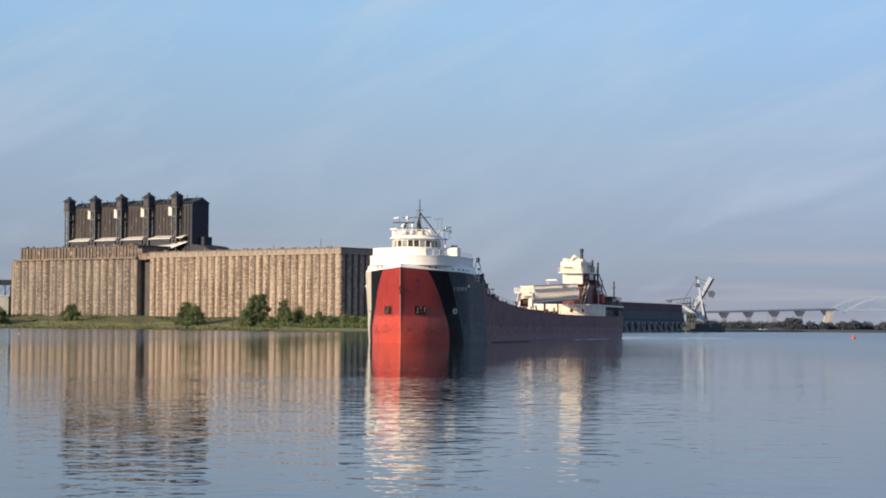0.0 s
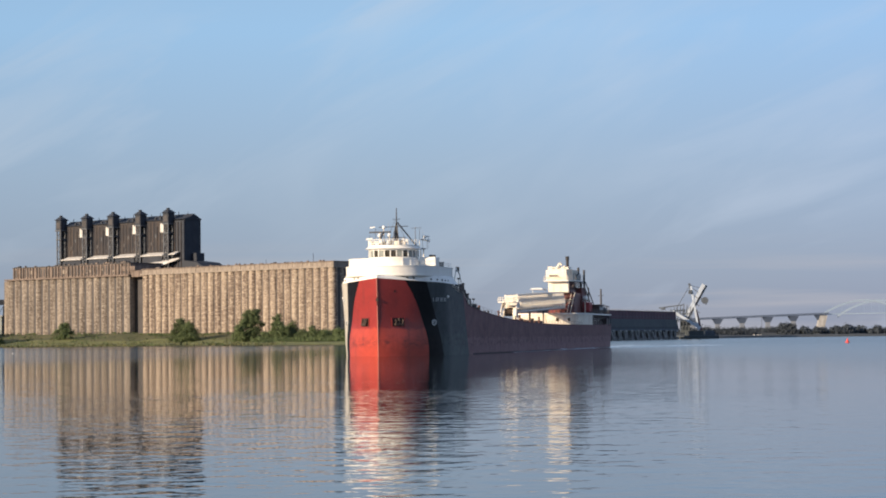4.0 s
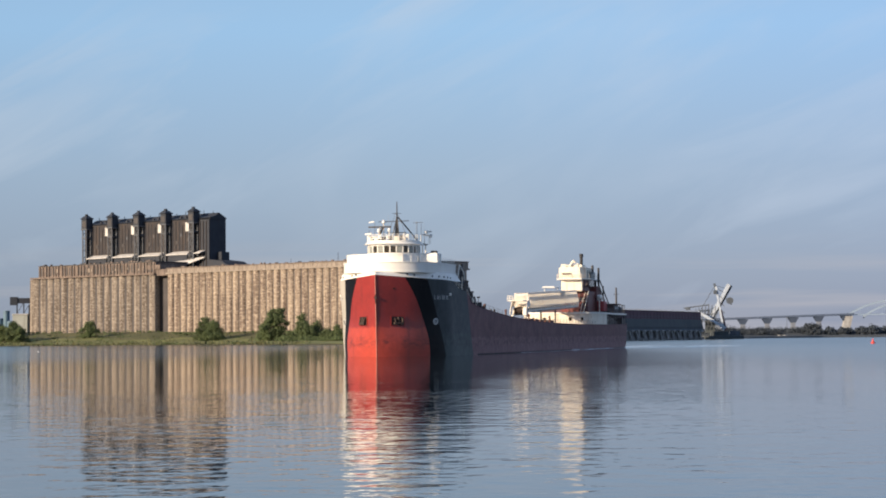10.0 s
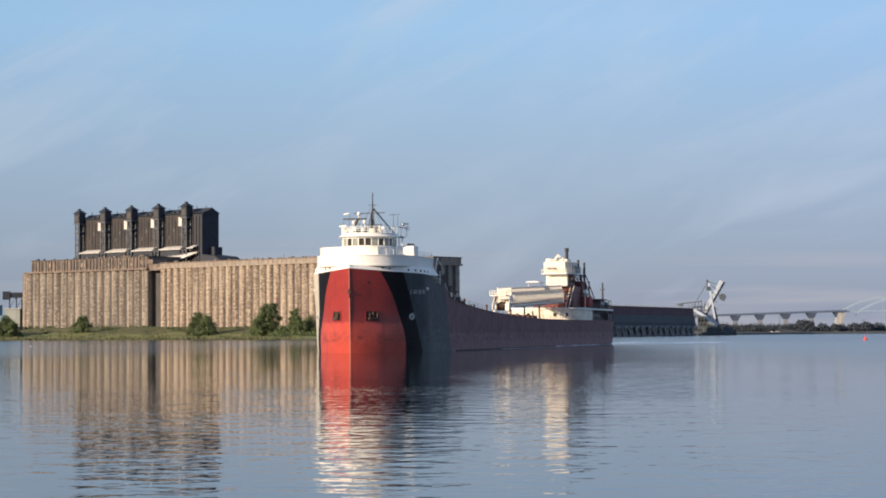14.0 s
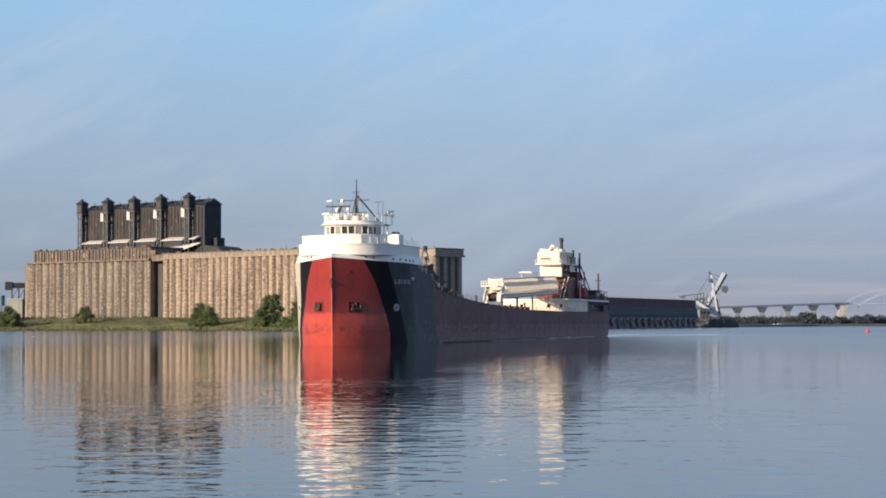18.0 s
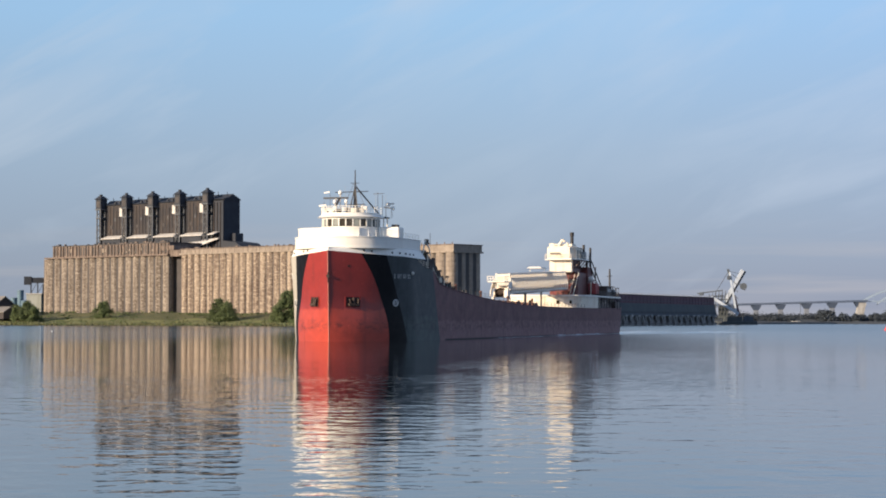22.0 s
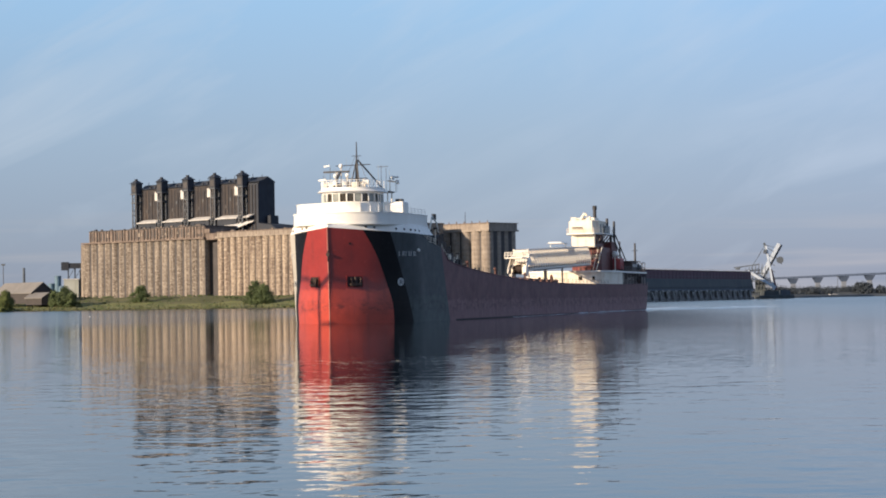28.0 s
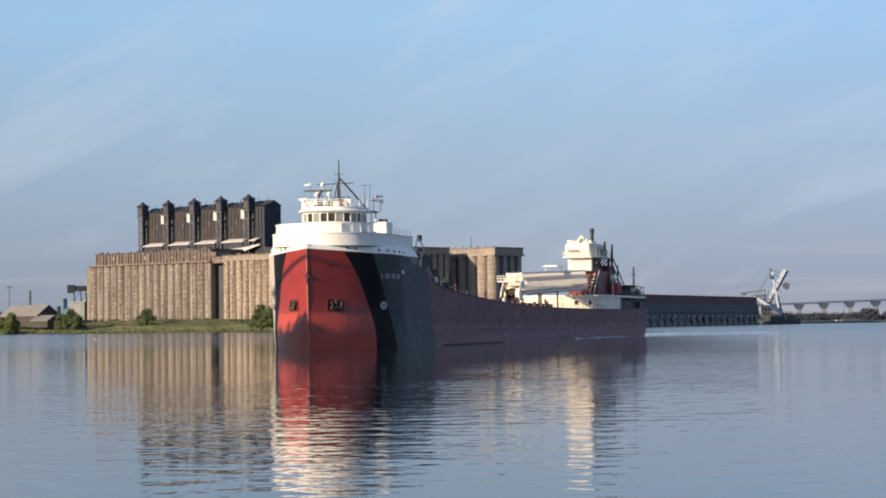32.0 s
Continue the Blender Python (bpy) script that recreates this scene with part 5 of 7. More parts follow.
def build_brush():
    """Low brush and weeds in uneven drifts along the slope and the waterline."""
    rng = random.Random(31)
    bm = B()
    for _ in range(170):
        k = rng.uniform(-70, 400)
        u = rng.choice((rng.uniform(2, 8), rng.uniform(38, 92), rng.uniform(38, 92)))
        b = shore_y(k) + u
        p = at(k, b, bank_z(k, b))
        s = rng.uniform(0.5, 1.3)
        lobes = [(p + RUN * rng.uniform(-5, 5) * s + BACK * rng.uniform(-2, 2) + Vector((0, 0, 0.35 * s)), s * rng.uniform(0.5, 1.0)) for _ in range(5)]
        leaf_cloud(bm, rng, lobes, 70, 0.3)
    for _ in range(70):
        q = on_bank(rng.uniform(-0.088, -0.030), rng.uniform(-84, -52))
        s = rng.uniform(0.9, 2.1)
        lobes = [(q + RUN * rng.uniform(-4, 4) * s + Vector((0, 0, rng.uniform(0.2, 1.2) * s)), s * rng.uniform(0.5, 1.1)) for _ in range(6)]
        leaf_cloud(bm, rng, lobes, 150, 0.36)
    for _ in range(90):
        k = rng.uniform(-20, 420)
        q = at(k, -12 + rng.uniform(-8, 3), 0)
        q.z = bank_z(k, -12)
        s = rng.uniform(0.5, 1.2)
        lobes = [(q + RUN * rng.uniform(-6, 6) + Vector((0, 0, 0.4 * s)), s * rng.uniform(0.5, 1.0)) for _ in range(5)]
        leaf_cloud(bm, rng, lobes, 60, 0.34)
    tagged(new("bank_brush", mesh_of("bank_brush", bm, M_leaf)), "low drifts of dark green brush on the bank", "shrubs", kind="stuff")


build_brush()

# ---- the ship: x to port, y aft from the stem, z up from the water ----
HALF = 10.67
SHEER = ((0, 15.15), (3, 14.85), (7, 14.5), (12, 14.3), (17.2, 14.2), (18.2, 13.7), (21, 12.95), (28, 12.4), (29, 11.9), (31.5, 10.3), (36, 9.7), (40, 9.35), (60, 8.15), (80, 7.35), (100, 6.8), (130, 6.55), (155, 6.5), (190, 6.5), (223, 6.8), (232, 7.1))


def top_z(s):
    for (a, za), (b, zb) in zip(SHEER, SHEER[1:]):
        if s <= b:
            return za + (zb - za) * max(0.0, (s - a)) / (b - a)
    return SHEER[-1][1]


def half_breadth(s, z):
    """Half the hull's breadth at s aft of the stem and height z."""
    stem = 0.05 * (15.1 - z)
    full = 13.2 + max(0.0, 15 - z) * 0.26
    q = max(0.0, min(1.0, (s - stem) / (full - stem)))
    low = max(0.0, min(1.0, (8.0 - z) / 6.0))
    blunt = 1.04 - 0.22 * low * low * (3 - 2 * low)
    b = HALF * math.sin(math.pi / 2 * q) ** blunt
    if s > 203:
        u = (s - 203) / 29
        under = max(0.0, min(1.0, (5.5 - z) / 7.5))
        b *= 1 - 0.13 * u ** 2 - under * 0.06 * u ** 1.6
    return b


def slant(S, side=1):
    """How far a line of the plating that starts at S on top leans aft on its way down."""
    edge = 0.40 if side > 0 else 0.24
    for (a, ca), (b, cb) in (((0, 0.05), (4, 0.34)), ((4, 0.34), (7.35, edge)), ((7.35, edge), (26.7, 0.40)), ((26.7, 0.40), (48, 0.0))):
        if S <= b:
            return ca + (cb - ca) * (S - a) / (b - a)
    return 0.0


def hull_point(S, v, side, out=0.0):
    z = top_z(S) * v if v > 0 else v * 3
    bow = max(0.0, min(S / 4.0, (7.35 - S) / 3.35)) * 0.016
    for _ in range(4):
        d = 14.5 - z
        s = S + slant(S, side) * d + bow * max(0.0, d) * max(0.0, 14.5 - d)
        z = top_z(s) * v if v > 0 else v * 3
    return Vector((side * (half_breadth(s, z) + out), s, z))


def build_hull(ship):
    S = [0, 0.35, 0.8, 1.4, 2.1, 3.0, 4.0, 4.8, 5.6, 6.5, 7.35, 8.5, 10, 11.5, 13, 14.5, 16, 17.4, 18, 19, 21, 23.5, 26.7, 27.8, 28.6, 30, 31.5, 34, 38, 43, 48, 55, 65, 80, 100, 125, 150, 175, 195, 203, 209, 215, 220, 224, 227, 229.5, 231.2]
    V = [-1, -0.4, 0, 0.06, 0.13, 0.21, 0.29, 0.375, 0.45, 0.52, 0.62, 0.72, 0.82, 0.91, 1.0]
    bm = B()
    sides = []
    for side in (1, -1):
        cols = []
        for i, st in enumerate(S):
            if i == 0 and side == -1:
                cols.append(sides[0][0])
                continue
            cols.append([bm.verts.new(hull_point(st, v, side)) for v in V])
        sides.append(cols)
        for i in range(len(S) - 1):
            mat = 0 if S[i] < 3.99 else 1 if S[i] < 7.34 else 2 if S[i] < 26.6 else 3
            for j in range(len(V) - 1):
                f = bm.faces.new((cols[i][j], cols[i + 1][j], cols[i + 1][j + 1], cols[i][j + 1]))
                # starboard grey faces take the sunlit copy
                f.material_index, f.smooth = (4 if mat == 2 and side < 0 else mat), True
    a, b = sides[0][-1], sides[1][-1]
    for j in range(len(V) - 1):
        bm.faces.new((a[j], a[j + 1], b[j + 1], b[j])).material_index = 3
    for i in range(len(S) - 1):
        if i:
            bm.faces.new((sides[0][i][0], sides[1][i][0], sides[1][i + 1][0], sides[0][i + 1][0])).material_index = 3
    for e in bm.edges:
        if all(abs(v.co.x) < 0.01 for v in e.verts):
            e.smooth = False
    hull = part("hull", bm, (M_red_bow, M_black, M_grey, M_brown, M_grey_sunlit), ship, "red bow, black stripes, grey shoulders painted sunlit to starboard, rusty brown side")
    # decks, a little below the plating's edge
    bm = B()
    prev = None
    for s in [0.6 + i * 1.2 for i in range(15)] + [18.5, 21, 25, 28]:
        z = top_z(s) - (1.0 if s < 18 else 0.5)
        b = half_breadth(s, z) - 0.12
        cur = (bm.verts.new((b, s, z)), bm.verts.new((-b, s, z)))
        if prev:
            bm.faces.new((prev[0], cur[0], cur[1], prev[1]))
        prev = cur
    part("forecastle_deck", bm, M_deck, ship)
    bm = B()
    prev = None
    for s in [28, 31, 36, 42, 50, 60, 80, 100, 130, 160, 190, 203, 212, 220, 226, 231]:
        z = top_z(s) - 0.15 if s > 31 else top_z(31.5) - 0.2
        b = half_breadth(s, z) - 0.1
        cur = (bm.verts.new((b, s, z)), bm.verts.new((-b, s, z)))
        if prev:
            bm.faces.new((prev[0], cur[0], cur[1], prev[1]))
        prev = cur
    part("spar_deck", bm, M_deck, ship)
    # stem bar and the rubbing edge along the deck
    bm = B()
    pts = [hull_point(0, v, 1) for v in V]
    tube(bm, [p + Vector((0, 0.03, 0)) for p in pts], 0.075)
    part("stem_bar", bm, M_stem, hull, "paler stem bar")
    for side in (1, -1):
        bm = B()
        pts = [hull_point(st, 1.0, side, 0.03) for st in S[24:]]
        tube(bm, pts, 0.09, 6)
        part("sheer_strake", bm, M_brown, hull)
    # dark wet band at the waterline
    for side in (1, -1):
        bm = B()
        pts = [Vector((side * (half_breadth(s, 0.15) + 0.03), s, 0.12)) for s in range(36, 231, 5)]
        vs = [[bm.verts.new(p + Vector((side * 0.02, 0, dz))) for dz in (-0.4, 0.08)] for p in pts]
        for a_, b_ in zip(vs, vs[1:]):
            bm.faces.new((a_[0], b_[0], b_[1], a_[1]))
        part("waterline_band", bm, M_pocket, hull, "dark wet band along the waterline")
    # plate seams standing a little proud
    for side in (1, -1):
        for v in (0.30, 0.62):
            bm = B()
            pts = [hull_point(st, v, side, 0.0) for st in S[26:46]]
            tube(bm, pts, 0.022, 4)
            part("plate_seam", bm, M_brown, hull)
        for st in (101, 170):
            bm = B()
            beam(bm, hull_point(st, 0.02, side), hull_point(st, 0.97, side), 0.03, 0.07)
            part("plate_butt", bm, M_brown, hull)
    for side in (1, -1):
        build_anchor(hull, side)
    # thruster marks, bow lamp, bars for the name that is too small to read
    for side in (1, -1):
        p = Vector((side * (half_breadth(9.85, 6.5) + 0.02), 9.85, 6.5))
        nrm = normal_at(9.85, 6.5, side)
        ring = B()
        rod(ring, p - nrm * 0.05, p + nrm * 0.06, 0.62, n=20)
        m = part("thruster_mark", ring, M_lettering, hull, "white round thruster mark with a dark cross")
        tan = Vector((0, 0, 1)).cross(nrm).normalized()
        up = nrm.cross(tan)
        bm = B()
        for a in (0, 90):
            d = tan * math.cos(radians(a)) + up * math.sin(radians(a))
            rod(bm, p - d * 0.45 + nrm * 0.07, p + d * 0.45 + nrm * 0.07, 0.045, n=5)
        for a in (45, 135, 225, 315):
            d = tan * math.cos(radians(a)) + up * math.sin(radians(a))
            rod(bm, p + d * 0.33 + nrm * 0.05, p + d * 0.33 + nrm * 0.09, 0.10, n=8)
        part("cross", bm, M_black, m)
        p = Vector((side * (half_breadth(13.9, 11.6) + 0.1), 13.9, 11.6))
        part("bow_lamp", ball(B(), p, 0.30), M_white, hull, "small white lamp on the bow")
        for i in range(7):
            s = 9.3 + i * 0.62
            q = Vector((side * (half_breadth(s, 11.0) + 0.015), s, 11.0))
            n2 = normal_at(s, 11.0, side)
            t2 = Vector((0, 0, 1)).cross(n2).normalized()
            u2 = n2.cross(t2)
            bm = B()
            beam(bm, q - u2 * 0.38 - t2 * 0.15, q + u2 * 0.38 - t2 * 0.15, 0.10, 0.03)
            if i % 2:
                beam(bm, q - u2 * 0.38 + t2 * 0.15, q + u2 * 0.38 + t2 * 0.15, 0.10, 0.03)
            beam(bm, q - t2 * 0.2 + u2 * (0.3 if i % 3 else -0.3), q + t2 * 0.2 + u2 * (0.3 if i % 3 else -0.3), 0.10, 0.03)
            part("name_bar", bm, M_lettering, hull)
    # eye on the stem with its fairlead, and small marks on the red bow
    bm = B()
    rod(bm, (0, 0.6, 10.9), (0, 0.14, 10.9), 0.30, n=14)
    rod(bm, (0, 0.22, 11.5), (0, 0.30, 9.8), 0.13, n=6)
    part("stem_fairlead", bm, M_pocket, hull, "dark fairlead on the stem")
    p = Vector((half_breadth(2.6, 12.6) + 0.02, 2.6, 12.6))
    n = normal_at(2.6, 12.6, 1)
    part("mooring_hole", rod(B(), p - n * 0.1, p + n * 0.05, 0.2, n=10), M_pocket, hull)
    return hull


def normal_at(s, z, side):
    d = 0.05
    ts = Vector((side * (half_breadth(s + d, z) - half_breadth(s - d, z)), 2 * d, 0))
    tz = Vector((side * (half_breadth(s, z + d) - half_breadth(s, z - d)), 0, 2 * d))
    n = ts.cross(tz).normalized()
    return n if n.x * side > 0 else -n


def build_anchor(hull, side):
    """A square pocket with a stockless anchor; its shade is a flat dark plate."""
    s, z = 3.45, 6.62
    p = Vector((side * half_breadth(s, z), s, z))
    n = normal_at(s, z, side)
    t = Vector((0, 0, 1)).cross(n).normalized()
    u = n.cross(t)

    def q(a, b, c):
        return p + t * a + u * b + n * c
    bm = B()
    w, h = 1.3, 0.80
    for a0, a1, b0, b1 in ((-w - 0.14, w + 0.14, h, h + 0.14), (-w - 0.14, w + 0.14, -h - 0.14, -h), (-w - 0.14, -w, -h, h), (w, w + 0.14, -h, h)):
        vs = [bm.verts.new(q(a, b, c)) for c in (-0.1, 0.10) for a, b in ((a0, b0), (a1, b0), (a1, b1), (a0, b1))]
        for f in ((3, 2, 1, 0), (4, 5, 6, 7), (0, 1, 5, 4), (1, 2, 6, 5), (2, 3, 7, 6), (3, 0, 4, 7)):
            bm.faces.new([vs[i] for i in f])
    pocket = part("anchor_pocket", bm, M_red, hull, "square anchor pocket")
    bm = B()
    vs = [bm.verts.new(q(a, b, 0.05)) for a, b in ((-w, -h), (w, -h), (w, h), (-w, h))]
    bm.faces.new(vs)
    part("pocket_back", bm, M_pocket, pocket)
    bm = B()
    rod(bm, q(0.1, 0.70, 0.15), q(0.1, -0.45, 0.30), 0.20, n=8)
    beam(bm, q(-0.85, -0.45, 0.3), q(1.0, -0.45, 0.3), 0.5, 0.36)
    for e, tall in ((-1, 0.30), (1, 0.42)):
        c = 0.1 + 0.66 * e
        beam(bm, q(c, -0.45, 0.28), q(c + 0.10 * e, tall, 0.26), 0.46, 0.22)
        rod(bm, q(c + 0.10 * e, tall, 0.26), q(c + 0.16 * e, tall + 0.22, 0.24), 0.20, 0.06, n=6)
        rod(bm, q(c * 0.7, -0.72, 0.3), q(c, -0.45, 0.3), 0.16, n=7)
    part("anchor", bm, M_anchor, pocket, "rusty pale stockless anchor")


def rail(bm, pts, h=1.1, bars=3, r=0.04, post=None):
    """Rails along a line of points: posts at the points, bars between."""
    for p in pts:
        rod(bm, p, Vector(p) + Vector((0, 0, h)), r * 1.2, n=4)
    for a, b in zip(pts, pts[1:]):
        for i in range(1, bars + 1):
            up = Vector((0, 0, h * i / bars))
            rod(bm, Vector(a) + up, Vector(b) + up, r, n=4)
    return bm


def build_fore_house(ship):
    """The white forward house: a lip along the hull, two rounded tiers, wheelhouse, masts and gear."""
    # white bulwark on the hull's edge, with portholes abaft
    for side in (1, -1):
        bm = B()
        ss = [0.05, 0.5, 1.0, 1.7, 2.6, 3.6, 4.8, 6.2, 8, 10, 12, 14, 16, 18.5, 21, 23]
        lo = [Vector((side * max(0.0, half_breadth(s, top_z(s)) - 0.05), s, top_z(min(s, 17.2)) + 0.01)) for s in ss]
        hi = [Vector((side * max(0.0, half_breadth(s, 15) - 0.20 - 0.03 * s), s + 0.35 * max(0.0, 1 - s / 6), 15.5)) for s in ss]
        inn = [p + Vector((-side * 0.18, 0.25, 0.3)) for p in hi]
        low = [p + Vector((-side * 0.3, 0.4, -0.2)) for p in hi]
        rows = [[bm.verts.new(p) for p in r] for r in (lo, hi, inn, low)]
        for a, b in zip(rows, rows[1:]):
            for i in range(len(ss) - 1):
                f = bm.faces.new((a[i], a[i + 1], b[i + 1], b[i]))
                f.smooth = True
        bul = part("bulwark", bm, M_white, ship, "white forecastle bulwark", smooth=False)
        for s in (4.4, 5.4, 8.5, 10.0, 11.6, 13.4, 15.6):
            b0 = half_breadth(s, top_z(s)) - 0.15 - 0.01 * s
            p = Vector((side * b0, s, top_z(min(s, 17.2)) + 0.52))
            n = normal_at(min(s, 14.5), 15, side)
            part("porthole", rod(B(), p - n * 0.1, p + n * 0.12, 0.17, n=10), M_glass, bul)
    a = thing_part("texas_tier", ship)
    lip = round_front(9.4, 2.42, 24.4, 13.5, n=56, power=2.2)
    part("deck_lip", prism(B(), lip, 15.62, 15.9), M_white, a)
    part("tier_wall", prism(B(), round_front(9.35, 2.5, 24.0, 13.5, n=56, power=2.2), 15.9, 17.45), M_white, a, "rounded white tier", smooth=False)
    part("tier_rail", prism(B(), round_front(9.45, 2.4, 24.1, 13.5, n=56, power=2.2), 17.45, 17.62), M_white, a)
    # upper screen, carried out to the starboard wing
    ol = round_front(8.45, 3.6, 14.6, 12.5, n=56, power=2.55)
    ol = [(min(x, 4.2), min(y, 10.0) if x > 0 else y) for x, y in ol]
    part("bridge_screen", prism(B(), ol, 17.6, 18.95), M_white, a, "rounded white bridge screen")
    part("screen_cap", prism(B(), [(x * 1.01, y - 0.05) for x, y in ol], 18.95, 19.1), M_white, a)
    w = thing_part("wheelhouse", ship)
    wall = round_front(4.75, 8.0, 14.3, 12.3, n=56, power=2.1)
    part("lower_wall", prism(B(), wall, 17.6, 19.5), M_white, w)
    part("glazing", prism(B(), [(x * 0.965, y + 0.16) for x, y in wall], 19.5, 20.82), M_glass, w, "dark wheelhouse windows")
    part("upper_wall", prism(B(), wall, 20.82, 21.15), M_white, w)
    part("roof", prism(B(), round_front(5.5, 7.2, 15.0, 12.3, n=56, power=2.1), 21.15, 21.45, 0, round_front(5.15, 7.6, 14.8, 12.3, n=56, power=2.1)), M_white, w)
    part("roof_coaming", prism(B(), round_front(4.9, 7.9, 14.6, 12.3, n=56, power=2.1), 21.45, 21.85), M_white, w)
    part("sill", prism(B(), [(x * 1.02, y - 0.06) for x, y in wall], 19.42, 19.5), M_white, w)
    # posts between the panes
    ring = [Vector((x, y, 0)) for x, y in wall]
    lens = [0.0]
    for p, q in zip(ring, ring[1:]):
        lens.append(lens[-1] + (q - p).length)
    n = 15
    post = mesh_of("window_post", box(B(), -0.085, 0.085, -0.10, 0.10, 19.55, 20.82), M_white)
    for i in range(n + 1):
        d = lens[-1] * i / n
        j = max(k for k in range(len(lens) - 1) if lens[k] <= d + 1e-6)
        f = (d - lens[j]) / (lens[j + 1] - lens[j])
        p = ring[j].lerp(ring[j + 1], f)
        t = ring[j + 1] - ring[j]
        shared("window_post", post, w, Matrix.Translation(p) @ Matrix.Rotation(math.atan2(t.y, t.x), 4, "Z"))
    # opaque panes; the sky seen through the glass is put into their colour
    pane_tone = M_pane
    for i in (3, 5, 8, 10):
        d = lens[-1] * (i + 0.5) / n
        j = max(k for k in range(len(lens) - 1) if lens[k] <= d + 1e-6)
        p = ring[j].lerp(ring[j + 1], (d - lens[j]) / (lens[j + 1] - lens[j]))
        t = ring[j + 1] - ring[j]
        ob = part("lit_pane", box(B(), -0.42, 0.42, -0.06, 0.0, 19.6, 20.8), pane_tone, w)
        ob.matrix_basis = Matrix.Translation(p) @ Matrix.Rotation(math.atan2(t.y, t.x), 4, "Z")
    # roof rails
    top = [Vector((x * 1.0, y, 21.85)) for x, y in round_front(4.85, 8.0, 14.6, 12.3, n=7, power=2.1)]
    part("roof_rail", rail(B(), top, 1.15, 3, 0.045), M_white, w, "white roof railing")
    for x, y, s in ((-3.9, 10.0, 0.9), (-0.9, 8.6, 0.7), (1.7, 8.9, 1.0), (2.8, 9.8, 0.8), (-2.3, 9.0, 0.8)):
        part("roof_box", bevelled(box(B(), x - s / 2, x + s / 2, y, y + 0.7, 21.85, 22.3 + 0.3 * s), 0.05), M_cream if s > 0.75 else M_mast, w)

    # mast with yards, radars, stays and aerials
    m = thing_part("foremast", ship)
    bm = B()
    rod(bm, (0, 15.3, 21.4), (0, 15.3, 26.4), 0.30, 0.22, n=10)
    rod(bm, (0, 15.3, 26.4), (0, 15.3, 29.6), 0.14, 0.08, n=8)
    part("mast_pole", bm, M_mast, m, "black mast")
    bm = B()
    rod(bm, (-0.9, 14.2, 21.4), (-0.1, 15.2, 26.2), 0.10, n=6)
    rod(bm, (0.9, 14.2, 21.4), (0.1, 15.2, 26.2), 0.09, n=6)
    part("mast_legs", bm, M_mast, m)
    part("yard", rod(B(), (-3.6, 15.2, 25.75), (2.4, 15.2, 25.85), 0.07, n=6), M_mast, m)
    part("stay", rod(B(), (0.2, 15.4, 26.6), (2.6, 22.0, 21.9), 0.13, n=6), M_mast, m)
    part("stay", rod(B(), (-0.1, 15.4, 26.6), (-2.4, 22.0, 21.9), 0.10, n=6), M_mast, m)
    part("stay_platform", box(B(), -3.6, 4.2, 19.6, 22.6, 21.45, 21.65), M_mast, m)
    for x in (-3.2, 0.2, 3.8):
        for y in (19.9, 22.2):
            part("platform_leg", rod(B(), (x, y, 17.5), (x, y, 21.5), 0.12, n=6), M_cream, m)
    r = part("radar_scanner", beam(B(), (-5.3, 14.0, 24.7), (-0.8, 14.0, 24.7), 0.25, 0.28), M_mast, m, "dark radar bar")
    part("radar_post", rod(B(), (-3.0, 14.0, 21.8), (-3.0, 14.0, 24.6), 0.14, n=6), M_cream, r)
    for x, y, z, q in ((-3.1, 13.6, 24.0, 0.38), (-1.0, 13.4, 24.05, 0.34), (-2.4, 14.4, 25.65, 0.36), (1.9, 13.4, 23.1, 0.30)):
        d = part("radar_dome", ball(B(), (x, y, z), q, 12, 1.1), M_white, m, "white radar dome")
        part("dome_post", rod(B(), (x, y, 21.8), (x, y, z), 0.08, n=5), M_cream, d)
    part("radar_scanner", beam(B(), (-4.9, 13.0, 25.55), (-3.9, 13.0, 25.7), 0.15, 0.22), M_white, m)
    part("radar_scanner", beam(B(), (-5.0, 10.6, 23.15), (-3.7, 10.6, 23.3), 0.2, 0.25), M_white, m)
    for x, y, z in ((-4.2, 10.6, 23.2), (0.9, 13, 24.3), (3.4, 20.5, 25.5), (3.9, 21, 24.0), (2.7, 20, 25.9), (4.6, 22, 23.6), (-4.6, 12, 24.0), (1.3, 13.4, 23.6), (-1.7, 12.2, 23.9), (2.4, 11.2, 23.4), (-3.6, 12.4, 25.4)):
        part("aerial", rod(B(), (x, y, 21.5), (x, y, z), 0.045, n=4), M_rope, m)
    part("aerial_yard", rod(B(), (1.9, 20, 25.7), (3.9, 20, 25.75), 0.06, n=4), M_mast, m)
    part("horn", rod(B(), (3.5, 21, 23.4), (4.9, 21.6, 23.2), 0.12, n=6), M_deckgrey, m)
    part("horn", rod(B(), (4.4, 21, 24.0), (5.2, 21.6, 24.0), 0.10, n=6), M_deckgrey, m)
    for x, z0, z1 in ((0.55, 22.0, 25.7), (-0.55, 22.0, 25.7)):
        part("mast_shroud", rod(B(), (x * 4.5, 14.6, 21.8), (x * 0.4, 15.2, 27.2), 0.035, n=4), M_rope, m)
    part("lower_yard", rod(B(), (-1.9, 15.2, 23.6), (1.9, 15.2, 23.6), 0.07, n=6), M_mast, m)
    part("mast_top_yard", rod(B(), (-0.8, 15.2, 27.3), (0.8, 15.2, 27.3), 0.05, n=6), M_mast, m)
    for x in (0.9, 1.6, -0.6):
        part("searchlight_stand", box(B(), x - 0.25, x + 0.25, 12.5, 13.0, 21.9, 23.0), M_mast, m)

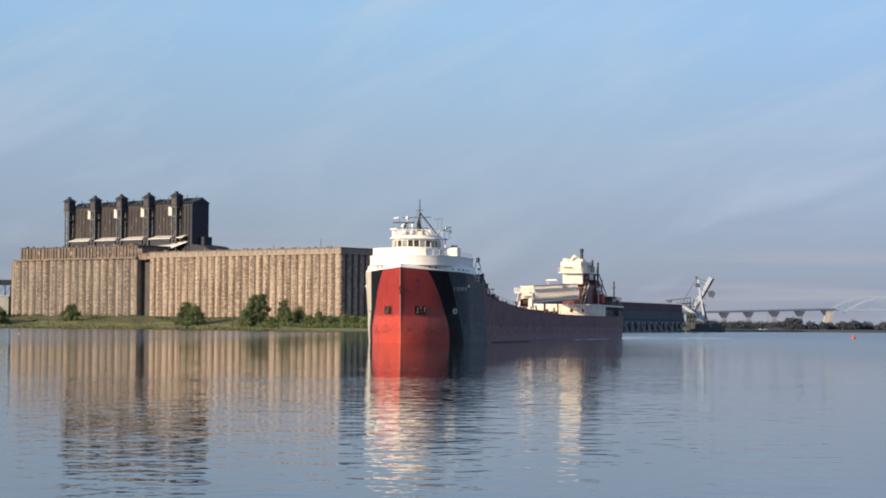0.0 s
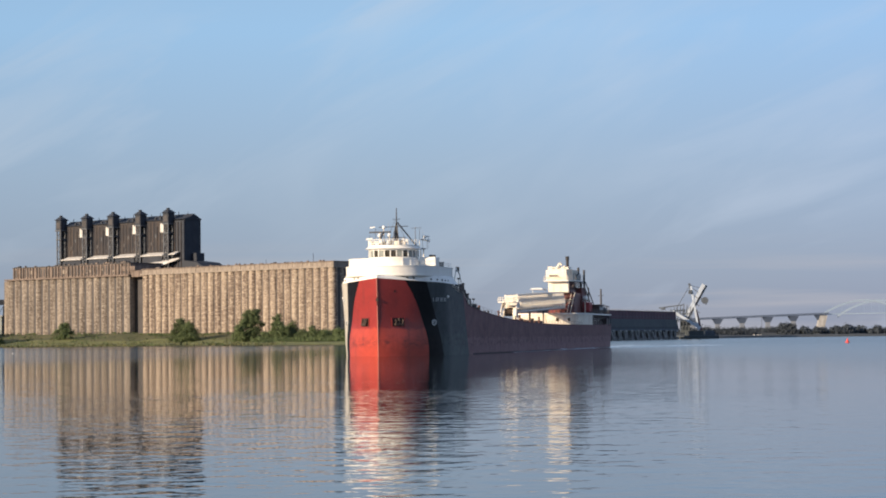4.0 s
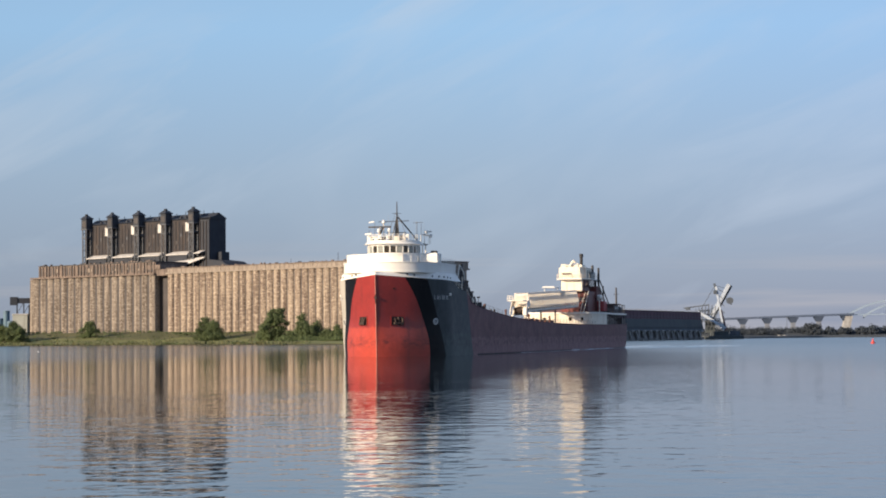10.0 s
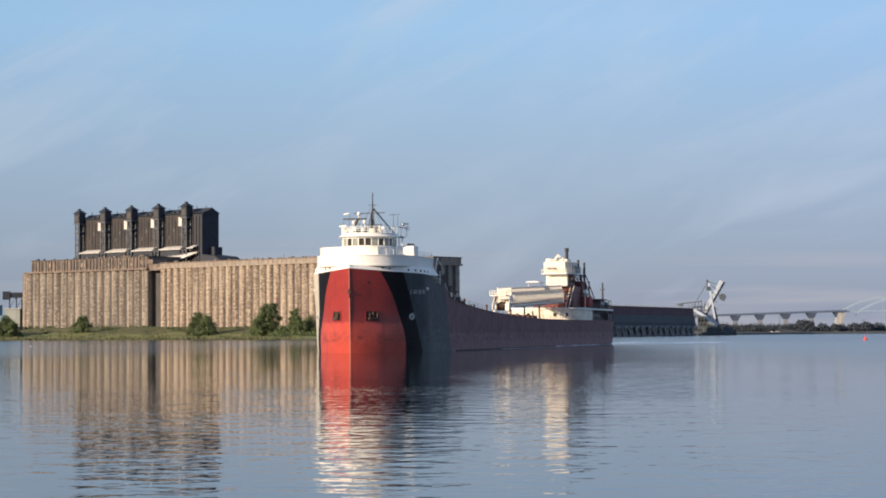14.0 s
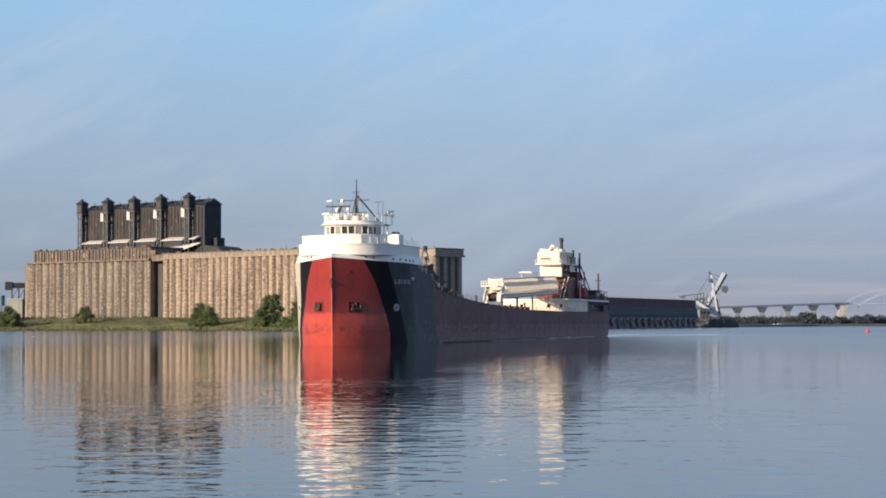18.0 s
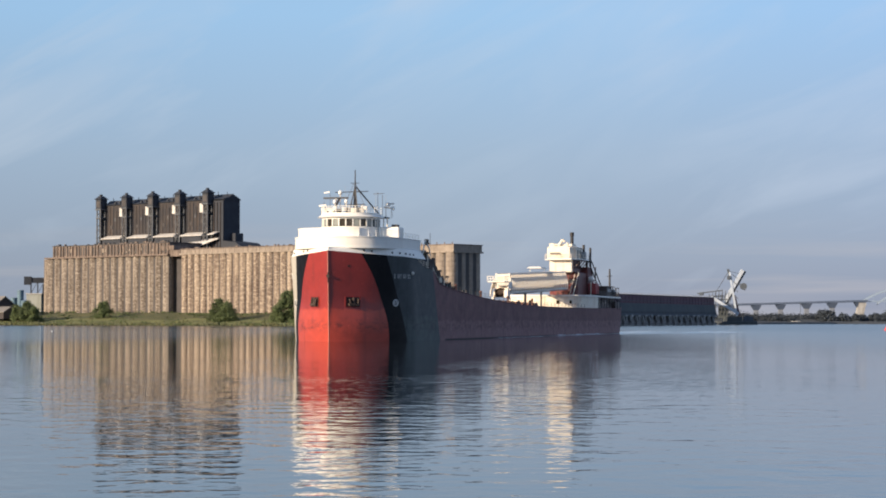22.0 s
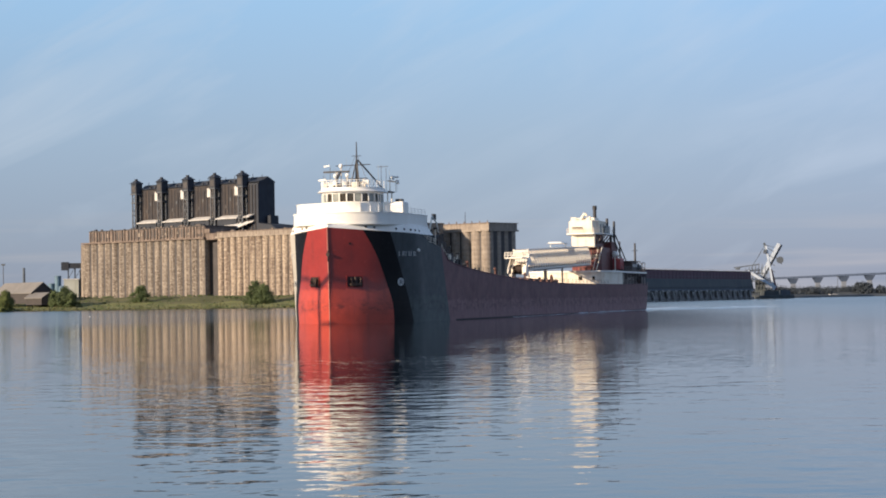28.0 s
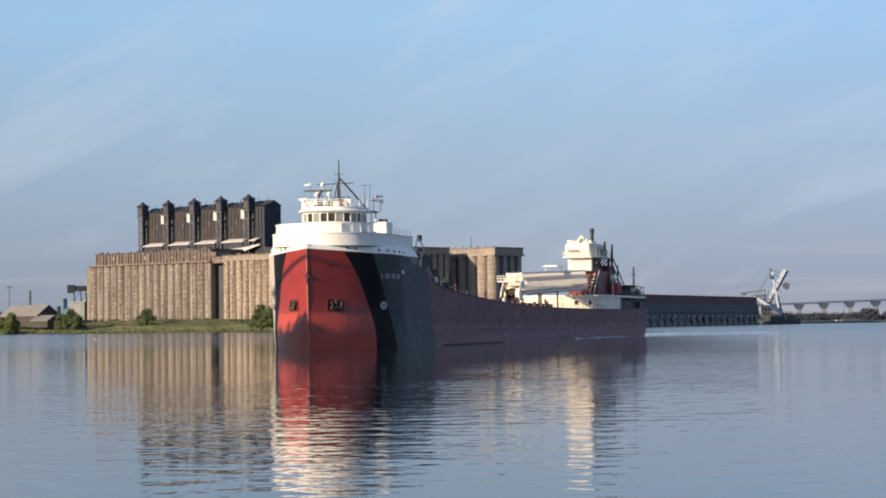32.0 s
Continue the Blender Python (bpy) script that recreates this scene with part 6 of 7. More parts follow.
    for x, y, z, q in ((-4.6, 11.4, 22.9, 0.05), (-3.4, 9.4, 24.6, 0.05), (-2.0, 10.2, 24.9, 0.06), (-1.3, 13.8, 26.9, 0.05), (0.5, 11.0, 24.6, 0.05), (3.4, 12.0, 24.4, 0.05), (4.3, 13.4, 25.6, 0.06), (5.0, 21.4, 24.4, 0.05), (4.2, 19.8, 25.4, 0.05)):
        part("whip_aerial", rod(B(), (x, y, 21.6), (x, y, z), q * 0.6, q * 0.35, n=4), M_deckgrey, m)
    for x, y, z in ((-4.4, 10.8, 22.7), (-1.6, 8.5, 22.6), (0.2, 8.3, 22.5), (3.3, 10.4, 22.7), (-2.9, 9.0, 22.5), (4.4, 20.6, 23.9), (5.1, 21.0, 23.2)):
        part("roof_lamp", bevelled(box(B(), x - 0.28, x + 0.28, y, y + 0.5, z - 0.35, z + 0.3), 0.08), M_white, m)
    part("ladder_frame", beam(B(), (-3.2, 12.4, 21.8), (-2.3, 13.6, 24.6), 0.5, 0.12), M_mast, m)
    # vent house, davits and rails behind the house
    v = thing_part("vent_house", ship)
    part("vent_box", bevelled(box(B(), 5.3, 8.7, 12.6, 15.6, 17.4, 19.5), 0.15), M_white, v, "white box vent house")
    part("vent_cap", box(B(), 7.2, 8.2, 13.2, 14.6, 19.5, 19.95), M_mast, v)
    part("lower_house", box(B(), -8.6, 8.6, 24.0, 28.5, 11.8, 15.0), M_grey, v)
    wing = [Vector((x, y, 17.6)) for x, y in ((4.3, 4.7), (5.4, 5.5), (6.4, 6.6), (7.3, 8.0), (8.1, 9.8), (8.6, 11.6))]
    part("wing_rail", rail(B(), wing, 1.15, 4, 0.045), M_white, v, "white pipe rail round the open wing")
    part("quarter_rail", rail(B(), [(9.0, s, 17.6) for s in (14, 16, 18, 20, 22, 24)], 0.9, 2, 0.04), M_white, v)
    part("quarter_rail", rail(B(), [(-9.0, s, 17.6) for s in (16, 18, 20, 22, 24)], 0.9, 2, 0.04), M_white, v)
    bm = B()
    rod(bm, (9.6, 24.6, 15.2), (9.9, 25.0, 17.6), 0.13, n=6)
    rod(bm, (9.9, 25.0, 17.6), (10.3, 26.4, 16.3), 0.13, n=6)
    rod(bm, (10.3, 26.4, 16.3), (10.4, 27.0, 14.8), 0.11, n=6)
    part("davit", bm, M_white, v, "white curved davit")
    part("deck_lamp", bevelled(box(B(), 9.6, 10.3, 25.6, 26.3, 16.9, 17.9), 0.1), M_mast, v, "dark floodlight box")
    for side in (1, -1):
        part("break_rail", rail(B(), [(side * 10.2, s, top_z(s)) for s in (19, 21, 23, 25, 27, 28.5)], 1.1, 3, 0.05), M_cream, v)
    bm = B()
    for x in (9.3, 10.0):
        beam(bm, (x, 28.5, 12.4), (x, 34.0, 10.0), 0.12, 0.25)
    for i in range(8):
        rod(bm, (9.3, 28.8 + i * 0.65, 12.2 - i * 0.3), (10.0, 28.8 + i * 0.65, 12.2 - i * 0.3), 0.05, n=4)
    part("deck_stair", bm, M_cream, v)
    return a


def thing_part(name, ship, label=""):
    """A named group of parts under the ship, as an Empty."""
    ob = new(name)
    ob.empty_display_size = 0.3
    ob.parent = ship
    return tagged(ob, label) if label else ob


def build_deck_gear(ship):
    g = thing_part("deck_gear", ship)
    rng = random.Random(6)
    hatch = mesh_of("hatch_cover", bevelled(box(B(), -6.2, 6.2, -1.9, 1.9, 0, 1.0), 0.12), M_deck)
    for i in range(16):
        s = 44 + i * 6.1
        shared("hatch_cover", hatch, g, Matrix.Translation((0, s, top_z(s))))
    # mooring winches and bollards behind the forecastle
    for x, s in ((8.2, 31.5), (7.6, 35.0), (-7.8, 33)):
        wz = top_z(s)
        wn = part("mooring_winch", rod(B(), (x - 1.2, s, wz + 0.9), (x + 1.2, s, wz + 0.9), 0.75, n=12), M_mast, g, "dark mooring winch")
        part("winch_frame", bevelled(box(B(), x - 1.5, x + 1.5, s - 0.4, s + 0.4, wz - 0.1, wz + 0.8), 0.06), M_mast, wn)
        part("winch_drum_end", rod(B(), (x + 1.2, s, wz + 0.9), (x + 1.4, s, wz + 0.9), 1.0, n=12), M_cream, wn)
    for s in (30.5, 33.8, 38, 46, 55):
        for dx in (0, -0.7):
            part("bollard", rod(B(), (9.9 + dx, s, top_z(s) - 0.1), (9.9 + dx, s, top_z(s) + 0.8), 0.22, n=8), M_mast, g)
    bm = B()
    rod(bm, (9.0, 37, top_z(37)), (9.0, 37, top_z(37) + 2.6), 0.12, n=6)
    rod(bm, (9.0, 37, top_z(37) + 2.6), (9.9, 36.2, top_z(37) + 3.0), 0.09, n=6)
    part("fairlead_post", bm, M_cream, g)
    for side in (1, -1):
        bm = B()
        pts = [Vector((side * 10.45, s, top_z(s))) for s in range(40, 176, 4)]
        for p in pts:
            rod(bm, p, p + Vector((0, 0, 0.95)), 0.045, n=4)
        for h in (0.5, 0.95):
            for p, q in zip(pts, pts[1:]):
                rod(bm, p + Vector((0, 0, h)), q + Vector((0, 0, h)), 0.025, n=3)
        part("deck_rail", bm, M_mast, g)
    for s in (52, 72, 96, 120):
        v = part("deck_vent", rod(B(), (8.6, s, top_z(s)), (8.6, s, top_z(s) + 1.4), 0.22, 0.2, n=8), M_deck, g)
        part("vent_head", ball(B(), (8.6, s - 0.2, top_z(s) + 1.5), 0.30, 8), M_deck, v)
    # more gear along the break of the forecastle: capstans, reels, vents and a lattice of pipes
    for x, q, w, h in ((9.6, 27.4, 1.2, 1.6), (9.4, 29.4, 1.5, 3.0), (9.2, 31.4, 1.8, 2.9), (9.4, 33.4, 1.6, 2.4), (9.5, 35.6, 1.5, 1.8), (9.8, 38.4, 1.2, 1.0), (9.5, 41.4, 1.4, 1.3), (9.7, 45.0, 1.0, 0.9)):
        reel = part("rope_reel", rod(B(), (x - w / 2, q, top_z(q) + h * 0.55), (x + w / 2, q, top_z(q) + h * 0.55), h * 0.42, n=12), M_mast, g, "dark rope reel by the deck edge")
        part("reel_stand", bevelled(box(B(), x - w / 2 - 0.15, x + w / 2 + 0.15, q - 0.25, q + 0.25, top_z(q) - 0.3, top_z(q) + h * 0.6), 0.05), M_mast, reel)
        part("reel_flange", rod(B(), (x + w / 2, q, top_z(q) + h * 0.55), (x + w / 2 + 0.1, q, top_z(q) + h * 0.55), h * 0.5, n=12), M_anchor, reel)
    # the windlass house at the break of the forecastle
    h = part("windlass_house", bevelled(box(B(), 7.2, 9.7, 28.7, 31.6, 9.6, 12.9), 0.25), M_mast, g, "dark windlass house below the forecastle")
    part("windlass_drum", rod(B(), (7.6, 32.3, 11.2), (9.9, 32.3, 11.2), 1.15, n=16), M_anchor, h)
    part("drum_flange", rod(B(), (9.9, 32.3, 11.2), (10.05, 32.3, 11.2), 1.4, n=16), M_mast, h)
    part("windlass_cowl", ball(B(), (9.0, 29.6, 13.1), 0.55, 12), M_mast, h)
    # bent pipes over the windlass and a pale roller at the deck edge
    for q, h in ((29.0, 3.6), (30.6, 3.9), (32.2, 3.3)):
        z = top_z(31.5)
        part("windlass_pipe", tube(B(), [Vector((9.9, q, z)), Vector((9.9, q, z + h * 0.8)), Vector((9.6, q + 0.4, z + h)), Vector((8.6, q + 1.0, z + h * 0.95))], 0.14, 6), M_mast, g)
    part("deck_roller", rod(B(), (10.2, 33.6, top_z(33) + 0.7), (10.6, 33.6, top_z(33) + 0.7), 0.5, n=14), M_cream, g, "pale roller at the deck edge")
    for q, h in ((26.2, 2.8), (30.2, 3.2), (34.4, 2.4), (39.8, 2.0)):
        part("lamp_post", rod(B(), (10.1, q, top_z(q) - 0.2), (10.1, q, top_z(q) + h), 0.09, n=6), M_cream, g)
        part("lamp_head", bevelled(box(B(), 9.8, 10.4, q - 0.2, q + 0.2, top_z(q) + h, top_z(q) + h + 0.3), 0.04), M_mast, g)
    # crane post, lattice gangway and lockers abaft the forecastle
    c = part("stores_crane", rod(B(), (7.4, 30.0, 9.8), (7.4, 30.0, 14.6), 0.28, 0.2, n=8), M_mast, g, "dark stores crane post")
    part("crane_jib", beam(B(), (7.4, 30.0, 14.3), (8.9, 35.5, 12.4), 0.22, 0.3), M_mast, c)
    part("crane_wire", rod(B(), (8.9, 35.5, 12.4), (8.9, 35.5, 10.2), 0.04, n=4), M_rope, c)
    for x, s, w, h in ((9.0, 29.6, 1.2, 2.4), (8.6, 32.8, 1.0, 1.8), (9.3, 35.8, 0.9, 1.3), (8.2, 39.5, 1.2, 1.5), (9.4, 42.5, 0.7, 1.0)):
        part("deck_locker", bevelled(box(B(), x - w / 2, x + w / 2, s - w / 2, s + w / 2, top_z(s) - 0.2, top_z(s) + h), 0.06), M_mast if h > 1.4 else M_cream, g)
    part("gangway_rail", rail(B(), [Vector((10.3, s, top_z(s) + 0.0)) for s in (29.2, 30.6, 32, 33.5, 35, 37, 39)], 1.15, 3, 0.05), M_cream, g)
    for s in (31.2, 34.2, 37.6):
        part("fairlead", rod(B(), (10.3, s, top_z(s) + 0.25), (10.75, s, top_z(s) + 0.25), 0.3, n=10), M_mast, g)


def prism_x(bm, x, half, outline):
    """A plate across x with an outline in y and z."""
    a = [bm.verts.new((x - half, y, z)) for y, z in outline]
    b = [bm.verts.new((x + half, y, z)) for y, z in outline]
    n = len(a)
    for i in range(n):
        bm.faces.new((a[i], a[(i + 1) % n], b[(i + 1) % n], b[i]))
    bm.faces.new(a[::-1]), bm.faces.new(b)
    return bm


def build_boom(ship):
    """The self-unloading boom, a white ribbed truss that lies along the deck towards the bow."""
    b = thing_part("unloading_boom", ship)
    y0, y1 = 131.0, 187.0

    def zc(y):
        return 9.35 + (y - y0) * 0.032
    def pc(y):
        return -0.7 + (y - y0) / (y1 - y0) * 1.7
    H_, W = 4.7, 1.95
    for dx, dz, nm in ((-W, 0.5, "lower_chord"), (W, 0.5, "lower_chord"), (-W * 0.8, H_, "upper_chord"), (W * 0.8, H_, "upper_chord")):
        part(nm, beam(B(), (pc(y0) + dx, y0, zc(y0) + dz), (pc(y1) + dx, y1, zc(y1) + dz), 0.34, 0.34), M_boom, b)
    # arched ribs: broad above, slender legs below, leaning towards the stern
    n = 27
    outer = [(-W * 0.98, 0.35), (-W * 1.12, 2.1), (-W * 0.82, H_), (W * 0.82, H_), (W * 1.12, 2.1), (W * 0.98, 0.35)]
    inner = [(-W * 0.98 + 0.22, 0.35), (-W * 1.12 + 0.42, 2.1), (-W * 0.82 + 0.5, H_ - 0.5), (W * 0.82 - 0.5, H_ - 0.5), (W * 1.12 - 0.42, 2.1), (W * 0.98 - 0.22, 0.35)]
    broad = (0.20, 0.26, 0.34, 0.34, 0.26, 0.20)
    bm = B()
    rings = [[bm.verts.new((px, (H_ - pz) * 0.34 + e * wd, pz)) for (px, pz), wd in zip(line, broad)] for e in (0, 1) for line in (outer, inner)]
    for k in range(5):
        for a, c in ((0, 1), (1, 3), (3, 2), (2, 0)):
            bm.faces.new((rings[a][k], rings[a][k + 1], rings[c][k + 1], rings[c][k]))
    for k in (0, 5):
        bm.faces.new((rings[0][k], rings[1][k], rings[3][k], rings[2][k]))
    rib = mesh_of("rib", bm, M_boom)
    for i in range(n + 1):
        y = y0 + (y1 - y0) * i / n
        shared("rib", rib, b, Matrix.Translation((pc(y), y, zc(y))))
        if i < n:
            y2 = y0 + (y1 - y0) * (i + 1) / n
            part("diagonal", beam(B(), (pc(y) + W * 0.85, y + 0.3, zc(y) + H_ - 0.2), (pc(y2) + W * 1.1, y2 + 0.6, zc(y2) + 2.1), 0.16, 0.16), M_boom, b)
    # belt inside, walkway
    part("belt_trough", beam(B(), (pc(y0), y0, zc(y0) + 1.9), (pc(y1), y1, zc(y1) + 1.9), 1.7, 0.35), M_cream, b, "pale belt trough")
    part("belt_return", beam(B(), (pc(y0), y0 + 1, zc(y0) + 0.7), (pc(y1), y1, zc(y1) + 0.7), 2.2, 0.5), M_rust, b, "dark rusty return belt")
    part("walkway", beam(B(), (pc(y0) + W + 0.7, y0 + 2, zc(y0) + 0.25), (pc(y1) + W + 0.7, y1, zc(y1) + 0.25), 1.0, 0.16), M_mast, b)
    # the head of the boom: a white hood over a dark round mouth, with rails on top
    ny, cx, base = y0 - 0.6, pc(y0), zc(y0) - 0.6
    arch = [(1.75 * math.cos(math.pi * i / 12), 1.15 + 1.35 * math.sin(math.pi * i / 12)) for i in range(13)]
    out_line = [(1.8, 0.0)] + arch + [(-1.8, 0.0)]
    in_line = [(x * 0.82, z * 0.87) for x, z in out_line]
    bm = B()
    rings = [[bm.verts.new((cx + x, ny + dy, base + z)) for x, z in line] for dy in (-1.2, 0.6) for line in (out_line, in_line)]
    for k in range(len(out_line) - 1):
        for a, c in ((0, 1), (1, 3), (3, 2), (2, 0)):
            bm.faces.new((rings[a][k], rings[a][k + 1], rings[c][k + 1], rings[c][k]))
    for k in (0, len(out_line) - 1):
        bm.faces.new((rings[0][k], rings[1][k], rings[3][k], rings[2][k]))
    nz = part("boom_hood", bm, M_cream, b, "rust-stained white hood with a round mouth")
    # dark plate paints the shade inside the mouth
    part("hood_back", prism_x(B(), 0, 0.1, [(x, z) for x, z in in_line]), M_rust, nz).matrix_basis = Matrix.Translation((cx, ny + 0.3, base)) @ Matrix.Rotation(math.pi / 2, 4, "Z")
    part("head_pulley", rod(B(), (cx - 1.3, ny - 0.7, base + 1.2), (cx + 1.3, ny - 0.7, base + 1.2), 0.7, n=18), M_rust, nz, "rusty dark head pulley")
    part("hood_platform", box(B(), cx - 2.3, cx + 1.6, ny - 4.6, ny + 1.0, base + 3.4, base + 3.65), M_boom, nz)
    part("platform_rail", rail(B(), [(cx + x, ny + y, base + 3.65) for x, y in ((1.6, 1.0), (1.6, -2.0), (1.6, -4.6), (-0.4, -4.6), (-2.3, -4.6), (-2.3, -2.0), (-2.3, 1.0))], 1.05, 2, 0.07), M_boom, nz, "white platform rail")
    for e in (-1.95, 1.95):
        part("nose_plate", prism_x(B(), cx + e, 0.10, [(ny - 3.6, base + 0.2), (ny - 3.0, base + 0.2), (ny - 1.4, base + 1.9), (ny + 1.2, base + 2.2), (ny + 1.2, base + 4.2), (ny - 1.0, base + 3.4), (ny - 3.2, base + 1.4)]), M_boom, nz)
    part("nose_box", bevelled(box(B(), cx + 1.0, cx + 2.0, ny - 2.6, ny - 1.2, base - 0.1, base + 1.7), 0.08), M_boom, nz)
    part("nose_hose", tube(B(), [Vector((cx - 1.2, ny - 2.6, base + 0.1)), Vector((cx - 0.6, ny - 2.7, base + 1.1)), Vector((cx + 0.3, ny - 2.6, base + 0.5)), Vector((cx + 0.8, ny - 2.4, base + 1.2))], 0.16, 6), M_rust, nz)
    for e in (-1.9, 1.9):
        part("hood_leg", beam(B(), (cx + e, ny - 1.0, base + 0.1), (cx + e, ny - 1.0, top_z(ny) - 0.2), 0.5, 0.7), M_boom, nz)
    # saddles that carry the boom
    for y in (144, 160):
        bm = B()
        for e in (-1, 1):
            beam(bm, (pc(y) + e * 1.9, y, top_z(y) - 0.1), (pc(y) + e * 1.9, y, zc(y) + 0.4), 0.32, 0.4)
        beam(bm, (pc(y) - 2.1, y, zc(y) + 0.2), (pc(y) + 2.1, y, zc(y) + 0.2), 0.35, 0.35)
        part("boom_saddle", bm, M_mast, b, "dark boom saddle")
    bm = B()
    prism(bm, [(-2.2, 163), (1.6, 163), (1.6, 170), (-2.2, 170)], 16.2, 16.6, 0, [(-1.6, 163.5), (1.0, 163.5), (1.0, 169.5), (-1.6, 169.5)])
    rod(bm, (-1.5, 164, 15), (-1.5, 164, 16.5), 0.1, n=5)
    rod(bm, (1.0, 169, 15), (1.0, 169, 16.5), 0.1, n=5)
    part("boom_canopy", bm, M_white, b)
    return b


def build_after_house(ship):
    """The after house: a rounded cream front across the ship, maroon casing, white tower, gear on top."""
    a = thing_part("after_house", ship)
    ol = round_front(10.2, 173.0, 226, 180, n=12, power=2.6)
    front = round_front(10.2, 173.0, 193, 180, n=12, power=2.6)
    part("poop_front", prism(B(), front, 6.3, 9.45), M_cream, a, "rust-stained white rounded poop front")
    part("poop_side", box(B(), -8.3, 8.3, 192, 226, 6.3, 9.45), M_stern, a, "poop side under the boat deck, its shade put into dusty brown")
    part("front_deck", prism(B(), [(x * 1.03, y - 0.3) for x, y in front], 9.45, 9.85), M_white, a, "white boat deck edge")
    part("boat_deck", box(B(), -10.2, 10.2, 193, 226, 9.5, 9.8), M_stern, a)
    for e in (1, -1):
        part("deck_edge", box(B(), e * 10.25 - 0.06, e * 10.25 + 0.06, 193, 225, 9.4, 9.84), M_white, a, "white boat deck edge")
    me = mesh_of("stanchion", beam(B(), (0, 0, 6.4), (0, 0, 9.5), 0.16, 0.16), M_mast)
    for i in range(9):
        shared("stanchion", me, a, Matrix.Translation((10.25, 192 + i * 4.0, 0)))
    win = mesh_of("poop_window", box(B(), -0.06, 0.06, -0.35, 0.35, 7.7, 8.4), M_glass)
    for i in range(10):
        for s in (1, -1):
            shared("poop_window", win, a, Matrix.Translation((s * 8.3, 194 + i * 3, 0)))
    part("casing", bevelled(box(B(), -2.4, 5.0, 191.4, 205, 9.85, 15.9), 0.25), M_maroon, a, "maroon casing under the white tower")
    part("casing_front", prism(B(), [(-1.6, 191.4), (-0.6, 189.4), (3.6, 189.4), (4.8, 191.4)], 9.85, 12.6), M_maroon, a)
    for x, z0, z1 in ((0.2, 9.9, 15.6), (1.5, 10.0, 14.2), (2.9, 9.9, 15.2), (4.4, 9.9, 15.7)):
        part("casing_pipe", rod(B(), (x, 189.2, z0), (x + 0.15, 191.0, z1), 0.16, n=6), M_rust, a)
    for z in (11.4, 13.6):
        part("casing_ledge", beam(B(), (-2.5, 191.0, z), (5.4, 190.8, z), 0.5, 0.16), M_mast, a)
    for x in (3.5, 4.4):
        part("ladder_side", beam(B(), (x, 188.0, 9.9), (x + 0.9, 191.2, 15.8), 0.10, 0.14), M_cream, a)
    part("casing_platform", rail(B(), [(x, 188.6, 12.7) for x in (-1.6, 0.2, 2.0, 3.8, 5.2)], 1.1, 2, 0.06), M_cream, a)
    me = mesh_of("front_window", box(B(), -0.4, 0.4, -0.05, 0.05, 7.6, 8.5), M_glass)
    for x in (-6.5, -3.5, 3.5, 6.5):
        y = 180 - 7 * (1 - abs(x / 10.2) ** 2.6) ** (1 / 2.6)
        shared("front_window", me, a, Matrix.Translation((x, y - 0.02, 0)))
    t = part("tower_lower", bevelled(box(B(), -2.0, 3.9, 189.6, 199, 15.8, 19.2), 0.2), M_cream, a, "white tower house")
    oct_ = [(-2.9, 191.0), (-1.7, 188.6), (3.4, 188.6), (4.7, 190.6), (4.7, 200), (-2.9, 200)]
    part("tower_deck", prism(B(), [(-3.6, 191.2), (-2.2, 187.8), (4.0, 187.8), (5.9, 190.4), (5.9, 202.5), (-3.6, 202.5)], 19.0, 19.3), M_white, t)
    part("tower_upper", prism(B(), oct_, 19.3, 22.2), M_cream, t)
    # maroon panel on the port side, painted in for the tower's shade
    part("side_recess", box(B(), 3.9, 4.15, 190.4, 199, 15.9, 19.0), M_maroon, t, "dark maroon panel standing for shade under the tower deck")
    for y in (190.8, 194.0, 197.5, 201.0):
        part("deck_bracket", beam(B(), (3.9, y, 16.6), (5.8, y, 18.95), 0.25, 0.3), M_stern, t)
    for y in (192.5, 195.5):
        part("tower_door", box(B(), 4.66, 4.76, y, y + 1.0, 19.5, 21.6), M_mast, t)
    part("port_locker", bevelled(box(B(), 4.9, 5.7, 196.5, 199.5, 19.3, 21.2), 0.08), M_deckgrey, t)
    part("tower_roof", prism(B(), [(x * 1.04, y) for x, y in oct_], 22.2, 22.5, 0, [(x * 0.8, y) for x, y in oct_]), M_cream, t)
    bm = B()
    rail(bm, [Vector((x, y, 19.3)) for x, y in ((-3.5, 195), (-3.5, 191.2), (-2.2, 188.0), (0.8, 188.0), (3.9, 188.0), (5.7, 190.5), (5.8, 194), (5.8, 198), (5.8, 202.3))], 1.15, 3, 0.05)
    part("tower_rail", bm, M_cream, t)
    bm = B()
    box(bm, -1.9, -0.6, 188.8, 189.4, 22.3, 23.2)
    rod(bm, (0.2, 190, 22.4), (1.3, 190, 24.2), 0.35, 0.3, n=8)
    rod(bm, (1.3, 190, 24.2), (1.9, 190, 23.6), 0.3, n=8)
    box(bm, -2.2, 3.6, 190.5, 196, 22.4, 23.1)
    rod(bm, (2.8, 189, 22.3), (2.8, 189, 23.4), 0.3, n=8)
    part("tower_gear", bm, M_cream, t)
    part("tower_lamp_bar", beam(B(), (-1.6, 188.4, 20.6), (1.0, 188.4, 20.6), 0.3, 0.35), M_anchor, t)
    s = part("stack_pipe", rod(B(), (1.0, 204, 15.5), (1.0, 204, 26.3), 0.5, 0.42, n=12), M_mast, a, "black exhaust pipe")
    part("stack_top", rod(B(), (1.0, 204, 25.6), (1.0, 204, 26.6), 0.55, n=12), M_mast, s)
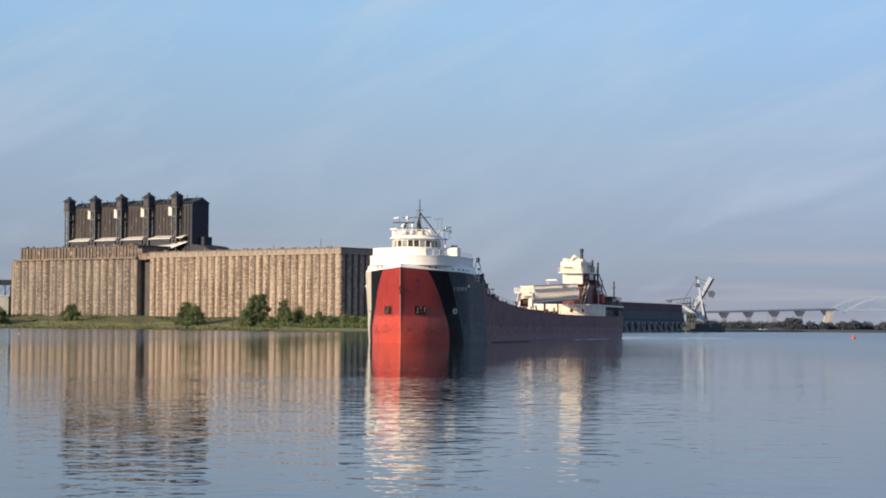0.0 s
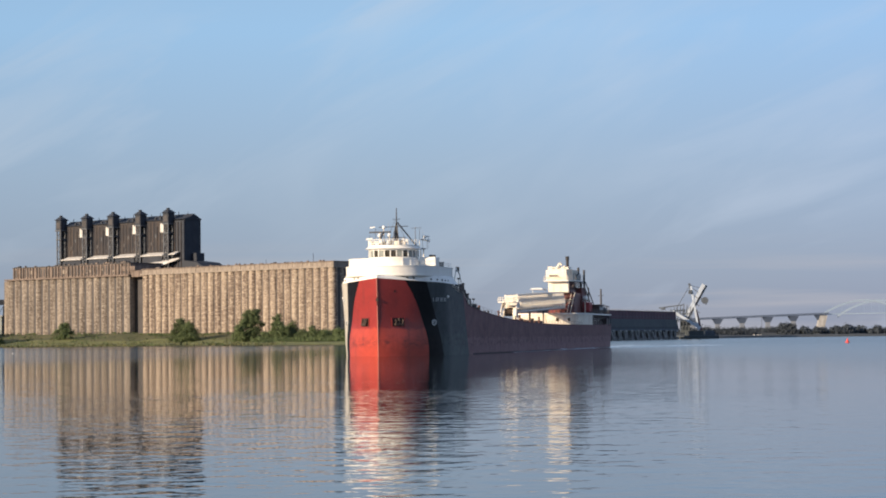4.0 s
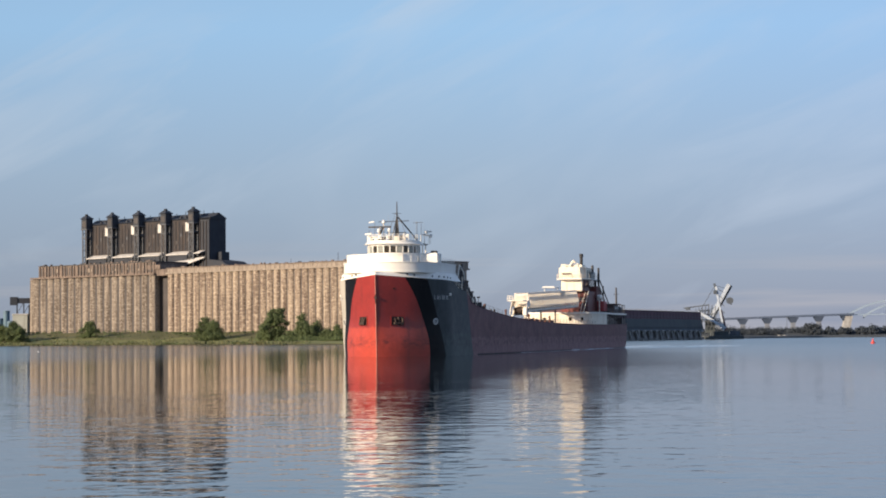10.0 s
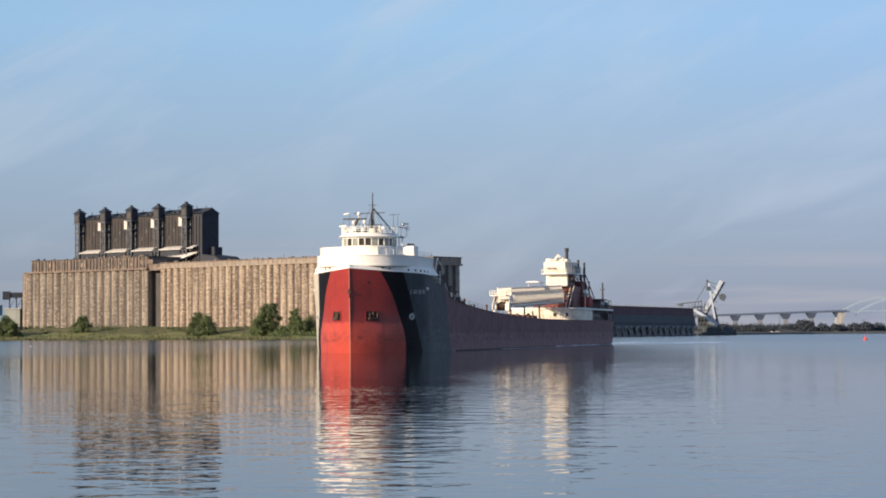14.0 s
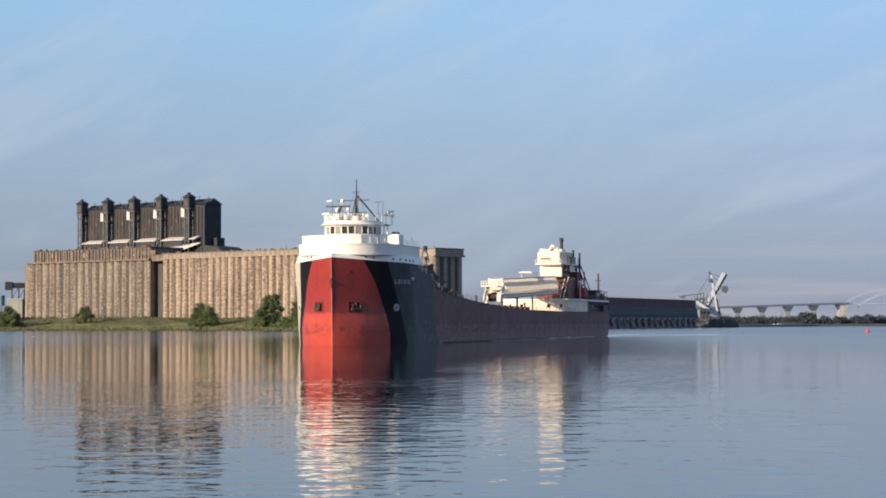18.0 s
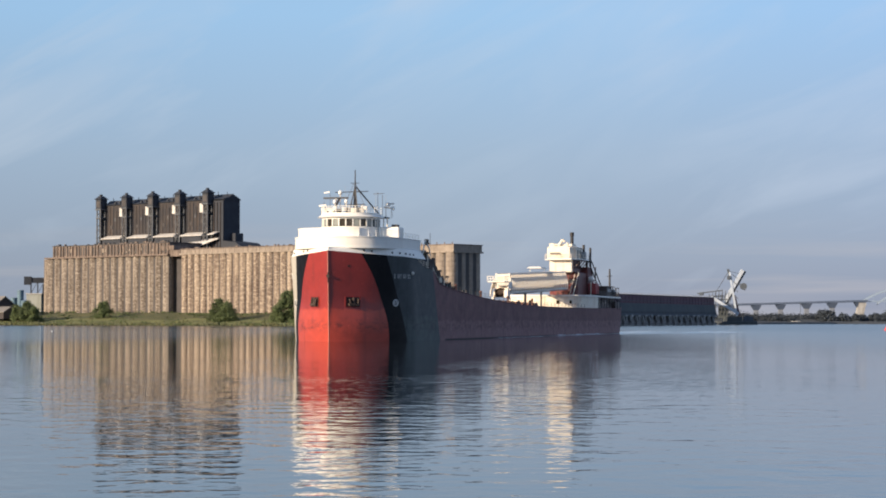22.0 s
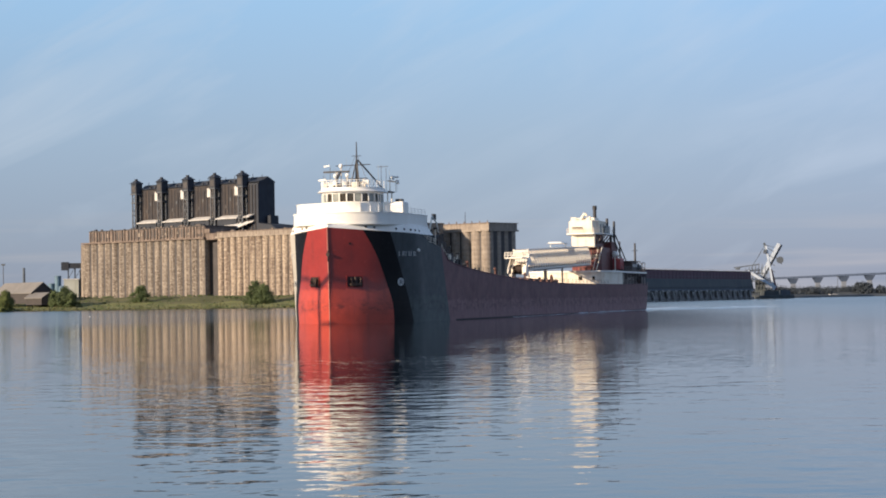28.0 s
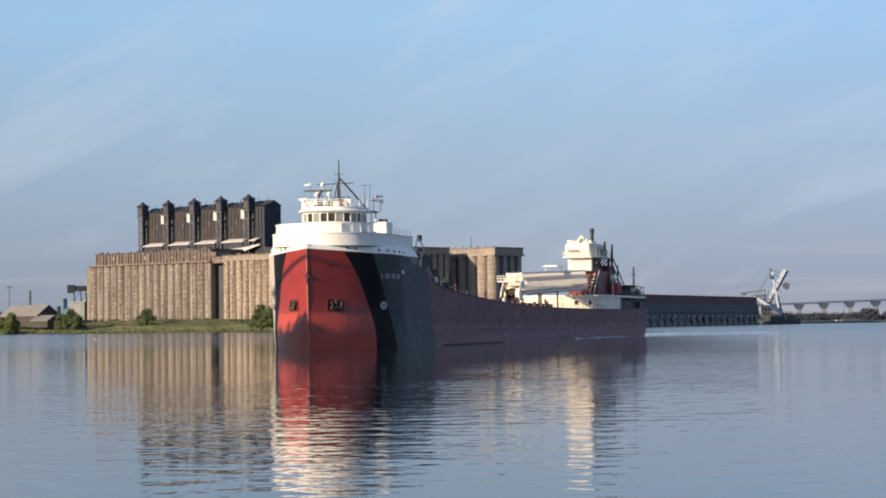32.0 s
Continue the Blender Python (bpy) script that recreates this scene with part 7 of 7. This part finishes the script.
    for x, y, z0, z1, r in ((4.6, 201.5, 19.3, 23.2, 0.35), (5.5, 206, 17.5, 22.6, 0.3), (3.2, 203, 19.3, 22.2, 0.3), (5.9, 211, 14, 17.6, 0.2), (4.2, 208, 15.0, 19.5, 0.35)):
        q = part("vent_pipe", rod(B(), (x, y, z0), (x, y, z1), r, n=8), M_mast, a)
    bm = B()
    rod(bm, (5.6, 203, 19.0), (6.2, 214, 12.4), 0.16, n=5)
    rod(bm, (6.4, 203, 19.0), (7.0, 214, 12.4), 0.16, n=5)
    rod(bm, (4.6, 204, 16.5), (6.0, 222, 11.2), 0.14, n=5)
    part("after_ladder", bm, M_mast, a)
    part("funnel", prism(B(), [(2.6, 203), (5.6, 203), (6.2, 209), (2.6, 209)], 9.85, 17.4, 0, [(3.0, 203.6), (5.2, 203.6), (5.6, 208), (3.0, 208)]), M_maroon, a, "maroon funnel")
    part("red_locker", bevelled(box(B(), 5.0, 7.4, 203.5, 208.5, 10.4, 13.2), 0.15), M_redbox, a, "bright red locker")
    part("white_dome", ball(B(), (6.2, 203.0, 14.3), 0.75, 14), M_white, a)
    part("dome_post", rod(B(), (6.2, 203.0, 9.8), (6.2, 203.0, 13.8), 0.16, n=6), M_cream, a)
    part("galley_house", bevelled(box(B(), 3.0, 9.2, 210, 217, 9.85, 12.4), 0.15), M_stern, a)
    part("galley_roof", box(B(), 2.6, 9.5, 209.6, 217.4, 12.4, 12.6), M_stern, a)
    for i in range(3):
        part("galley_window", box(B(), 9.18, 9.28, 211 + i * 2, 212.2 + i * 2, 11.0, 11.8), M_lettering, a)
    part("after_mast", rod(B(), (7.8, 222, 9.8), (7.8, 222, 17.4), 0.34, 0.22, n=8), M_mast, a, "dark after mast")
    part("after_yard", rod(B(), (7.0, 222, 15.4), (8.6, 222, 15.5), 0.08, n=5), M_mast, a)
    part("lifeboat", lifeboat(Vector((8.9, 219, 11.0))), M_mast, a, "dark covered lifeboat")
    for y in (217, 221):
        part("boat_davit", tube(B(), [Vector((9.4, y, 9.8)), Vector((9.6, y, 12.0)), Vector((9.2, y, 12.5)), Vector((8.4, y, 12.6))], 0.12, 6), M_mast, a)
    bm = B()
    rail(bm, [Vector((9.9, y, 9.85)) for y in range(192, 228, 4)] + [Vector((8.6, 230.5, 9.85)), Vector((0, 231.2, 9.85)), Vector((-8.6, 230.5, 9.85))], 1.15, 3, 0.05)
    part("boat_deck_rail", bm, M_mast, a)
    part("stern_deck", prism(B(), [(9.2, 222), (8.4, 231.2), (-8.4, 231.2), (-9.2, 222)], 9.5, 9.85), M_stern, a)
    part("stern_screen", prism(B(), [(9.4, 222), (8.9, 230.8), (-8.9, 230.8), (-9.4, 222)], 6.6, 8.6), M_stern, a, "dusty brown stern screen")
    bm = B()
    for y in (223, 226, 229):
        for s in (1, -1):
            beam(bm, (s * 9.1, y, 8.5), (s * 9.0, y, 9.6), 0.2, 0.2)
    part("stern_posts", bm, M_mast, a)
    bm = B()
    rail(bm, [Vector((9.0, 226, 9.85)), Vector((8.7, 231, 9.85))], 2.4, 2, 0.08)
    beam(bm, (9.2, 224, 12.3), (8.7, 231.5, 12.3), 0.14, 0.2)
    part("stern_frame", bm, M_mast, a)


def lifeboat(c):
    bm = B()
    rows = []
    for i in range(9):
        t = i / 8 * 2 - 1
        w = 1.1 * (1 - abs(t) ** 2.4)
        rows.append([bm.verts.new(c + Vector((w * math.cos(a), t * 3.4, (0.9 if a > 0 else 0.8) * math.sin(a) * (0.35 + 0.65 * (w / 1.1 if w else 0.02))))) for a in [math.pi * 2 * k / 10 - math.pi for k in range(10)]])
    for p, q in zip(rows, rows[1:]):
        for k in range(10):
            bm.faces.new((p[k], p[(k + 1) % 10], q[(k + 1) % 10], q[k]))
    return bm


def build_ship():
    ship = thing("lake_freighter", "red-bowed lake freighter with white houses and brown hull, under way", "ship", pose(COURSE[0][1], COURSE[0][2], 0, 0, 0, COURSE[0][3]))
    build_hull(ship)
    build_fore_house(ship)
    build_deck_gear(ship)
    build_boom(ship)
    build_after_house(ship)
    return ship


SHIP = build_ship()


def build_wake():
    """Low ridges of broken water along the hull and astern, which go with the ship."""
    w = thing("ship_wake", "thin pale ridges of broken water along the moving hull", "wake", pose(COURSE[0][1], COURSE[0][2], 0, 0, 0, COURSE[0][3]))
    rng = random.Random(9)

    def ridge(pts, width, height):
        bm = B()
        rows = []
        for i, p in enumerate(pts):
            h = height * rng.uniform(0.3, 1.0) * min(1, i / 3, (len(pts) - 1 - i) / 3)
            q = width * rng.uniform(0.6, 1.2)
            rows.append([bm.verts.new(p + Vector((dx, 0, dz))) for dx, dz in ((-q, -0.03), (-q * 0.3, h), (q * 0.3, h * 0.9), (q, -0.03))])
        for a, b in zip(rows, rows[1:]):
            for k in range(3):
                bm.faces.new((a[k], a[k + 1], b[k + 1], b[k])).smooth = True
        return bm
    for side in (1, -1):
        part("side_ripple", ridge([Vector((side * (half_breadth(s, 0) + 0.9), s, 0)) for s in range(70, 231, 2)], 0.5, 0.12), M_foam, w)
        part("quarter_wave", ridge([Vector((side * (10.5 + (s - 205) * 0.14), s, 0)) for s in range(206, 330, 2)], 0.8, 0.16), M_foam, w)
        part("outer_wave", ridge([Vector((side * (11.5 + (s - 120) * 0.10), s, 0)) for s in range(120, 300, 3)], 0.7, 0.10), M_water, w)
        part("hull_foam", ridge([Vector((side * (half_breadth(s, 0) + 0.7), s, 0)) for s in range(128, 200, 2)], 0.55, 0.36), M_foam, w, "white broken water along the hull")
    for i in range(7):
        x = rng.uniform(-7, 7)
        part("stern_wash", ridge([Vector((x + 0.02 * (s - 232), s, 0)) for s in range(233, 300 + int(rng.uniform(0, 40)), 3)], 0.7, 0.14), M_foam, w)
    for k, (x0, wd, hh, mat) in enumerate(((12.5, 1.6, 0.16, M_water), (15.5, 1.0, 0.22, M_foam))):
        part("quarter_trail", ridge([Vector((x0 + (s - 215) * 0.30, s, 0)) for s in range(216, 290, 3)], wd, hh), mat, w)
    return w


WAKE = build_wake()


def motions():
    """The ship comes on slowly along its heading."""
    for moving in (SHIP, WAKE):
        walk(moving, [(t, pose(x, y, 0, 0, 0, turn)) for t, x, y, turn in COURSE])
    # the ripples drift slowly across the harbour
    walk(WATER, [(0, pose(0, 0, 0)), (32, pose(6.0, -11.0, 0))])


motions()
